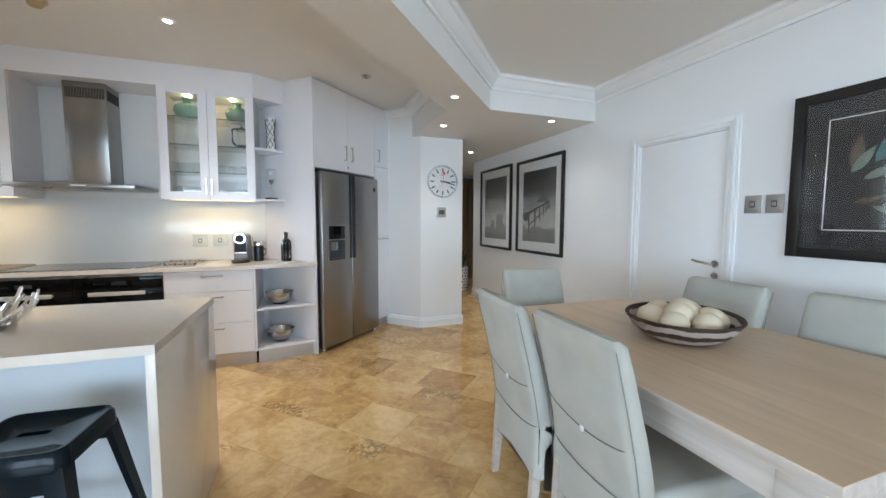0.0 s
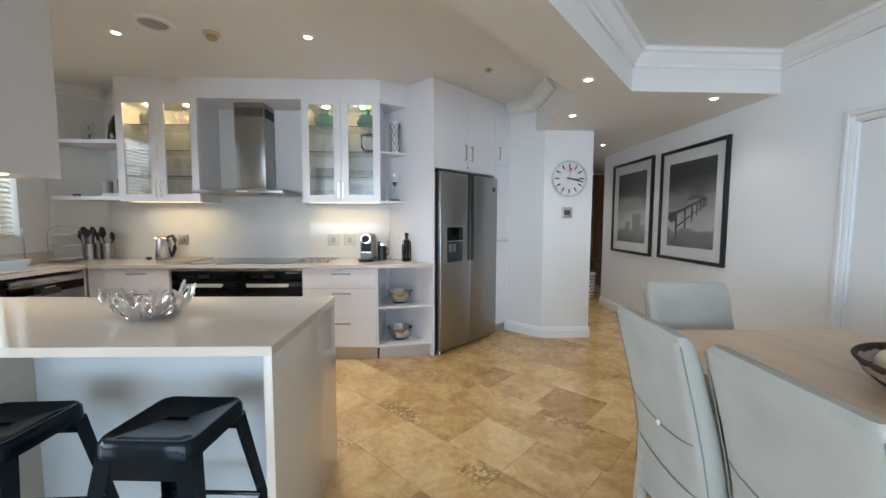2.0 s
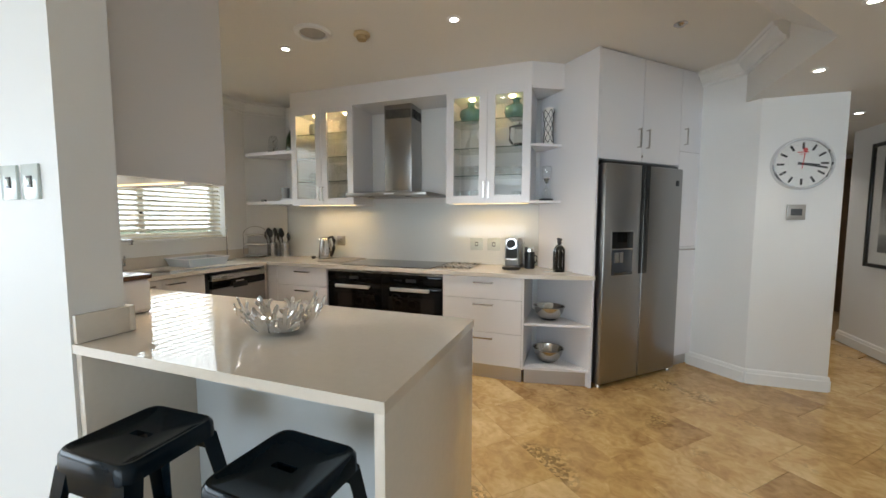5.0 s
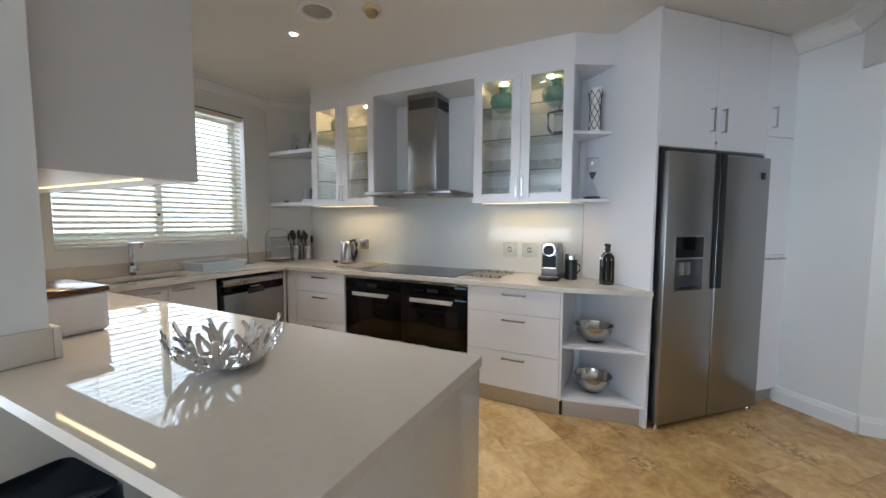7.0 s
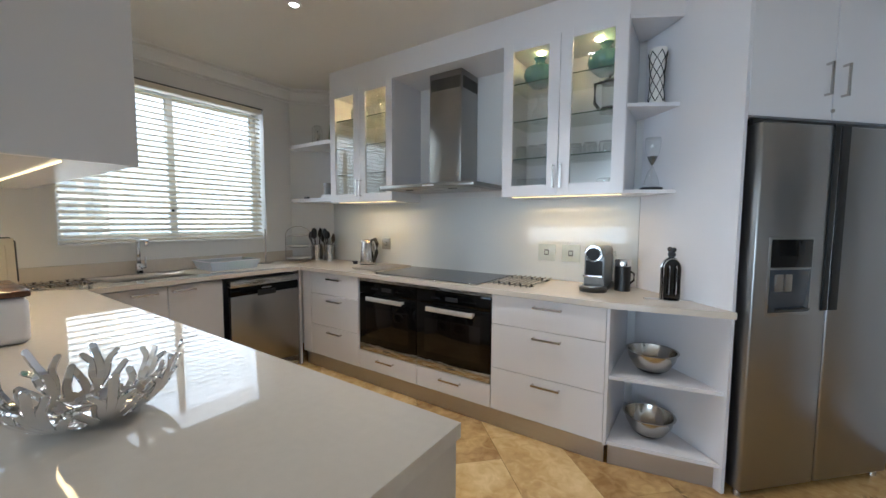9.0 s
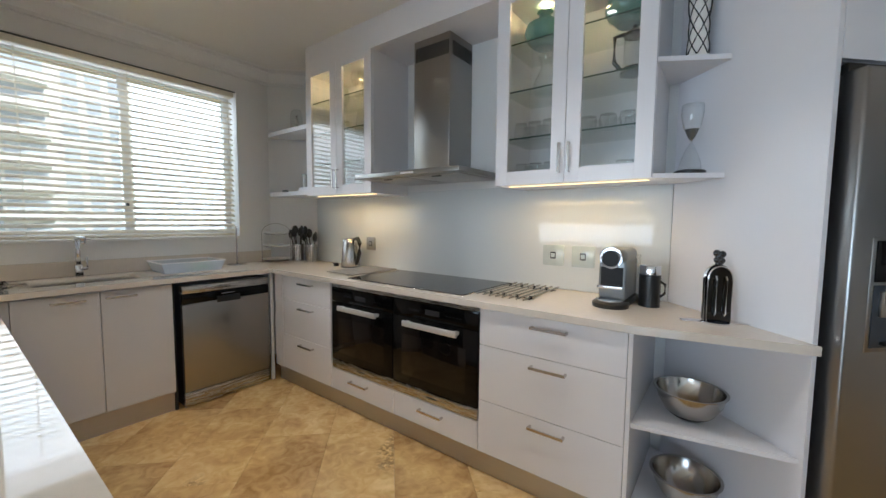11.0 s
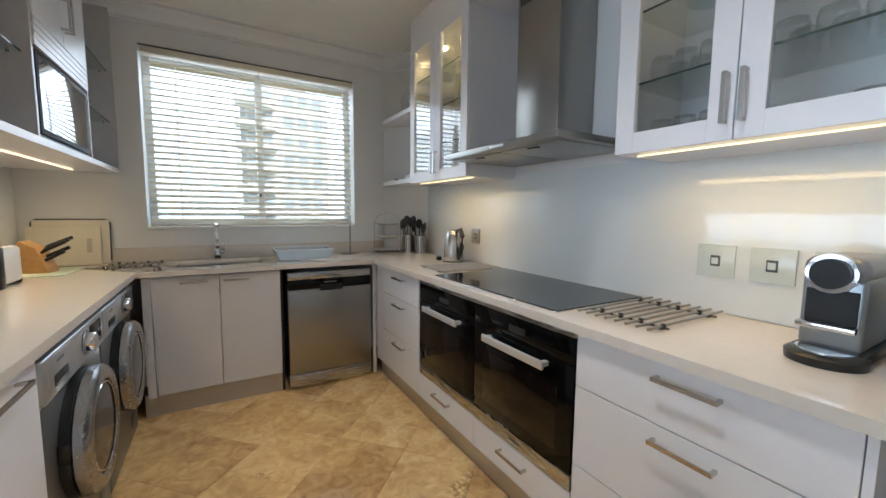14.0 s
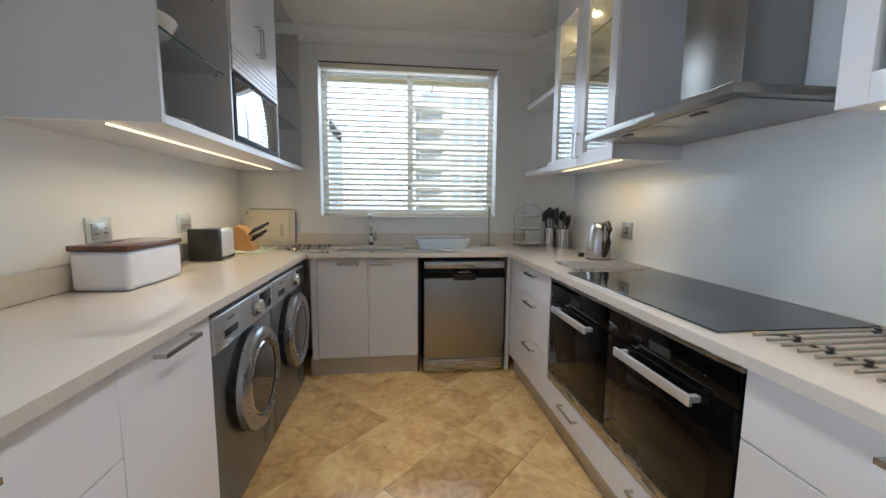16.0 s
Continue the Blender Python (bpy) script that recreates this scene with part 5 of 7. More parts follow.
def chair(x, y, rz, label="grey-green slipcovered dining chair with a buttoned back pleat"):
    """Seat towards +x, back at the origin; the slipcover falls in a skirt over tapered legs."""
    th = thing("dining_chair", 0, 0, 0, label, "chair", "slipcovered chairs round the table")
    w = 0.228

    def mid(z):
        return 0.035 - (0.125 * ((z - 0.45) / 0.52) ** 1.2 if z > 0.45 else 0.0)

    def half(z):
        return 0.046 - 0.010 * max(0.0, (z - 0.4) / 0.56)
    bm = bmn()
    # back cover: one soft sheet from the top of the back down past the seat
    rows, nz, nj = [], 14, 28
    for k in range(nz + 1):
        z = 0.25 + 0.71 * k / nz
        t, ww = half(z), w + (0.006 if z < 0.42 else 0.0)
        if k >= nz - 1:
            t, ww, z = (t * 0.92, ww - 0.003, 0.945) if k == nz - 1 else (t * 0.45, ww - 0.018, 0.963)
        row = []
        for j in range(nj):
            a = 2 * math.pi * j / nj
            sx, sy = math.copysign(abs(math.cos(a)) ** 0.5, math.cos(a)), math.copysign(abs(math.sin(a)) ** 0.22, math.sin(a))
            wob = 0.005 * noise.noise((sy * 2.5, z * 7, 1.0)) + (0.004 * math.sin(sy * 9 + z * 12) if z < 0.45 else 0)
            sag = 0.03 * (1 - abs(sy)) - 0.02 if k == 0 and sx < 0 else 0.0
            row.append(bm.verts.new((mid(z) + (t + wob) * sx, ww * sy, z + sag)))
        rows.append(row)
    for a, b in zip(rows, rows[1:]):
        for j in range(nj):
            bm.faces.new((a[j], a[(j + 1) % nj], b[(j + 1) % nj], b[j]))
    bm.faces.new(rows[-1]); bm.faces.new(rows[0][::-1])
    back = part("backrest", bm, CLOTH, th)
    bm = bmn(); B(bm, 0.06, -w, 0.40, 0.50, w, 0.485, 0.025, 4)
    part("seat", bm, CLOTH, th)
    # skirt with folds
    bm = bmn()
    per = [(0.52, -w), (0.52, w), (0.03, w + 0.004), (0.03, -w - 0.004)]
    ring_hi, ring_lo = [], []
    for i in (3, 0, 1):
        a, b = Vector(per[i]), Vector(per[(i + 1) % 4])
        for s in range(14):
            p = a.lerp(b, s / 14)
            o = Vector((p.x - 0.25, p.y)).normalized()
            fold = 0.006 * math.sin(s * 1.7 + i * 2.1) + 0.006 * noise.noise((p.x * 9, p.y * 9, 3.0))
            ring_hi.append(bm.verts.new((p.x * 0.985, p.y * 0.985, 0.455)))
            drop = 0.19 + 0.012 * math.sin(s * 0.9 + i)
            ring_lo.append(bm.verts.new((p.x + o.x * (0.012 + fold), p.y + o.y * (0.012 + fold), drop)))
    n = len(ring_hi)
    for i in range(n - 1):
        bm.faces.new((ring_hi[i], ring_hi[i + 1], ring_lo[i + 1], ring_lo[i]))
    bmesh.ops.solidify(bm, geom=bm.faces[:], thickness=0.004)
    part("skirt", bm, CLOTH, th)
    # seams and the buttoned pleat on the back
    bm = bmn()
    def rear(y, z):
        return (mid(z) - half(z) * abs(math.sqrt(max(0.0, 1 - min(1.0, abs(y) / w) ** 9))) - 0.0035, y, z)
    for z0, dip in ((0.635, 0.045), (0.455, 0.03)):
        T(bm, [rear(y, z0 - dip * (1 - (y / w) ** 2)) for y in [w * 0.99 * (k / 12 - 1) for k in range(25)]], 0.0026, 5)
    for sy in (-1, 1):
        T(bm, [(mid(z) - half(z) * 0.75, sy * (w + 0.002), z) for z in (0.3, 0.45, 0.6, 0.75, 0.9, 0.94)], 0.0024, 5)
    part("seam", bm, SEAM, back)
    bm = bmn(); bmesh.ops.create_uvsphere(bm, u_segments=14, v_segments=8, radius=0.013, matrix=Matrix.Translation((mid(0.59) - half(0.59) - 0.005, 0, 0.59)) @ Matrix.Diagonal((0.4, 1, 1, 1)))
    part("button", bm, CERAMIC, back, "pale covered button")
    for sx, sy, dx in ((0.0, -1, -0.03), (0.0, 1, -0.03), (0.46, -1, 0.01), (0.46, 1, 0.01)):
        bm = bmn()
        x0, y0 = sx + 0.02, sy * (w - 0.035)
        top_, low_ = [], []
        for a, b in ((-1, -1), (1, -1), (1, 1), (-1, 1)):
            top_.append(bm.verts.new((x0 + a * 0.021, y0 + b * 0.021, 0.41))); low_.append(bm.verts.new((x0 + dx + a * 0.015, y0 + b * 0.015, 0.0)))
        for i in range(4):
            bm.faces.new((top_[i], top_[(i + 1) % 4], low_[(i + 1) % 4], low_[i]))
        bm.faces.new(top_[::-1]); bm.faces.new(low_)
        part("leg", bm, TABLE_E, th)
    th.matrix_basis = pose(x, y, 0, 0, 0, rz)
    return th


ch = chair(1.365, 2.265, -4)
copy_thing(ch, pose(1.39, 1.785, 0, 0, 0, -3))
copy_thing(ch, pose(1.95, 2.985, 0, 0, 0, -90))
copy_thing(ch, pose(2.62, 2.25, 0, 0, 0, 176))
copy_thing(ch, pose(2.71, 1.67, 0, 0, 0, 182))

# ---- basket of ostrich eggs ----
bx, by = 2.12, 2.04
bk = thing("fruit_basket", bx, by, 0.76, "oval woven brown and white basket", "basket")
bm = bmn(); L(bm, [(0.0, 0.001), (0.14, 0.0), (0.20, 0.022), (0.25, 0.062), (0.275, 0.102), (0.27, 0.106), (0.243, 0.068), (0.19, 0.03), (0.12, 0.012), (0.0, 0.012)], (0, 0, 0), 44, 0.86)
part("bowl", moved(bm, pose(bx, by, 0.76, 0, 0, 35)), BASKET, bk)
bm = bmn(); T(bm, [(0.273 * math.cos(a), 0.273 * 0.86 * math.sin(a), 0.105) for a in [2 * math.pi * k / 44 for k in range(44)]], 0.007, 6, close=True)
part("rim", moved(bm, pose(bx, by, 0.76, 0, 0, 35)), surface("dark_woven_rim", (0.05, 0.025, 0.018), 0.7, vary=0.3, fine=200, bump=0.4), bk)
for i, (dx, dy, dz, r) in enumerate(((-0.15, 0.02, 0.084, 20), (-0.05, 0.12, 0.084, 80), (0.085, 0.10, 0.084, 140), (0.16, -0.02, 0.086, 60), (0.05, -0.11, 0.084, 110), (-0.08, -0.10, 0.084, 30), (0.03, 0.0, 0.118, 75), (-0.06, 0.01, 0.112, 10))):
    p = pose(bx, by, 0.76, 0, 0, 35) @ Vector((dx, dy, dz))
    eg = thing("ostrich_egg", p.x, p.y, p.z - 0.058, "cream ostrich egg lying in the basket", "egg", "eggs in the basket")
    bm = bmn(); bmesh.ops.create_uvsphere(bm, u_segments=28, v_segments=18, radius=0.06, matrix=Matrix.Translation(p) @ pose(0, 0, 0, 0, 80, r) @ Matrix.Diagonal((1, 1, 1.22, 1)))
    part("shell", bm, EGG, eg)

# ---- pictures and plates on the right wall ----
def photo(name, seed):
    """A black and white sea photograph: pale clouded sky, dark shore."""
    m, n, l = nodes_of(name)
    p = n["Principled BSDF"]
    co, sep, ns, mx, r = n.new("ShaderNodeTexCoord"), n.new("ShaderNodeSeparateXYZ"), n.new("ShaderNodeTexNoise"), n.new("ShaderNodeMath"), n.new("ShaderNodeValToRGB")
    mp = n.new("ShaderNodeMapping"); mp.inputs["Location"].default_value = (seed, seed, seed); mp.inputs["Scale"].default_value = (1, 1.4, 3.4)
    l.new(co.outputs["Object"], mp.inputs[0]); l.new(mp.outputs[0], ns.inputs[0]); l.new(co.outputs["Object"], sep.inputs[0])
    ns.inputs["Scale"].default_value, ns.inputs["Detail"].default_value = 2.4, 7
    mx.operation = "MULTIPLY_ADD"; mx.inputs[1].default_value = 0.42
    l.new(ns.outputs[0], mx.inputs[0]); l.new(sep.outputs[2], mx.inputs[2])
    e = r.color_ramp.elements
    e[0].position, e[0].color = 0.0, (0.045, 0.045, 0.042, 1)
    e[1].position, e[1].color = 1.0, (0.03, 0.03, 0.03, 1)
    for pos, v in ((0.40, 0.13), (0.52, 0.24), (0.56, 0.48), (0.70, 0.40), (0.85, 0.22)):
        q = e.new(pos); q.color = (v, v, v * 0.95, 1)
    l.new(mx.outputs[0], r.inputs[0]); l.new(r.outputs[0], p.inputs["Base Color"])
    p.inputs["Roughness"].default_value = 0.5
    return m


def picture(y0, y1, z0, z1, label, mount, fw, bw, art):
    th = thing("framed_picture", RIGHT_X, (y0 + y1) / 2, z0, label, "picture")
    x = RIGHT_X
    for a, b, c, d in ((y0, y0 + fw, z0, z1), (y1 - fw, y1, z0, z1), (y0 + fw, y1 - fw, z0, z0 + fw), (y0 + fw, y1 - fw, z1 - fw, z1)):
        bm = bmn(); B(bm, x - 0.035, a, c, x - 0.002, b, d, 0.003)
        part("frame", bm, FRAME_B, th)
    bm = bmn(); B(bm, x - 0.012, y0 + fw, z0 + fw, x - 0.003, y1 - fw, z1 - fw)
    part("mount", bm, mount, th)
    i0, i1, j0, j1 = y0 + fw + bw, y1 - fw - bw, z0 + fw + bw, z1 - fw - bw
    bm = bmn(); B(bm, x - 0.0135, i0, j0, x - 0.0121, i1, j1)
    im = part("print", bm, art, th)
    bm = bmn(); B(bm, x - 0.027, y0 + fw - 0.001, z0 + fw - 0.001, x - 0.025, y1 - fw + 0.001, z1 - fw + 0.001)
    g = part("picture_glass", bm, PIC_GLASS, th)
    g.visible_shadow = False
    return th, (i0, i1, j0, j1), im


th, (a, b, c, d), im = picture(5.50, 6.50, 0.875, 2.09, "black framed monochrome seascape photograph with a white mount", MAT_W, 0.035, 0.115, photo("photo_sea", 2.0))
INK, PALE = surface("print_black", (0.02, 0.02, 0.02), 0.6), surface("print_grey", (0.22, 0.22, 0.21), 0.6)
for y0, z0, w, h in ((5.76, 1.1, 0.2, 0.3), (6.02, 1.08, 0.12, 0.22)):
    bm = bmn(); B(bm, RIGHT_X - 0.0145, y0, z0, RIGHT_X - 0.0137, y0 + w, z0 + h)
    part("printed_wall", bm, PALE, im)
th, (a, b, c, d), im = picture(4.335, 5.345, 0.885, 2.075, "black framed monochrome photograph of a ruined jetty", MAT_W, 0.035, 0.115, photo("photo_jetty", 5.0))
def printed(name, points, mat):
    """A flat inked shape lying on the photograph; points run (y, z)."""
    bm = bmn()
    bm.faces.new([bm.verts.new((RIGHT_X - 0.0142, y, z)) for y, z in points])
    part(name, bm, mat, im)
for k in range(7):
    u = 1 - 0.72 ** k
    y, z1, h, w = 5.03 - 0.50 * u, 1.40 + 0.15 * u, 0.27 - 0.22 * u, 0.032 - 0.024 * u
    printed("printed_post", [(y, z1 - h), (y + w, z1 - h - 0.004), (y + w + 0.006, z1 + 0.012), (y, z1 + 0.01)], INK)
printed("printed_rail", [(5.06, 1.375), (5.06, 1.41), (4.60, 1.545), (4.60, 1.525)], INK)
printed("printed_rail", [(5.05, 1.225), (5.05, 1.25), (4.62, 1.475), (4.62, 1.465)], INK)
printed("printed_rocks", [(5.19, 1.33), (5.19, 1.38), (5.13, 1.415), (5.06, 1.40), (5.07, 1.31), (5.13, 1.29)], INK)
printed("printed_island", [(4.90, 1.525), (4.82, 1.575), (4.74, 1.585), (4.66, 1.56), (4.60, 1.525)], surface("print_charcoal", (0.06, 0.06, 0.06), 0.6))
DARKM = surface("black_picture_mount", (0.022, 0.021, 0.022), 0.6)
th, (a, b, c, d), im = picture(1.0, 2.21, 1.10, 2.005, "large black framed flower print behind glass", DARKM, 0.055, 0.105, surface("dark_print_ground", (0.030, 0.027, 0.026), 0.6, vary=0.08, scale=3))
bm = bmn()
for p in ((a - 0.006, a, c - 0.006, d + 0.006), (b, b + 0.006, c - 0.006, d + 0.006), (a, b, c - 0.006, c), (a, b, d, d + 0.006)):
    B(bm, RIGHT_X - 0.0142, p[0], p[2], RIGHT_X - 0.0122, p[1], p[3])
part("white_line", bm, MAT_W, im)


def petal(y, z, ang, ln, wd, mat):
    bm = bmn()
    pts = []
    for k in range(13):
        u = k / 12
        pts.append((u * ln, wd * math.sin(math.pi * u ** 0.8) * (1 - 0.2 * u)))
    pts += [(u, -v * 0.7) for u, v in reversed(pts[1:-1])]
    c_, s_ = math.cos(radians(ang)), math.sin(radians(ang))
    lo = [bm.verts.new((RIGHT_X - 0.0138 - 0.0006 * petal.n, y + u * c_ - v * s_, z + u * s_ + v * c_)) for u, v in pts]
    bm.faces.new(lo)
    r = bmesh.ops.extrude_face_region(bm, geom=bm.faces[:])
    bmesh.ops.translate(bm, verts=[v for v in r["geom"] if isinstance(v, bmesh.types.BMVert)], vec=(-0.0004, 0, 0))
    petal.n = (petal.n + 1) % 9
    part("petal", bm, mat, im)


petal.n = 0
TEALS = [surface("print_teal", (0.10, 0.19, 0.19), 0.6, vary=0.4, scale=12), surface("print_sage", (0.16, 0.20, 0.16), 0.6, vary=0.4, scale=12), surface("print_rust", (0.13, 0.10, 0.075), 0.6, vary=0.4, scale=12), surface("print_blue", (0.09, 0.14, 0.20), 0.6, vary=0.4, scale=12)]
for y, z, an, ln, wd, k in ((1.78, 1.62, 95, 0.26, 0.045, 0), (1.72, 1.60, 80, 0.28, 0.05, 3), (1.86, 1.60, 115, 0.22, 0.04, 0), (1.66, 1.58, 70, 0.24, 0.05, 1), (1.95, 1.58, 100, 0.18, 0.035, 2), (1.95, 1.56, 125, 0.16, 0.03, 1), (1.9, 1.52, 150, 0.14, 0.025, 1), (1.6, 1.55, 55, 0.22, 0.04, 0), (1.93, 1.40, 165, 0.12, 0.02, 2), (1.86, 1.38, 200, 0.12, 0.015, 1), (1.75, 1.36, 240, 0.12, 0.014, 1), (1.5, 1.5, 40, 0.2, 0.04, 3)):
    petal(y, z, an, ln, wd, TEALS[k])


def plate(face, w, h, label, mat=GREY_SW, key=DARK_GREY, name="light_switch"):
    """A wall plate at a pose whose y axis points out of the wall."""
    p = face.translation
    th = thing(name, p.x, p.y, p.z, label, "switch")
    bm = bmn(); B(bm, -w / 2, 0, -h / 2, w / 2, 0.009, h / 2, 0.002)
    pl = part("plate", moved(bm, face), mat, th)
    bm = bmn(); B(bm, -0.016, 0.0085, -0.02, 0.016, 0.012, 0.02, 0.001)
    part("surround", moved(bm, face), key, pl)
    bm = bmn(); B(bm, -0.011, 0.0115, -0.012, 0.011, 0.015, 0.012, 0.001)
    part("rocker", moved(bm, face), mat if key is DARK_GREY else key, pl)
    return th


for y in (2.416, 2.294):
    plate(pose(RIGHT_X, y, 1.41, 0, 0, 90), 0.096, 0.115, "brushed metal light switch on the dining wall")
for x in (-1.36, -1.49):
    plate(pose(x, 2.19, 1.458, 0, 0, 180), 0.10, 0.12, "pale glass light switch on the wall pier", GLASS_SW)

# ---- clock and thermostat ----
ck = thing("wall_clock", 2.0, 5.138, 1.763, "round white station clock with a chrome rim", "clock")
def clk(bm):
    return moved(bm, pose(2.0, 5.138, 1.763, 90, 0, 1.4))
bm = bmn(); L(bm, [(0.17, 0.0), (0.196, 0.002), (0.196, 0.03), (0.188, 0.042), (0.178, 0.042), (0.174, 0.03)], (0, 0, 0), 56)
part("rim", clk(bm), CHROME, ck)
bm = bmn(); C(bm, (0, 0, 0.004), (0, 0, 0.022), 0.175, n=48)
dial = part("dial", clk(bm), surface("clock_face", (0.74, 0.74, 0.72), 0.5, vary=0.01), ck)
for k in range(12):
    bm = bmn(); B(bm, -0.0075, 0.112, 0.0225, 0.0075, 0.16, 0.024)
    part("hour_mark", clk(moved(bm, pose(0, 0, 0, 0, 0, 30 * k))), MATT_BLACK, dial)
bm = bmn(); B(bm, -0.035, 0.085, 0.0225, 0.035, 0.092, 0.0238); B(bm, -0.022, 0.071, 0.0225, 0.022, 0.075, 0.0238)
part("maker_mark", clk(bm), RED, dial)
bm = bmn(); B(bm, -0.009, -0.03, 0.0255, 0.009, 0.105, 0.027)
part("hour_hand", clk(moved(bm, pose(0, 0, 0, 0, 0, -98))), MATT_BLACK, ck)
bm = bmn(); B(bm, -0.007, -0.03, 0.0275, 0.007, 0.155, 0.029)
part("minute_hand", clk(moved(bm, pose(0, 0, 0, 0, 0, -103))), MATT_BLACK, ck)
bm = bmn(); B(bm, -0.0025, -0.04, 0.0295, 0.0025, 0.10, 0.031); C(bm, (0, 0.105, 0.0295), (0, 0.105, 0.0312), 0.015, n=20)
part("second_hand", clk(moved(bm, pose(0, 0, 0, 0, 0, -6))), RED, ck)
bm = bmn(); C(bm, (0, 0, 0.033), (0, 0, 0.035), 0.174, n=48)
part("clock_glass", clk(bm), PIC_GLASS, ck).visible_shadow = False
tm = thing("thermostat", 1.987, 5.137, 1.397, "small grey wall thermostat under the clock", "thermostat")
f = pose(1.987, 5.137, 1.397, 0, 0, 181.4)
bm = bmn(); B(bm, -0.058, 0, -0.058, 0.058, 0.018, 0.058, 0.004)
part("case", moved(bm, f), GREY_SW, tm)
bm = bmn(); B(bm, -0.036, 0.0175, -0.026, 0.036, 0.020, 0.026, 0.001)
part("display", moved(bm, f), DARK_GREY, tm)

# ---- hallway plant ----
pt = thing("plant_pot", 3.16, 7.35, 0, "white pot with black dots holding a dark plant", "plant pot")
bm = bmn(); L(bm, [(0.0, 0.002), (0.10, 0.0), (0.115, 0.02), (0.13, 0.42), (0.125, 0.43), (0.115, 0.42), (0.11, 0.38), (0.0, 0.38)], (3.16, 7.35, 0), 28)
pot = part("pot", bm, CERAMIC, pt)
bm = bmn()
for k in range(7):
    for j in range(14):
        a = 2 * math.pi * (j + 0.5 * (k % 2)) / 14
        r = 0.116 + 0.014 * (k + 0.6) / 7.5
        p = Vector((3.16 + r * math.cos(a), 7.35 + r * math.sin(a), 0.05 + k * 0.055))
        o = Vector((math.cos(a), math.sin(a), 0)) * 0.0015
        C(bm, p - o, p + o, 0.014, n=8)
dots = part("dots", bm, MATT_BLACK, pot); tagged(dots, kind="stuff")
rr = random.Random(3)
for k in range(16):
    a, ln = rr.uniform(0, 6.28), rr.uniform(0.22, 0.5)
    bm = bmn()
    pts = [Vector((3.16 + math.cos(a) * (0.03 + 0.16 * u * u), 7.35 + math.sin(a) * (0.03 + 0.16 * u * u), 0.37 + ln * u - 0.08 * u ** 3)) for u in (0, 0.25, 0.5, 0.75, 1)]
    side = Vector((-math.sin(a), math.cos(a), 0))
    prev = None
    for p, w in zip(pts, (0.006, 0.018, 0.024, 0.018, 0.002)):
        q = [bm.verts.new(p - side * w), bm.verts.new(p + Vector((0, 0, 0.004))), bm.verts.new(p + side * w)]
        if prev:
            bm.faces.new((prev[0], prev[1], q[1], q[0])); bm.faces.new((prev[1], prev[2], q[2], q[1]))
        prev = q
    bmesh.ops.solidify(bm, geom=bm.faces[:], thickness=0.0015)
    part("leaf", bm, LEAF, pt)
cu = thing("hall_curtain", 3.6, 8.45, 0, "dull gold full-length curtain at the end of the hall", "curtain")
bm = bmn(); prev = None
for k in range(60):
    x, y = 2.9 + k * 0.02, 8.45 + 0.025 * math.sin(k * 0.9)
    q = [bm.verts.new((x, y, 0.02)), bm.verts.new((x, y, 2.2))]
    if prev:
        bm.faces.new((prev[0], q[0], q[1], prev[1]))
    prev = q
bmesh.ops.solidify(bm, geom=bm.faces[:], thickness=0.003)
part("cloth", bm, surface("gold_curtain", (0.34, 0.24, 0.13), 0.8, vary=0.15), cu)

# ---- things on the worktops ----
ZT = 0.9005
# coral bowl: branching fingers with round tips, curved up into a bowl
BX, BY = -0.655, 2.575
cb = thing("coral_bowl", BX, BY, 0.9, "polished steel bowl of branching coral shapes", "bowl")
rb = random.Random(11)


def dome(h, a):
    """A point on the bowl: h from 0 at the foot to 1 at the rim."""
    q = min(h, 1.15) * 1.32
    return Vector((BX + (0.05 + 0.112 * math.sin(q)) * math.cos(a), BY + (0.05 + 0.112 * math.sin(q)) * math.sin(a), 0.907 + 0.135 * (1 - math.cos(q))))


def finger(line, w0, w1):
    """A flat curved limb through (height, angle) knots, with a rounded tip."""
    bm = bmn()
    knots = []
    for (h0, a0), (h1, a1) in zip(line, line[1:]):
        for k in range(5):
            knots.append((h0 + (h1 - h0) * k / 5, a0 + (a1 - a0) * k / 5))
    knots.append(line[-1])
    pts = [dome(*k) for k in knots]
    for _ in range(2):
        pts = [pts[0]] + [(p + 2 * q + r) / 4 for p, q, r in zip(pts, pts[1:], pts[2:])] + [pts[-1]]
    n = len(pts)
    tip = (pts[-1] - pts[-2]).normalized()
    prof = [(p, w0 + (w1 - w0) * i / (n - 1)) for i, p in enumerate(pts)] + [(pts[-1] + tip * w1 * 0.6, w1 * 0.85), (pts[-1] + tip * w1 * 0.95, w1 * 0.4)]
    prev = None
    for i, (p, w) in enumerate(prof):
        q = prof[min(i + 1, len(prof) - 1)][0] - prof[max(i - 1, 0)][0]
        out = Vector((p.x - BX, p.y - BY, p.z - 1.09)).normalized()
        t = q.cross(out).normalized()
        ring = [bm.verts.new(p + t * w * c + out * 0.0028 * s_) for c, s_ in ((-1, 0), (-0.7, 1), (0.7, 1), (1, 0), (0.7, -1), (-0.7, -1))]
        if prev:
            for m_ in range(6):
                bm.faces.new((prev[m_], prev[(m_ + 1) % 6], ring[(m_ + 1) % 6], ring[m_]))
        else:
            bm.faces.new(ring)
        prev = ring
    bm.faces.new(prev[::-1])
    part("branch", bm, CHROME, cb)


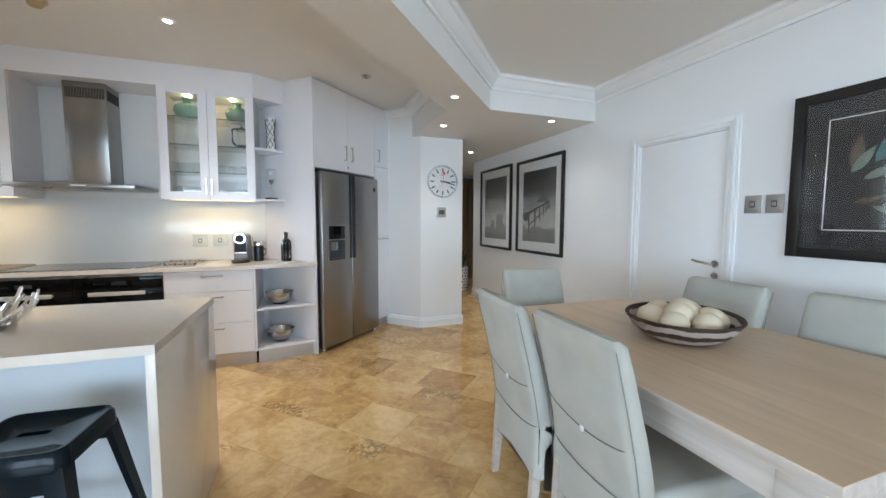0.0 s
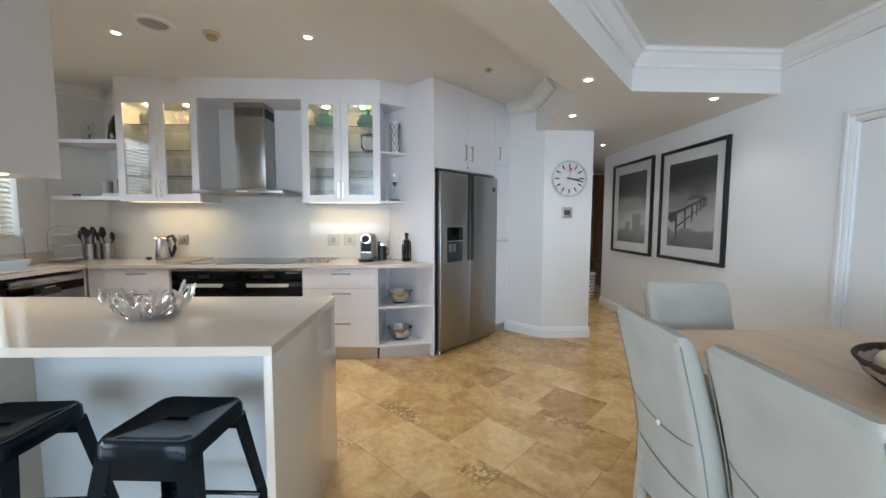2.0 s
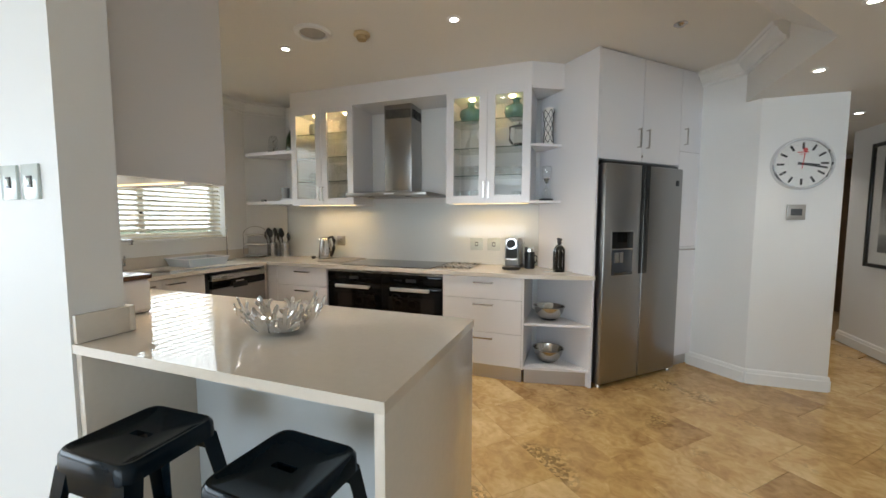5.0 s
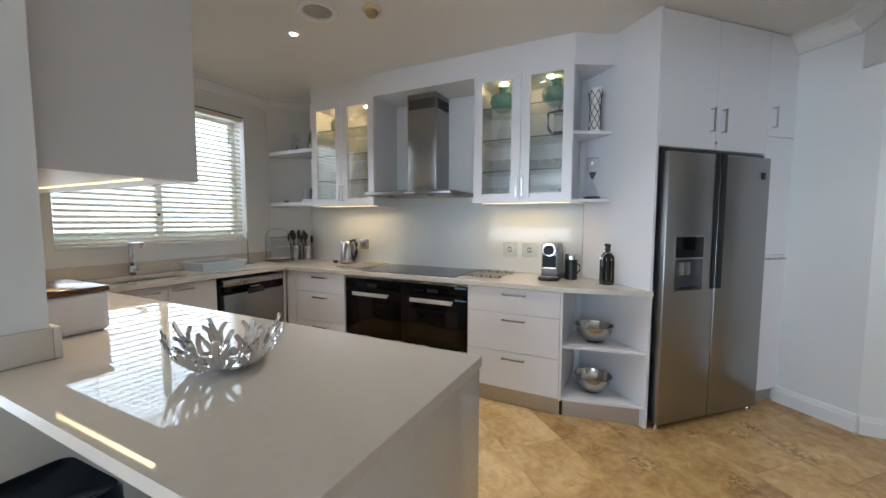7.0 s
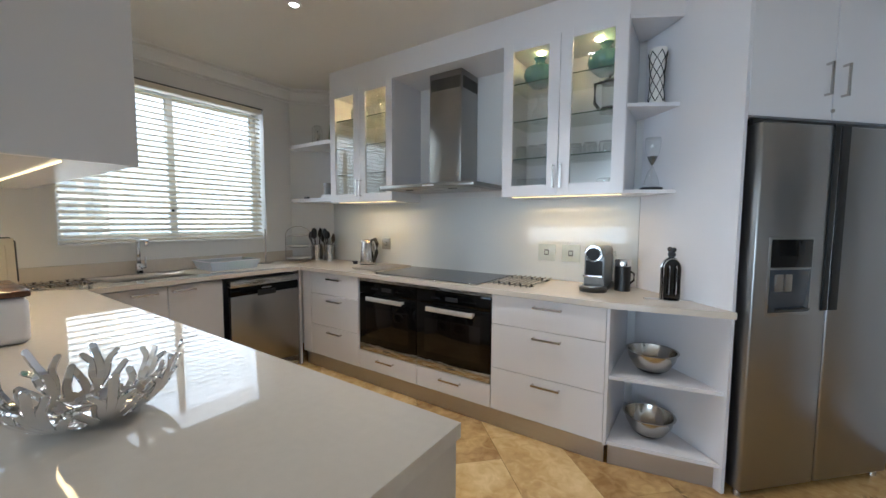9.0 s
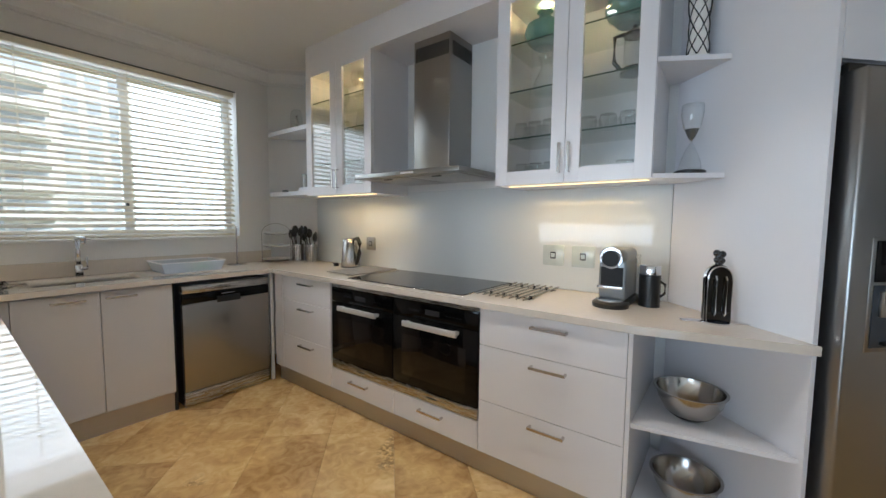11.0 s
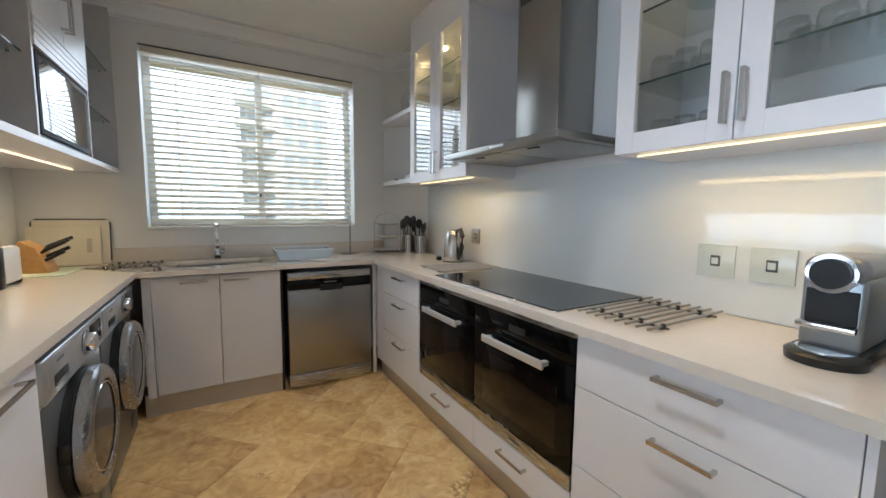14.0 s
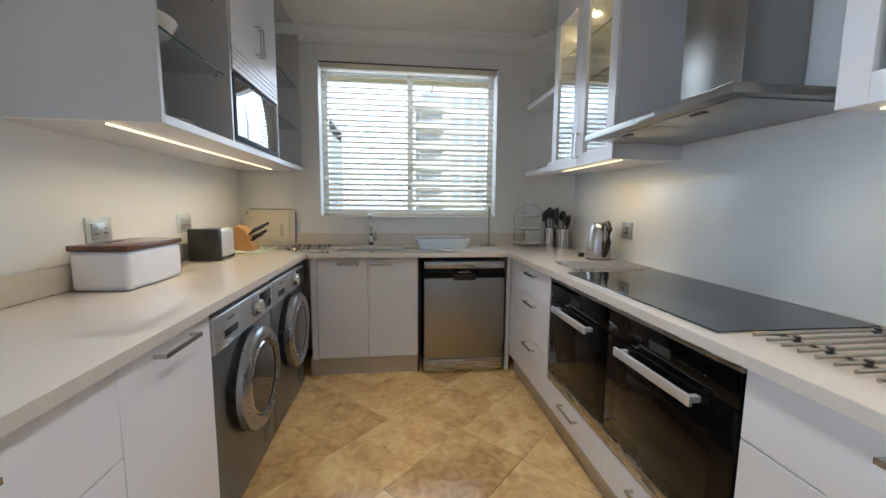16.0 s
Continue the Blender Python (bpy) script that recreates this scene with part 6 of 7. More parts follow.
for k in range(9):
    a = 2 * math.pi * k / 9 + rb.uniform(-0.08, 0.08)
    lean, h = rb.uniform(-0.12, 0.12), rb.uniform(0.9, 1.1)
    finger([(0.0, a), (0.3, a + lean), (0.6, a - lean * 0.5), (h, a + lean)], 0.0135, 0.0085)
    for s in (-1, 1):
        h1, h2 = rb.uniform(0.62, 0.8), rb.uniform(0.82, 1.0)
        finger([(0.12, a), (0.3, a + s * 0.17), (0.5, a + s * 0.20), (h1, a + s * 0.33)], 0.0105, 0.008)
        finger([(0.42, a), (0.6, a + s * 0.10), (0.8, a + s * 0.10), (h2, a + s * 0.20)], 0.0085, 0.007)
        finger([(0.05, a), (0.18, a + s * 0.26), (0.34, a + s * 0.40)], 0.010, 0.008)
bm = bmn(); T(bm, [dome(0.0, 2 * math.pi * k / 30) + Vector((0, 0, -0.001)) for k in range(30)], 0.0055, 6, close=True)
part("foot_ring", bm, CHROME, cb)
bm = bmn(); L(bm, [(0.0, 0.0035), (0.05, 0.003), (0.078, 0.008), (0.096, 0.020), (0.095, 0.022), (0.076, 0.011), (0.05, 0.006), (0.0, 0.0065)], (BX, BY, ZT), 40)
part("dish", bm, CHROME, cb, "polished dish in the middle")

# bread box
bb = thing("bread_box", -1.63, 2.51, 0.9, "pale lilac bread bin with a walnut lid", "bread bin")
bm = bmn(); B(bm, -1.81, 2.405, ZT, -1.445, 2.612, 1.055, 0.022, 4)
part("bin", bm, WHITE_PL, bb)
bm = bmn(); B(bm, -1.812, 2.402, 1.056, -1.443, 2.615, 1.078, 0.006, 2)
lid = part("lid", bm, WOOD_D, bb, "dark walnut lid with grooves")
bm = bmn(); B(bm, -1.66, 2.44, 1.0785, -1.58, 2.47, 1.0795)
part("maker_mark", bm, BLACK, lid)

# toaster
ts = thing("toaster", -2.37, 2.50, 0.9, "steel and black two-slot toaster", "toaster")
bm = bmn(); B(bm, -2.475, 2.425, ZT + 0.012, -2.275, 2.585, 1.085, 0.02, 3)
part("shell", bm, surface("brushed_toaster_steel", (0.70, 0.70, 0.71), 0.36, 0.2, vary=0.03, fine=200, stretch=(0.05, 0.05, 1)), ts)
for x0, x1 in ((-2.478, -2.46), (-2.285, -2.235)):
    bm = bmn(); B(bm, x0, 2.42 if x0 > -2.3 else 2.43, ZT, x1, 2.59 if x0 > -2.3 else 2.58, 1.09 if x0 > -2.3 else 1.08, 0.008, 2)
    e_ = part("end_cap", bm, BLACK, ts)
bm = bmn(); B(bm, -2.232, 2.49, 1.02, -2.222, 2.52, 1.032, 0.002)
part("lever", bm, BLACK, ts)
bm = bmn(); C(bm, (-2.236, 2.505, 0.945), (-2.224, 2.505, 0.945), 0.012, n=16)
part("dial", bm, BLACK, ts)
bm = bmn()
for y in (2.465, 2.52):
    B(bm, -2.45, y, 1.084, -2.30, y + 0.03, 1.0858)
part("slot", bm, MATT_BLACK, ts)

# cutting mat, knife block, boards
bm = bmn(); B(bm, -2.98, 2.41, ZT, -2.60, 2.70, ZT + 0.008, 0.003)
solid("chopping_mat", bm, surface("pale_green_plastic", (0.62, 0.66, 0.52), 0.5), "pale green plastic chopping mat", "chopping board")
kb = thing("knife_block", -2.76, 2.53, 0.91, "honey wood knife block with black-handled knives", "knife block")
bm = bmn(); kv = [bm.verts.new(v) for s in (2.48, 2.58) for v in ((-2.68, s, 0.9095), (-2.86, s, 0.9095), (-2.81, s, 1.045), (-2.74, s, 1.085), (-2.68, s, 0.985))]
bm.faces.new(kv[:5][::-1]); bm.faces.new(kv[5:])
for i in range(5):
    bm.faces.new((kv[i], kv[(i + 1) % 5], kv[5 + (i + 1) % 5], kv[5 + i]))
bm.faces.ensure_lookup_table()
part("block", moved(bm, Matrix.Translation((-2.77, 2.53, 0)) @ pose(0, 0, 0, 0, 0, -100) @ Matrix.Translation((2.77, -2.53, 0))), WOOD_Y, kb)
for dx, z, ln in ((-0.03, 1.04, 0.13), (0.0, 1.03, 0.12), (0.03, 1.02, 0.11), (0.0, 0.985, 0.12), (0.03, 0.965, 0.10)):
    bm = bmn(); T(bm, [(-2.77 + dx, 2.565, z - 0.01), (-2.77 + dx, 2.59, z + 0.012), (-2.77 + dx, 2.59 + ln * 0.8, z + 0.06)], [0.004, 0.009, 0.010], 8)
    part("knife_handle", bm, BLACK, kb)
bd = thing("cutting_boards", WIN_X + 0.05, 2.62, 0.9, "white and clear cutting boards leaning on the wall", "chopping board")
for k, (y0, y1, h) in enumerate(((2.43, 2.80, 0.29), (2.41, 2.76, 0.25))):
    bm = bmn(); B(bm, -0.006, y0, 0, 0.006, y1, h, 0.005)
    lean = Matrix.Translation((WIN_X + 0.052 + 0.024 * k + 0.0, 0, ZT + 0.003)) @ pose(0, 0, 0, 0, -6, 0)
    b_ = part("board", moved(bm, lean), surface("cream_board_plastic", (0.70, 0.64, 0.52), 0.4, vary=0.04), bd)
    if k == 0:
        bm = bmn(); T(bm, [(0, y0 - 0.003, 0.02), (0, y0 - 0.003, h - 0.02), (0, y0 + 0.018, h + 0.003), (0, y1 - 0.018, h + 0.003), (0, y1 + 0.003, h - 0.02), (0, y1 + 0.003, 0.02)], 0.005, 6)
        part("rim", moved(bm, lean), DARK_GREY, b_, "dark grey rubber rim")
    else:
        bm = bmn(); B(bm, 0.004, y1 - 0.07, 0.08, 0.0075, y1 - 0.045, 0.17, 0.001)
        part("grip_slot", moved(bm, lean), surface("board_slot", (0.50, 0.45, 0.37), 0.5), b_)


def bar_trivet(x0, x1, y0, y1, along="x", n=9, label="steel rod trivet with black rubber joints", mat=surface("polished_rod_steel", (0.40, 0.38, 0.35), 0.07, 1.0, vary=0.04)):
    th = thing("rod_trivet", (x0 + x1) / 2, (y0 + y1) / 2, 0.9, label, "trivet", "rod trivets")
    zt = ZT + 0.012
    for k in range(n):
        bm = bmn()
        u = (k + 0.5) / n
        a, b = ((x0 + (x1 - x0) * u, y0, zt), (x0 + (x1 - x0) * u, y1, zt)) if along == "y" else ((x0, y0 + (y1 - y0) * u, zt), (x1, y0 + (y1 - y0) * u, zt))
        T(bm, [a, b], 0.005, 10)
        rod = part("rod", bm, mat, th)
        if n < 12:
            v = 0.18 if k % 2 else 0.82
            p = (a[0] + (b[0] - a[0]) * v, a[1] + (b[1] - a[1]) * v, ZT + 0.003)
            bm = bmn(); C(bm, p, (p[0], p[1], zt + 0.0075), 0.0085, n=10)
            part("joint", bm, BLACK, rod)
    for u in (0.18, 0.82):
        bm = bmn()
        if along == "y":
            T(bm, [(x0, y0 + (y1 - y0) * u, zt - 0.006), (x1, y0 + (y1 - y0) * u, zt - 0.006)], 0.004, 6)
        else:
            T(bm, [(x0 + (x1 - x0) * u, y0, zt - 0.006), (x0 + (x1 - x0) * u, y1, zt - 0.006)], 0.004, 6)
        r_ = part("cross_rod", bm, mat, th)
        for e in (0.1, 0.9):
            p = (x0 + (x1 - x0) * e, y0 + (y1 - y0) * u, ZT) if along == "y" else (x0 + (x1 - x0) * u, y0 + (y1 - y0) * e, ZT)
            bm = bmn(); C(bm, p, (p[0], p[1], ZT + 0.009), 0.011, n=12)
            part("rubber_foot", bm, BLACK, r_)
    return th


bar_trivet(-0.765, -0.465, 4.55, 5.01, "y", 8)
bar_trivet(-2.05, -1.75, 4.56, 5.0, "x", 17, mat=surface("dull_taupe_metal", (0.26, 0.235, 0.205), 0.5, 0.4, vary=0.05))
bar_trivet(-3.06, -2.74, 2.80, 3.10, "x", 8)

# kettle
kt = thing("kettle", -2.22, 4.93, 0.9, "polished steel kettle with a black handle", "kettle")
bm = bmn(); L(bm, [(0.0, 0.0), (0.075, 0.0), (0.076, 0.02), (0.07, 0.1), (0.058, 0.19), (0.05, 0.215), (0.03, 0.228), (0.0, 0.232)], (-2.22, 4.93, ZT + 0.008), 32)
part("body", bm, SATIN, kt)
bm = bmn(); T(bm, [(-2.175, 4.93, 1.13), (-2.13, 4.93, 1.14), (-2.105, 4.93, 1.10), (-2.11, 4.93, 1.02), (-2.135, 4.93, 0.95), (-2.15, 4.93, 0.925)], [0.012, 0.016, 0.018, 0.018, 0.016, 0.012], 10)
part("handle", bm, BLACK, kt, "black plastic handle")
bm = bmn(); L(bm, [(0.0, 0.0), (0.082, 0.0), (0.08, 0.008), (0.0, 0.008)], (-2.22, 4.93, ZT), 28)
part("base", bm, BLACK, kt)
bm = bmn(); C(bm, (-2.27, 4.93, 1.09), (-2.305, 4.93, 1.12), 0.022, 0.012, 14)
part("spout", bm, CHROME, kt)
bm = bmn(); B(bm, -2.345, 4.85, ZT, -2.315, 4.885, ZT + 0.03, 0.004); C(bm, (-2.345, 4.867, ZT + 0.022), (-2.37, 4.867, ZT + 0.026), 0.004, n=8)
solid("plug", bm, BLACK, "loose black electric plug on the worktop", "plug")

# utensil pots
rt = random.Random(5)
for x, y in ((-2.93, 4.895), (-2.795, 4.945)):
    up = thing("utensil_pot", x, y, 0.9, "perforated steel pot of black cooking utensils", "utensil pot", "utensil pots")
    bm = bmn(); L(bm, [(0.0, 0.0), (0.054, 0.0), (0.055, 0.16), (0.052, 0.16), (0.051, 0.006), (0.0, 0.006)], (x, y, ZT), 28)
    p_ = part("pot", bm, SATIN, up)
    bm = bmn()
    for k in range(8):
        for j in range(16):
            a = 2 * math.pi * j / 16
            q = Vector((x + 0.0553 * math.cos(a), y + 0.0553 * math.sin(a), ZT + 0.02 + k * 0.016))
            o = Vector((math.cos(a), math.sin(a), 0)) * 0.0006
            C(bm, q - o, q + o, 0.0045, n=6)
    tagged(part("holes", bm, MATT_BLACK, p_), kind="stuff")
    for k in range(5):
        a = 1.26 * k + rt.uniform(-0.3, 0.3)
        b_ = Vector((x + 0.02 * math.cos(a), y + 0.02 * math.sin(a), ZT + 0.02))
        t_ = Vector((x + 0.06 * math.cos(a), y + 0.05 * math.sin(a) - 0.015, ZT + rt.uniform(0.19, 0.27)))
        bm = bmn(); T(bm, [b_, t_], 0.005, 6)
        h_ = Matrix.Translation(t_ + (t_ - b_).normalized() * 0.025) @ pose(0, 0, 0, 0, 0, math.degrees(a)) @ Matrix.Diagonal((0.4, 1, 1.5, 1))
        bmesh.ops.create_uvsphere(bm, u_segments=12, v_segments=8, radius=0.029, matrix=h_)
        part("utensil", bm, BLACK, up)

# tiered stand
sx_, sy_ = -3.0, 4.72
ts2 = thing("tiered_stand", sx_, sy_, 0.9, "three-tier wire stand with white plates", "cake stand")
dr = Vector((0.6, 0.8, 0)).normalized()
c0 = Vector((sx_, sy_, ZT))
arch = [c0 - dr * 0.12 + Vector((0, 0, 0.0))] + [c0 + dr * (-0.12 * math.cos(a)) + Vector((0, 0, 0.26 + 0.09 * math.sin(a))) for a in [math.pi * k / 12 for k in range(13)]] + [c0 + dr * 0.12]
bm = bmn(); T(bm, arch, 0.003, 6)
part("wire_arch", bm, SATIN, ts2)
for z, r in ((0.02, 0.125), (0.14, 0.112), (0.25, 0.105)):
    bm = bmn(); L(bm, [(0.0, 0.0), (r * 0.75, 0.0), (r, 0.012), (r - 0.004, 0.015), (r * 0.73, 0.005), (0.0, 0.005)], (sx_, sy_, ZT + z), 32)
    part("plate", bm, CERAMIC, ts2)
bm = bmn(); T(bm, [c0 + Vector((0.1 * math.cos(a), 0.1 * math.sin(a), 0.012)) for a in [2 * math.pi * k / 24 for k in range(24)]], 0.008, 6, close=True)
part("foot", bm, SATIN, ts2)
# paper towel holder
ph = thing("paper_towel_holder", -3.05, 4.395, 0.9, "steel paper towel post on a round base", "towel holder")
bm = bmn(); L(bm, [(0.0, 0.0), (0.075, 0.0), (0.075, 0.008), (0.0, 0.012)], (-3.05, 4.395, ZT), 32)
part("base", bm, SATIN, ph)
bm = bmn(); C(bm, (-3.05, 4.395, ZT + 0.01), (-3.05, 4.395, 1.215), 0.007, n=12); C(bm, (-3.05, 4.395, 1.21), (-3.05, 4.395, 1.225), 0.009, n=12)
part("post", bm, SATIN, ph)
# plastic tub
pb = thing("plastic_tub", -2.94, 3.98, 0.9, "clear plastic tub with a green cloth inside", "container")
bm = bmn()
r1 = [(-3.06, 3.80), (-2.80, 3.80), (-2.80, 4.16), (-3.06, 4.16)]; r2 = [(-3.08, 3.775), (-2.78, 3.775), (-2.78, 4.185), (-3.08, 4.185)]
lo = [bm.verts.new((x, y, ZT + 0.002)) for x, y in r1]; hi = [bm.verts.new((x, y, ZT + 0.075)) for x, y in r2]
for i in range(4):
    bm.faces.new((lo[i], lo[(i + 1) % 4], hi[(i + 1) % 4], hi[i]))
bm.faces.new(lo)
bmesh.ops.solidify(bm, geom=bm.faces[:], thickness=0.002)
part("tub", bm, PLASTIC, pb)
bm = bmn(); T(bm, [(x, y, ZT + 0.076) for x, y in r2], 0.005, 6, close=True)
part("rim", bm, WHITE_PL, pb)
bm = bmn(); B(bm, -2.98, 4.0, ZT + 0.005, -2.86, 4.13, ZT + 0.03, 0.01, 3)
solid("sponge", bm, surface("green_sponge", (0.10, 0.55, 0.22), 0.8, vary=0.2, bump=0.3), "green cloth lying in the tub", "cloth")

# coffee machine and milk frother
cm = thing("coffee_machine", -0.13, 4.80, 0.9, "silver and black capsule coffee machine", "coffee machine")
cx = -0.135
bm = bmn(); B(bm, cx - 0.06, 4.745, ZT + 0.03, cx + 0.06, 5.0, 1.115, 0.012, 3)
part("body", bm, SILVER, cm)
bm = bmn(); B(bm, cx - 0.062, 4.735, 1.10, cx + 0.062, 4.99, 1.165, 0.028, 4)
part("head", bm, SILVER, cm)
bm = bmn(); C(bm, (cx, 4.745, 1.125), (cx, 4.715, 1.125), 0.048, n=32)
k_ = part("front_ring", bm, CHROME, cm)
bm = bmn(); C(bm, (cx, 4.716, 1.125), (cx, 4.70, 1.125), 0.037, n=32)
part("lever_knob", bm, MATT_BLACK, k_)
bm = bmn(); B(bm, cx - 0.048, 4.737, 1.0, cx + 0.048, 4.747, 1.082, 0.002)
part("front_grille", bm, MATT_BLACK, cm)
bm = bmn(); B(bm, cx - 0.055, 4.70, 0.985, cx + 0.055, 4.75, 1.0, 0.003)
part("cup_shelf", bm, CHROME, cm)
bm = bmn(); L(bm, [(0.0, 0.0), (0.078, 0.0), (0.08, 0.02), (0.07, 0.028), (0.0, 0.028)], (cx, 4.735, ZT), 32); B(bm, cx - 0.07, 4.74, ZT, cx + 0.07, 5.0, ZT + 0.03, 0.004)
part("base", bm, BLACK, cm)
bm = bmn(); C(bm, (cx, 4.735, ZT + 0.028), (cx, 4.735, ZT + 0.033), 0.058, n=28)
part("drip_grid", bm, CHROME, cm)
bm = bmn(); C(bm, (cx + 0.045, 4.97, ZT + 0.03), (cx + 0.045, 4.97, 1.13), 0.035, n=20)
part("water_tank", bm, CLEAR, cm)
fo = thing("milk_frother", 0.005, 4.86, 0.9, "ribbed black milk frother with a steel rim", "milk frother")
prof = [(0.0, 0.0), (0.045, 0.0)]
for k in range(11):
    prof += [(0.0465, 0.008 + k * 0.0125), (0.0445, 0.0145 + k * 0.0125)]
prof += [(0.046, 0.148), (0.0, 0.15)]
bm = bmn(); L(bm, prof, (0.005, 4.86, ZT), 32)
part("jug", bm, BLACK, fo)
bm = bmn(); L(bm, [(0.044, 0.0), (0.045, 0.035), (0.042, 0.042), (0.0, 0.044)], (0.005, 4.86, ZT + 0.15), 32)
part("lid", bm, CHROME, fo)
bm = bmn(); T(bm, [(0.05, 4.85, 1.02), (0.07, 4.84, 1.01), (0.07, 4.84, 0.97), (0.05, 4.85, 0.95)], 0.006, 8)
part("handle", bm, BLACK, fo)

# folding steel trivet stand
DARK_STEEL_P = surface("polished_dark_steel", (0.075, 0.073, 0.075), 0.07, 1.0, vary=0.03)
fs = thing("folding_trivet_stand", 0.26, 4.70, 0.9, "polished steel folding trivets standing upright", "trivet stand")
STAND = pose(0.265, 4.70, ZT + 0.006, 0, 0, 22)
for y, h, w in ((-0.020, 0.215, 0.040), (0.004, 0.222, 0.041), (0.024, 0.215, 0.040)):
    # an upright plate with an arched top
    bm = bmn()
    rim_ = [(-w, 0.0)] + [(-w * math.cos(a_), h - 0.05 + 0.05 * math.sin(a_)) for a_ in [math.pi * j / 14 for j in range(15)]] + [(w, 0.0)]
    fr_, bk_ = [bm.verts.new((x, y, z)) for x, z in rim_], [bm.verts.new((x, y + 0.005, z)) for x, z in rim_]
    bm.faces.new(fr_); bm.faces.new(bk_[::-1])
    for i in range(len(rim_)):
        j = (i + 1) % len(rim_)
        bm.faces.new((fr_[i], bk_[i], bk_[j], fr_[j]))
    pl = part("leaf_plate", moved(bm, STAND), DARK_STEEL_P, fs)
    bm = bmn(); T(bm, [(x * 1.01, y + 0.0025, z * 1.005) for x, z in rim_], 0.0032, 6)
    part("rim", moved(bm, STAND), SATIN, pl)
for x in (-0.017, 0.017):
    bm = bmn(); T(bm, [(x, -0.024, 0.025), (x, -0.034, 0.035), (x, -0.034, 0.165), (x, -0.024, 0.178)], 0.0032, 8)
    part("rail", moved(bm, STAND), CHROME, fs)
for x, z in ((-0.009, 0.278), (0.010, 0.274), (0.0, 0.264), (-0.006, 0.252), (0.008, 0.249), (0.0, 0.236)):
    bm = bmn(); bmesh.ops.create_uvsphere(bm, u_segments=14, v_segments=8, radius=0.0135, matrix=STAND @ Matrix.Translation((x, 0.004, z - 0.012)) @ Matrix.Diagonal((1, 0.5, 1, 1)))
    part("top_knob", bm, DARK_STEEL_P, fs)
bm = bmn(); C(bm, (0.265, 4.685, ZT), (0.265, 4.685, ZT + 0.006), 0.045, n=28)
part("base", bm, CHROME, fs)
for x0, x1 in ((-0.125, -0.03), (0.03, 0.125)):
    bm = bmn(); B(bm, x0, -0.02, -0.006, x1, 0.018, -0.001, 0.002)
    part("foot", moved(bm, STAND), CHROME, fs)

# mixing bowls on the open shelves
for z in (0.1405, 0.5005):
    mb = thing("mixing_bowl", 0.195, 4.685, z, "round stainless steel mixing bowl on the open shelf", "bowl", "steel mixing bowls")
    bm = bmn(); L(bm, [(0.0, 0.0), (0.05, 0.0), (0.086, 0.025), (0.113, 0.07), (0.122, 0.11), (0.131, 0.113), (0.131, 0.116), (0.120, 0.115), (0.110, 0.072), (0.083, 0.029), (0.048, 0.005), (0.0, 0.005)], (0.195, 4.685, z), 44)
    part("bowl", bm, BOWL, mb)
    bm = bmn(); L(bm, [(0.0, 0.0004), (0.053, 0.0), (0.076, 0.016), (0.077, 0.018), (0.049, 0.0005)], (0.195, 4.685, z - 0.0002), 32)
    part("rubber_base", bm, BLACK, mb)

# ---- splashback sockets ----
for x in (-0.527, -0.356, -0.19):
    plate(pose(x, HOB_Y - 0.022, 1.095, 0, 0, 180), 0.125, 0.118, "pale glass isolator switch on the splashback", GLASS_SW)
plate(pose(-2.085, HOB_Y - 0.022, 1.095, 0, 0, 180), 0.10, 0.105, "dark socket plate behind the kettle", GREY_SW)
for x in (-1.665, -2.325):
    sk_ = thing("wall_socket", x, LEFT_Y, 1.12, "glass double socket plate with grey outlets", "socket")
    f = pose(x, LEFT_Y, 1.12, 0, 0, 0)
    bm = bmn(); B(bm, -0.07, 0, -0.055, 0.07, 0.009, 0.055, 0.002)
    pl = part("plate", moved(bm, f), GLASS_SW, sk_)
    bm = bmn(); B(bm, -0.05, 0.0085, -0.04, 0.045, 0.0125, 0.03, 0.001)
    o_ = part("outlet", moved(bm, f), GREY_SW, pl)
    bm = bmn()
    for px, pz in ((-0.03, 0.01), (-0.035, -0.012), (-0.022, -0.012), (0.02, 0.01), (0.013, -0.012), (0.027, -0.012)):
        C(bm, tuple(f @ Vector((px, 0.0125, pz))), tuple(f @ Vector((px, 0.0132, pz))), 0.004, n=8)
    part("pin_holes", bm, MATT_BLACK, o_)

# ---- contents of the glazed cabinets and shelves ----
def glass_cup(x, y, z, r=0.036, h=0.09, group="tumblers", label="clear glass tumbler upside down on the glass shelf", taper=0.9):
    th = thing("tumbler", x, y, z, label, "glass", group)
    bm = bmn(); L(bm, [(r, 0.0), (r * 0.99, h * 0.4), (r * taper, h), (0.0, h + 0.002)], (x, y, z), 20)
    part("cup", bm, CLEAR, th)
    return th


for z, ys in ((1.722, (4.80, 4.90)), (1.506, (4.80, 4.90))):
    for y in ys:
        for x in (-0.64, -0.56, -0.48) if z > 1.6 else (-0.63, -0.55, -0.47):
            glass_cup(x, y, z)
for y in (4.80, 4.90):
    for x in (-0.285, -0.195, -0.105, -0.03):
        th = thing("tumbler", x, y, 1.722, "faceted clear glass tumbler on the glass shelf", "glass", "tumblers")
        bm = bmn(); L(bm, [(0.036, 0.0), (0.041, 0.05), (0.036, 0.072), (0.0, 0.074)], (x, y, 1.722), 10)
        part("cup", bm, CLEAR, th)
for x in (-0.12, -0.05):
    glass_cup(x, 4.84, 1.506, 0.045, 0.075)
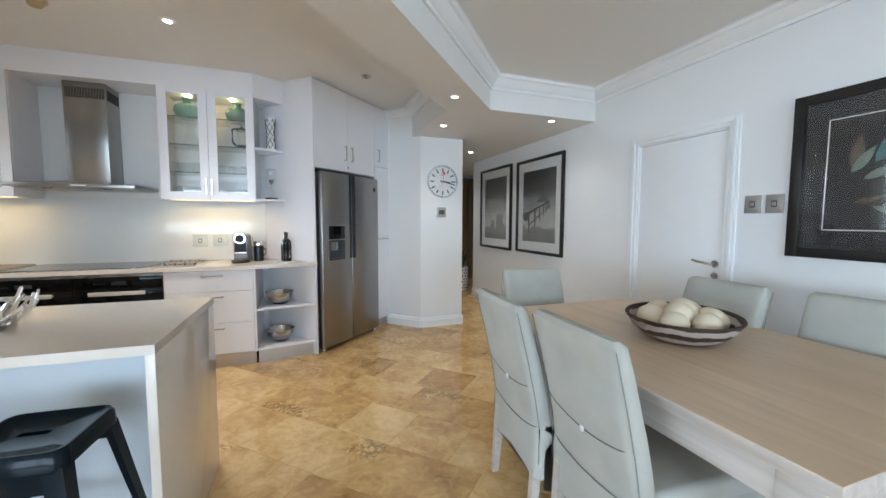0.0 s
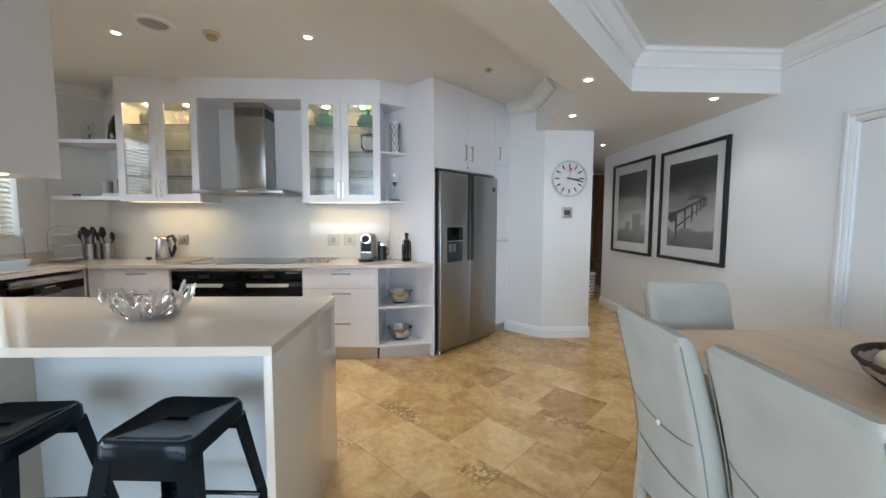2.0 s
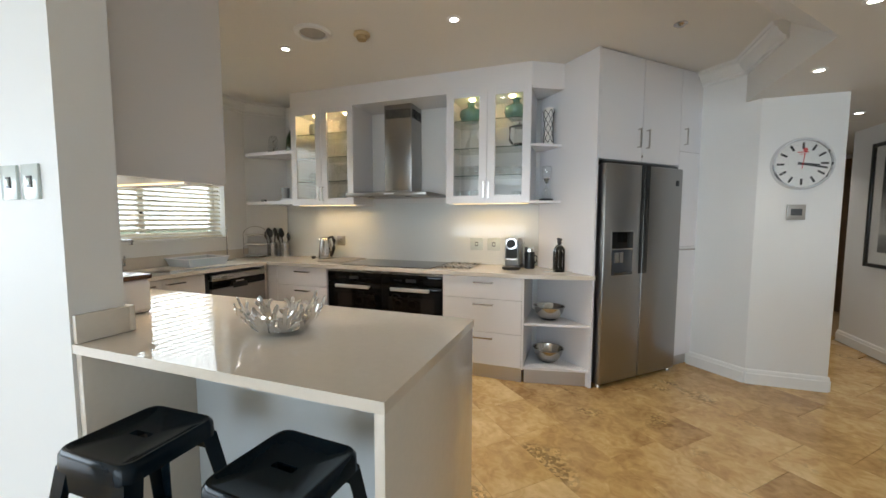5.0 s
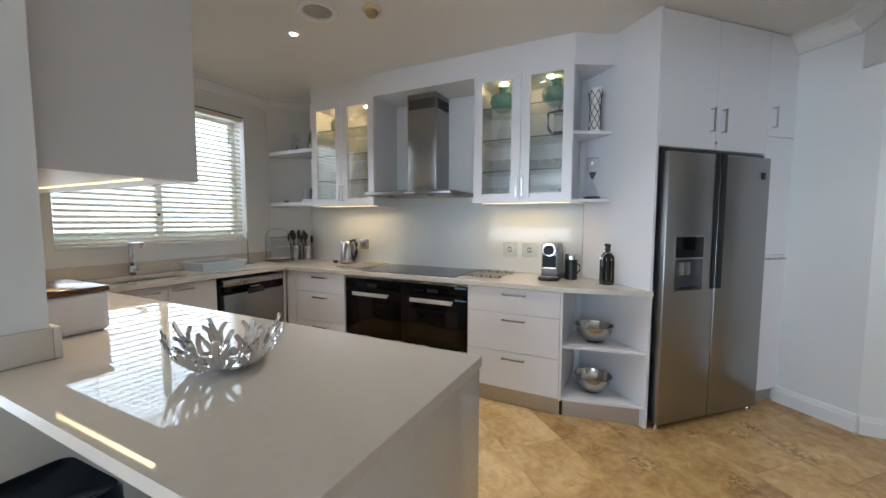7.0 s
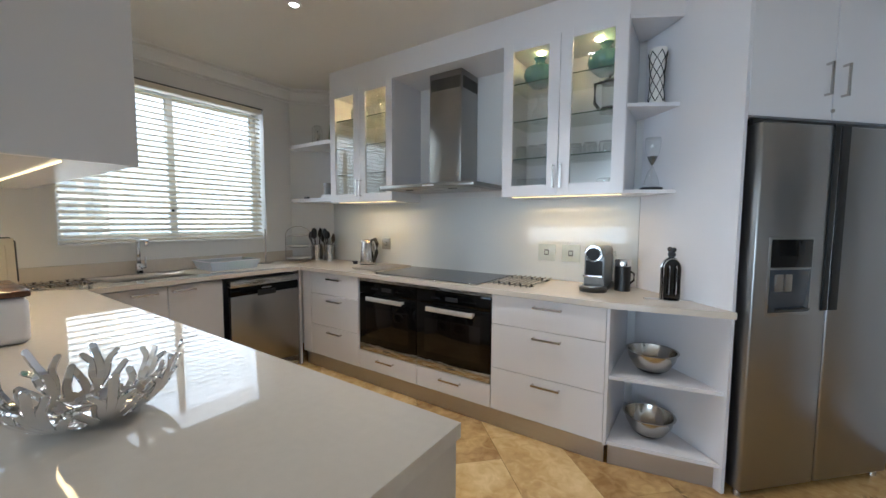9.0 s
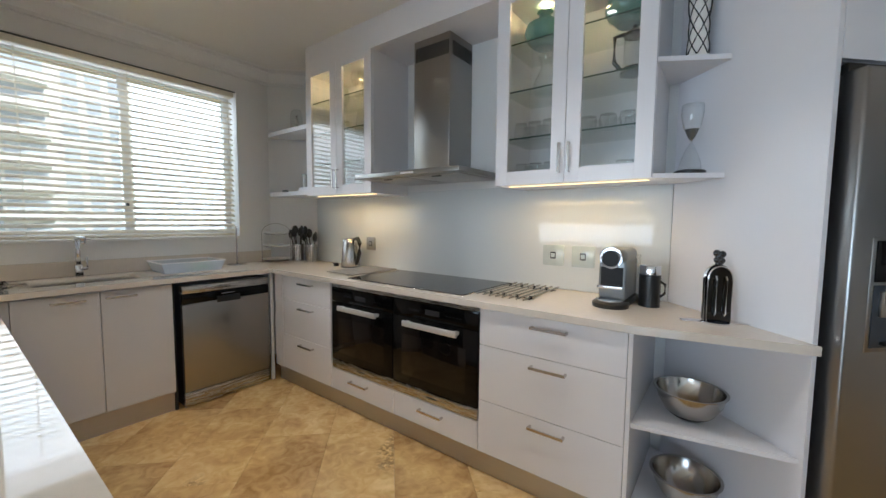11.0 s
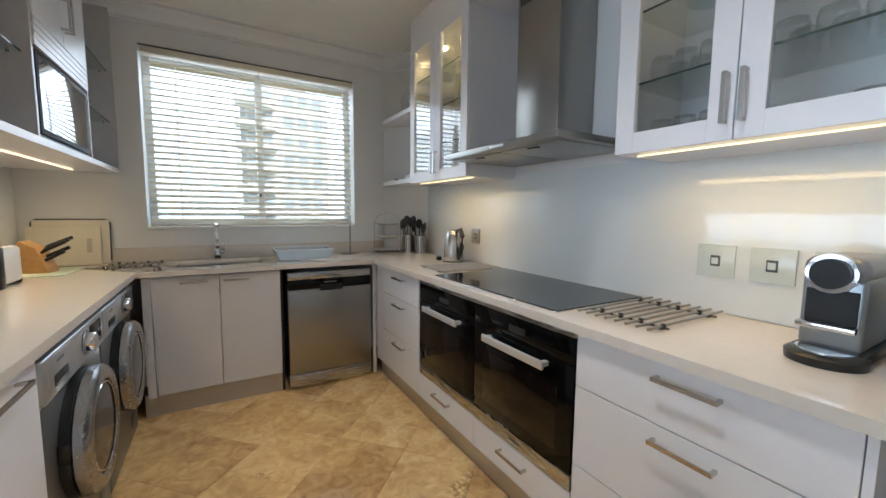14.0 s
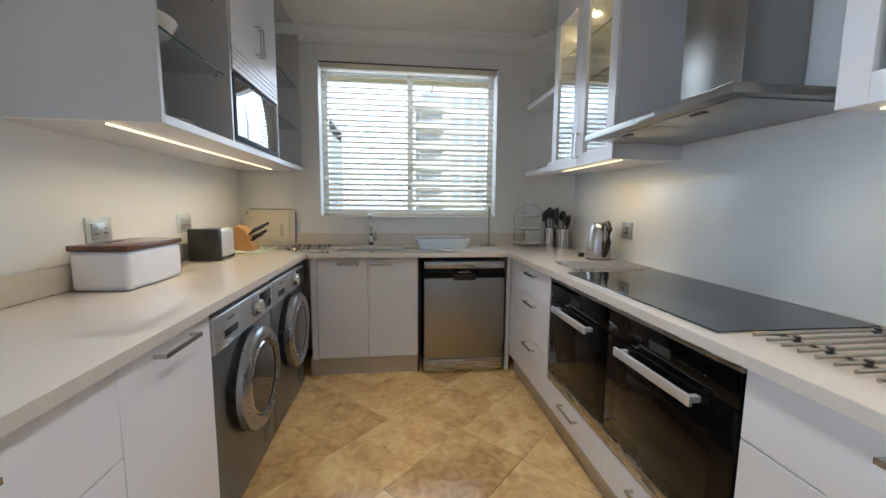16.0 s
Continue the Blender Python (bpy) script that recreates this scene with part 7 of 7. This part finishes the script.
# ribbed teal vases
for x in (-0.545, -0.135):
    th = thing("ribbed_vase", x, 4.86, 2.202, "squat ribbed teal ceramic vase", "vase", "teal vases")
    bm = bmn()
    prof = [(0.0, 0.0), (0.05, 0.0), (0.088, 0.035), (0.105, 0.075), (0.095, 0.115), (0.055, 0.14), (0.03, 0.148), (0.03, 0.175), (0.042, 0.185), (0.03, 0.185), (0.0, 0.16)]
    L(bm, prof, (x, 4.86, 2.202), 48)
    for v in bm.verts:
        dx, dy = v.co.x - x, v.co.y - 4.86
        r = math.hypot(dx, dy)
        if r > 0.05:
            a = math.atan2(dy, dx)
            k = 1 + 0.045 * abs(math.sin(a * 8)) - 0.02
            v.co.x, v.co.y = x + dx * k, 4.86 + dy * k
    part("vase", bm, GREEN_POT, th)
# glass jug and cafetiere
th = thing("glass_jug", -0.52, 4.84, 1.962, "clear glass wine carafe with a narrow neck", "carafe")
bm = bmn(); L(bm, [(0.0, 0.0), (0.06, 0.0), (0.072, 0.03), (0.055, 0.075), (0.03, 0.12), (0.028, 0.15), (0.05, 0.205)], (-0.52, 4.84, 1.962), 28)
part("carafe", bm, CLEAR, th)
th = thing("cafetiere", -0.10, 4.82, 1.962, "black-framed glass coffee press", "coffee press")
bm = bmn(); C(bm, (-0.10, 4.82, 1.985), (-0.10, 4.82, 2.13), 0.042, n=28)
part("beaker", bm, CLEAR, th)
bm = bmn(); L(bm, [(0.0, 0.0), (0.055, 0.0), (0.052, 0.02), (0.045, 0.03), (0.0, 0.03)], (-0.10, 4.82, 1.962), 28); L(bm, [(0.044, 0.0), (0.046, 0.012), (0.02, 0.03), (0.005, 0.035), (0.008, 0.05), (0.0, 0.055)], (-0.10, 4.82, 2.128), 24)
part("base_and_lid", bm, BLACK, th)
bm = bmn(); T(bm, [(-0.14, 4.80, 2.14), (-0.175, 4.785, 2.13), (-0.175, 4.785, 2.02), (-0.15, 4.795, 1.985)], 0.010, 8)
part("handle", bm, BLACK, th)
# left cabinet: stemware, bowls and jugs
def wine(x, y, z):
    th = thing("wine_glass", x, y, z, "clear stemmed wine glass", "glass", "wine glasses")
    bm = bmn(); L(bm, [(0.0, 0.0), (0.034, 0.001), (0.006, 0.008), (0.004, 0.08), (0.02, 0.095), (0.037, 0.13), (0.032, 0.18)], (x, y, z), 18)
    part("glass", bm, CLEAR, th)
for x in (-1.99, -1.91, -1.83, -1.75):
    for y in (4.80, 4.90):
        wine(x, y, 2.202)
for x in (-1.98, -1.88, -1.78):
    wine(x, 4.84, 1.722)
for x, r, h in ((-1.97, 0.05, 0.16), (-1.82, 0.055, 0.18)):
    th = thing("glass_jug", x, 4.85, 1.962, "clear glass water jug", "jug", "glass jugs")
    bm = bmn(); L(bm, [(0.0, 0.0), (r, 0.0), (r * 1.05, h * 0.4), (r * 0.7, h * 0.8), (r * 0.85, h)], (x, 4.85, 1.962), 24)
    T(bm, [(x + r * 0.7, 4.85, 1.962 + h * 0.9), (x + r * 1.5, 4.85, 1.962 + h * 0.8), (x + r * 1.5, 4.85, 1.962 + h * 0.4), (x + r, 4.85, 1.962 + h * 0.3)], 0.005, 6)
    part("jug", bm, CLEAR, th)
th = thing("ceramic_jar", -2.25, 4.86, 2.202, "pale round ceramic jar on the glass shelf", "jar")
bm = bmn(); L(bm, [(0.0, 0.0), (0.055, 0.0), (0.075, 0.04), (0.075, 0.10), (0.06, 0.13), (0.05, 0.13), (0.0, 0.12)], (-2.25, 4.86, 2.202), 32)
part("jar", bm, surface("pale_celadon", (0.62, 0.66, 0.55), 0.3), th)
for x, z in ((-2.30, 1.962), (-2.18, 1.962), (-2.30, 1.722), (-2.18, 1.722), (-2.30, 1.506), (-2.18, 1.506), (-1.95, 1.506), (-1.85, 1.506)):
    glass_cup(x, 4.85, z, 0.04, 0.10)
# open shelves beside the right cabinet
th = thing("patterned_vase", 0.145, 4.82, 1.965, "tall waisted vase with a black and white zigzag", "vase")
bm = bmn(); L(bm, [(0.0, 0.0), (0.042, 0.0), (0.036, 0.08), (0.034, 0.18), (0.046, 0.30), (0.042, 0.30), (0.03, 0.18), (0.0, 0.02)], (0.145, 4.82, 1.965), 32)
v_ = part("vase", bm, CERAMIC, th)
def vr(z):
    return 0.034 + 0.012 * max(0, (z - 0.18) / 0.12) + 0.006 * max(0, (0.08 - z) / 0.08) + 0.003
bm = bmn()
for s in (1, -1):
    for c_ in range(6):
        pts = []
        for k in range(15):
            z = 0.015 + 0.27 * k / 14
            zig = abs(((k / 2.0) % 2) - 1)
            a = 2 * math.pi * c_ / 6 + s * zig * 0.5
            pts.append((0.145 + vr(z) * math.cos(a), 4.82 + vr(z) * math.sin(a), 1.965 + z))
        T(bm, pts, 0.0026, 5)
tagged(part("zigzag", bm, MATT_BLACK, v_), kind="stuff")
th = thing("hourglass", 0.14, 4.82, UZ0 + 0.02, "large glass hourglass with dark sand on a black base", "hourglass")
zb = UZ0 + 0.0205
bm = bmn(); L(bm, [(0.0, 0.0), (0.058, 0.0), (0.06, 0.012), (0.05, 0.018), (0.0, 0.018)], (0.14, 4.82, zb), 32)
part("base", bm, BLACK, th)
bm = bmn(); L(bm, [(0.042, 0.02), (0.036, 0.06), (0.012, 0.12), (0.004, 0.135), (0.012, 0.15), (0.032, 0.20), (0.042, 0.25), (0.040, 0.29), (0.0, 0.30)], (0.14, 4.82, zb), 32)
part("bulb", bm, CLEAR, th)
bm = bmn(); L(bm, [(0.0, 0.141), (0.010, 0.152), (0.027, 0.188), (0.0, 0.19)], (0.14, 4.82, zb), 24)
part("sand", bm, surface("dark_sand", (0.10, 0.10, 0.09), 0.9), th)
# corner shelves
zl, zu = UZ0 + 0.0495, 2.0545
th = thing("green_bottle", -2.56, 4.88, zu, "large green glass demijohn bottle", "bottle")
bm = bmn(); L(bm, [(0.0, 0.0), (0.09, 0.0), (0.095, 0.03), (0.085, 0.16), (0.05, 0.24), (0.025, 0.28), (0.022, 0.34), (0.026, 0.345), (0.02, 0.34), (0.0, 0.02)], (-2.56, 4.88, zu), 32)
part("bottle", bm, GREEN_GLASS, th)
th = thing("glass_dome", -2.80, 4.82, zu, "small glass dome with a pale figure on a black base", "ornament")
bm = bmn(); C(bm, (-2.80, 4.82, zu), (-2.80, 4.82, zu + 0.02), 0.06, n=24)
part("base", bm, BLACK, th)
bm = bmn(); L(bm, [(0.05, 0.02), (0.05, 0.15), (0.035, 0.185), (0.0, 0.2)], (-2.80, 4.82, zu), 28)
part("dome", bm, CLEAR, th)
bm = bmn(); T(bm, [(-2.80, 4.82, zu + 0.02), (-2.79, 4.82, zu + 0.07), (-2.805, 4.82, zu + 0.11), (-2.795, 4.82, zu + 0.14)], [0.014, 0.018, 0.012, 0.008], 8)
part("ornament", bm, CERAMIC, th)
for x, r, h in ((-2.66, 0.045, 0.15), (-2.52, 0.04, 0.17)):
    th = thing("steel_beaker", x, 4.83, zl, "brushed steel drinks beaker on the shelf", "beaker", "steel beakers")
    bm = bmn(); L(bm, [(0.0, 0.0), (r * 0.85, 0.0), (r, h), (r - 0.003, h), (r * 0.82, 0.005), (0.0, 0.005)], (x, 4.83, zl), 28)
    part("beaker", bm, STEEL, th)
th = thing("white_books", -2.58, 4.76, zl, "small stack of white cards lying on the shelf", "cards")
for k in range(3):
    bm = bmn(); B(bm, -2.64 + 0.004 * k, 4.725, zl + 0.011 * k, -2.48, 4.79, zl + 0.010 + 0.011 * k, 0.001, 1)
    part("card", bm, WHITE_PL, th)
bm = bmn(); B(bm, -2.93, 4.745, zl, -2.87, 4.775, zl + 0.022, 0.006, 2); 
solid("small_box", bm, DARK_GREY, "small dark box on the corner shelf", "box")
# crockery on the left wall shelves
for x, z, n in ((-1.42, 1.531, 7), (-1.62, 1.531, 4), (-2.75, 1.531, 6)):
    for k in range(n):
        th = thing("plate", x, 2.68, z + 0.011 * k, "white dinner plate in a stack", "plate", "stacked plates")
        bm = bmn(); L(bm, [(0.0, 0.0), (0.06, 0.0), (0.105, 0.010), (0.106, 0.0115), (0.06, 0.004), (0.0, 0.004)], (x, 2.68, z + 0.011 * k), 28)
        part("plate_body", bm, CERAMIC, th)
th = thing("serving_bowl", -1.5, 2.66, 1.8265, "large white serving bowl on the glass shelf", "bowl")
bm = bmn(); L(bm, [(0.0, 0.0), (0.05, 0.0), (0.11, 0.04), (0.14, 0.095), (0.137, 0.096), (0.105, 0.044), (0.0, 0.008)], (-1.5, 2.66, 1.8265), 40)
part("bowl_body", bm, CERAMIC, th)

# ---- floor tiles, laid diagonally in courses ----
rnd = random.Random(7)
W = 0.383
d_, u_ = Vector((1, -1, 0)).normalized(), Vector((1, 1, 0)).normalized()
A0 = Vector((1.234, 3.59, 0))
tile_meshes = {}
def tile_mesh(length):
    if length not in tile_meshes:
        bm = bmn(); B(bm, -length / 2 + 0.0007, -W / 2 + 0.0007, -0.012, length / 2 - 0.0007, W / 2 - 0.0007, 0.0, 0.0006, 1)
        tile_meshes[length] = mesh_of("tile", bm, STONE)
    return tile_meshes[length]


def in_view(p):
    x, y = p.x, p.y
    return (-3.0 < x < 3.0 and 2.6 < y < 4.75) or (-1.4 < x < 3.1 and 0.9 < y <= 2.6) or (2.0 < x < 3.2 and 4.7 < y < 7.4) or (0.9 < x < 2.0 and 4.7 < y < 5.4)


rest = []
laid = []
for r in range(-30, 22):
    s = 0.0 if r == 0 else (r * 0.21) % 0.6 - 0.3
    s0 = s
    first = r == 0
    while s < 12.0:
        ln = 0.383 if first else (0.383, 0.575, 0.575, 0.766)[rnd.randrange(4)]
        first = False
        laid.append((A0 + d_ * (s + ln / 2) + u_ * (W * (r + 0.5)), ln))
        s += ln
    s = s0
    while s > -12.0:
        ln = (0.383, 0.575, 0.575, 0.766)[rnd.randrange(4)]
        laid.append((A0 + d_ * (s - ln / 2) + u_ * (W * (r + 0.5)), ln))
        s -= ln
for c, ln in laid:
    if not (-9.0 < c.x < 3.3 and -6.1 < c.y < 8.9 and (c.x > -3.2 or c.y < 2.0)):
        continue
    if in_view(c):
        ob = new("tile", tile_mesh(ln))
        ob.parent = floor
        ob.matrix_basis = pose(c.x, c.y, 0, 0, 0, -45)
    else:
        rest.append((c, ln))
bm = bmn()
for c, ln in rest:
    m = pose(c.x, c.y, 0, 0, 0, -45)
    vs = [bm.verts.new(m @ Vector((sx * (ln / 2 - 0.0012), sy * (W / 2 - 0.0012), z))) for z in (-0.012, 0.0) for sx, sy in ((-1, -1), (1, -1), (1, 1), (-1, 1))]
    for q in ((3, 2, 1, 0), (4, 5, 6, 7), (0, 1, 5, 4), (1, 2, 6, 5), (2, 3, 7, 6), (3, 0, 4, 7)):
        bm.faces.new([vs[i] for i in q])
tl = part("floor_tiles", bm, STONE, floor)
tagged(tl, kind="stuff")
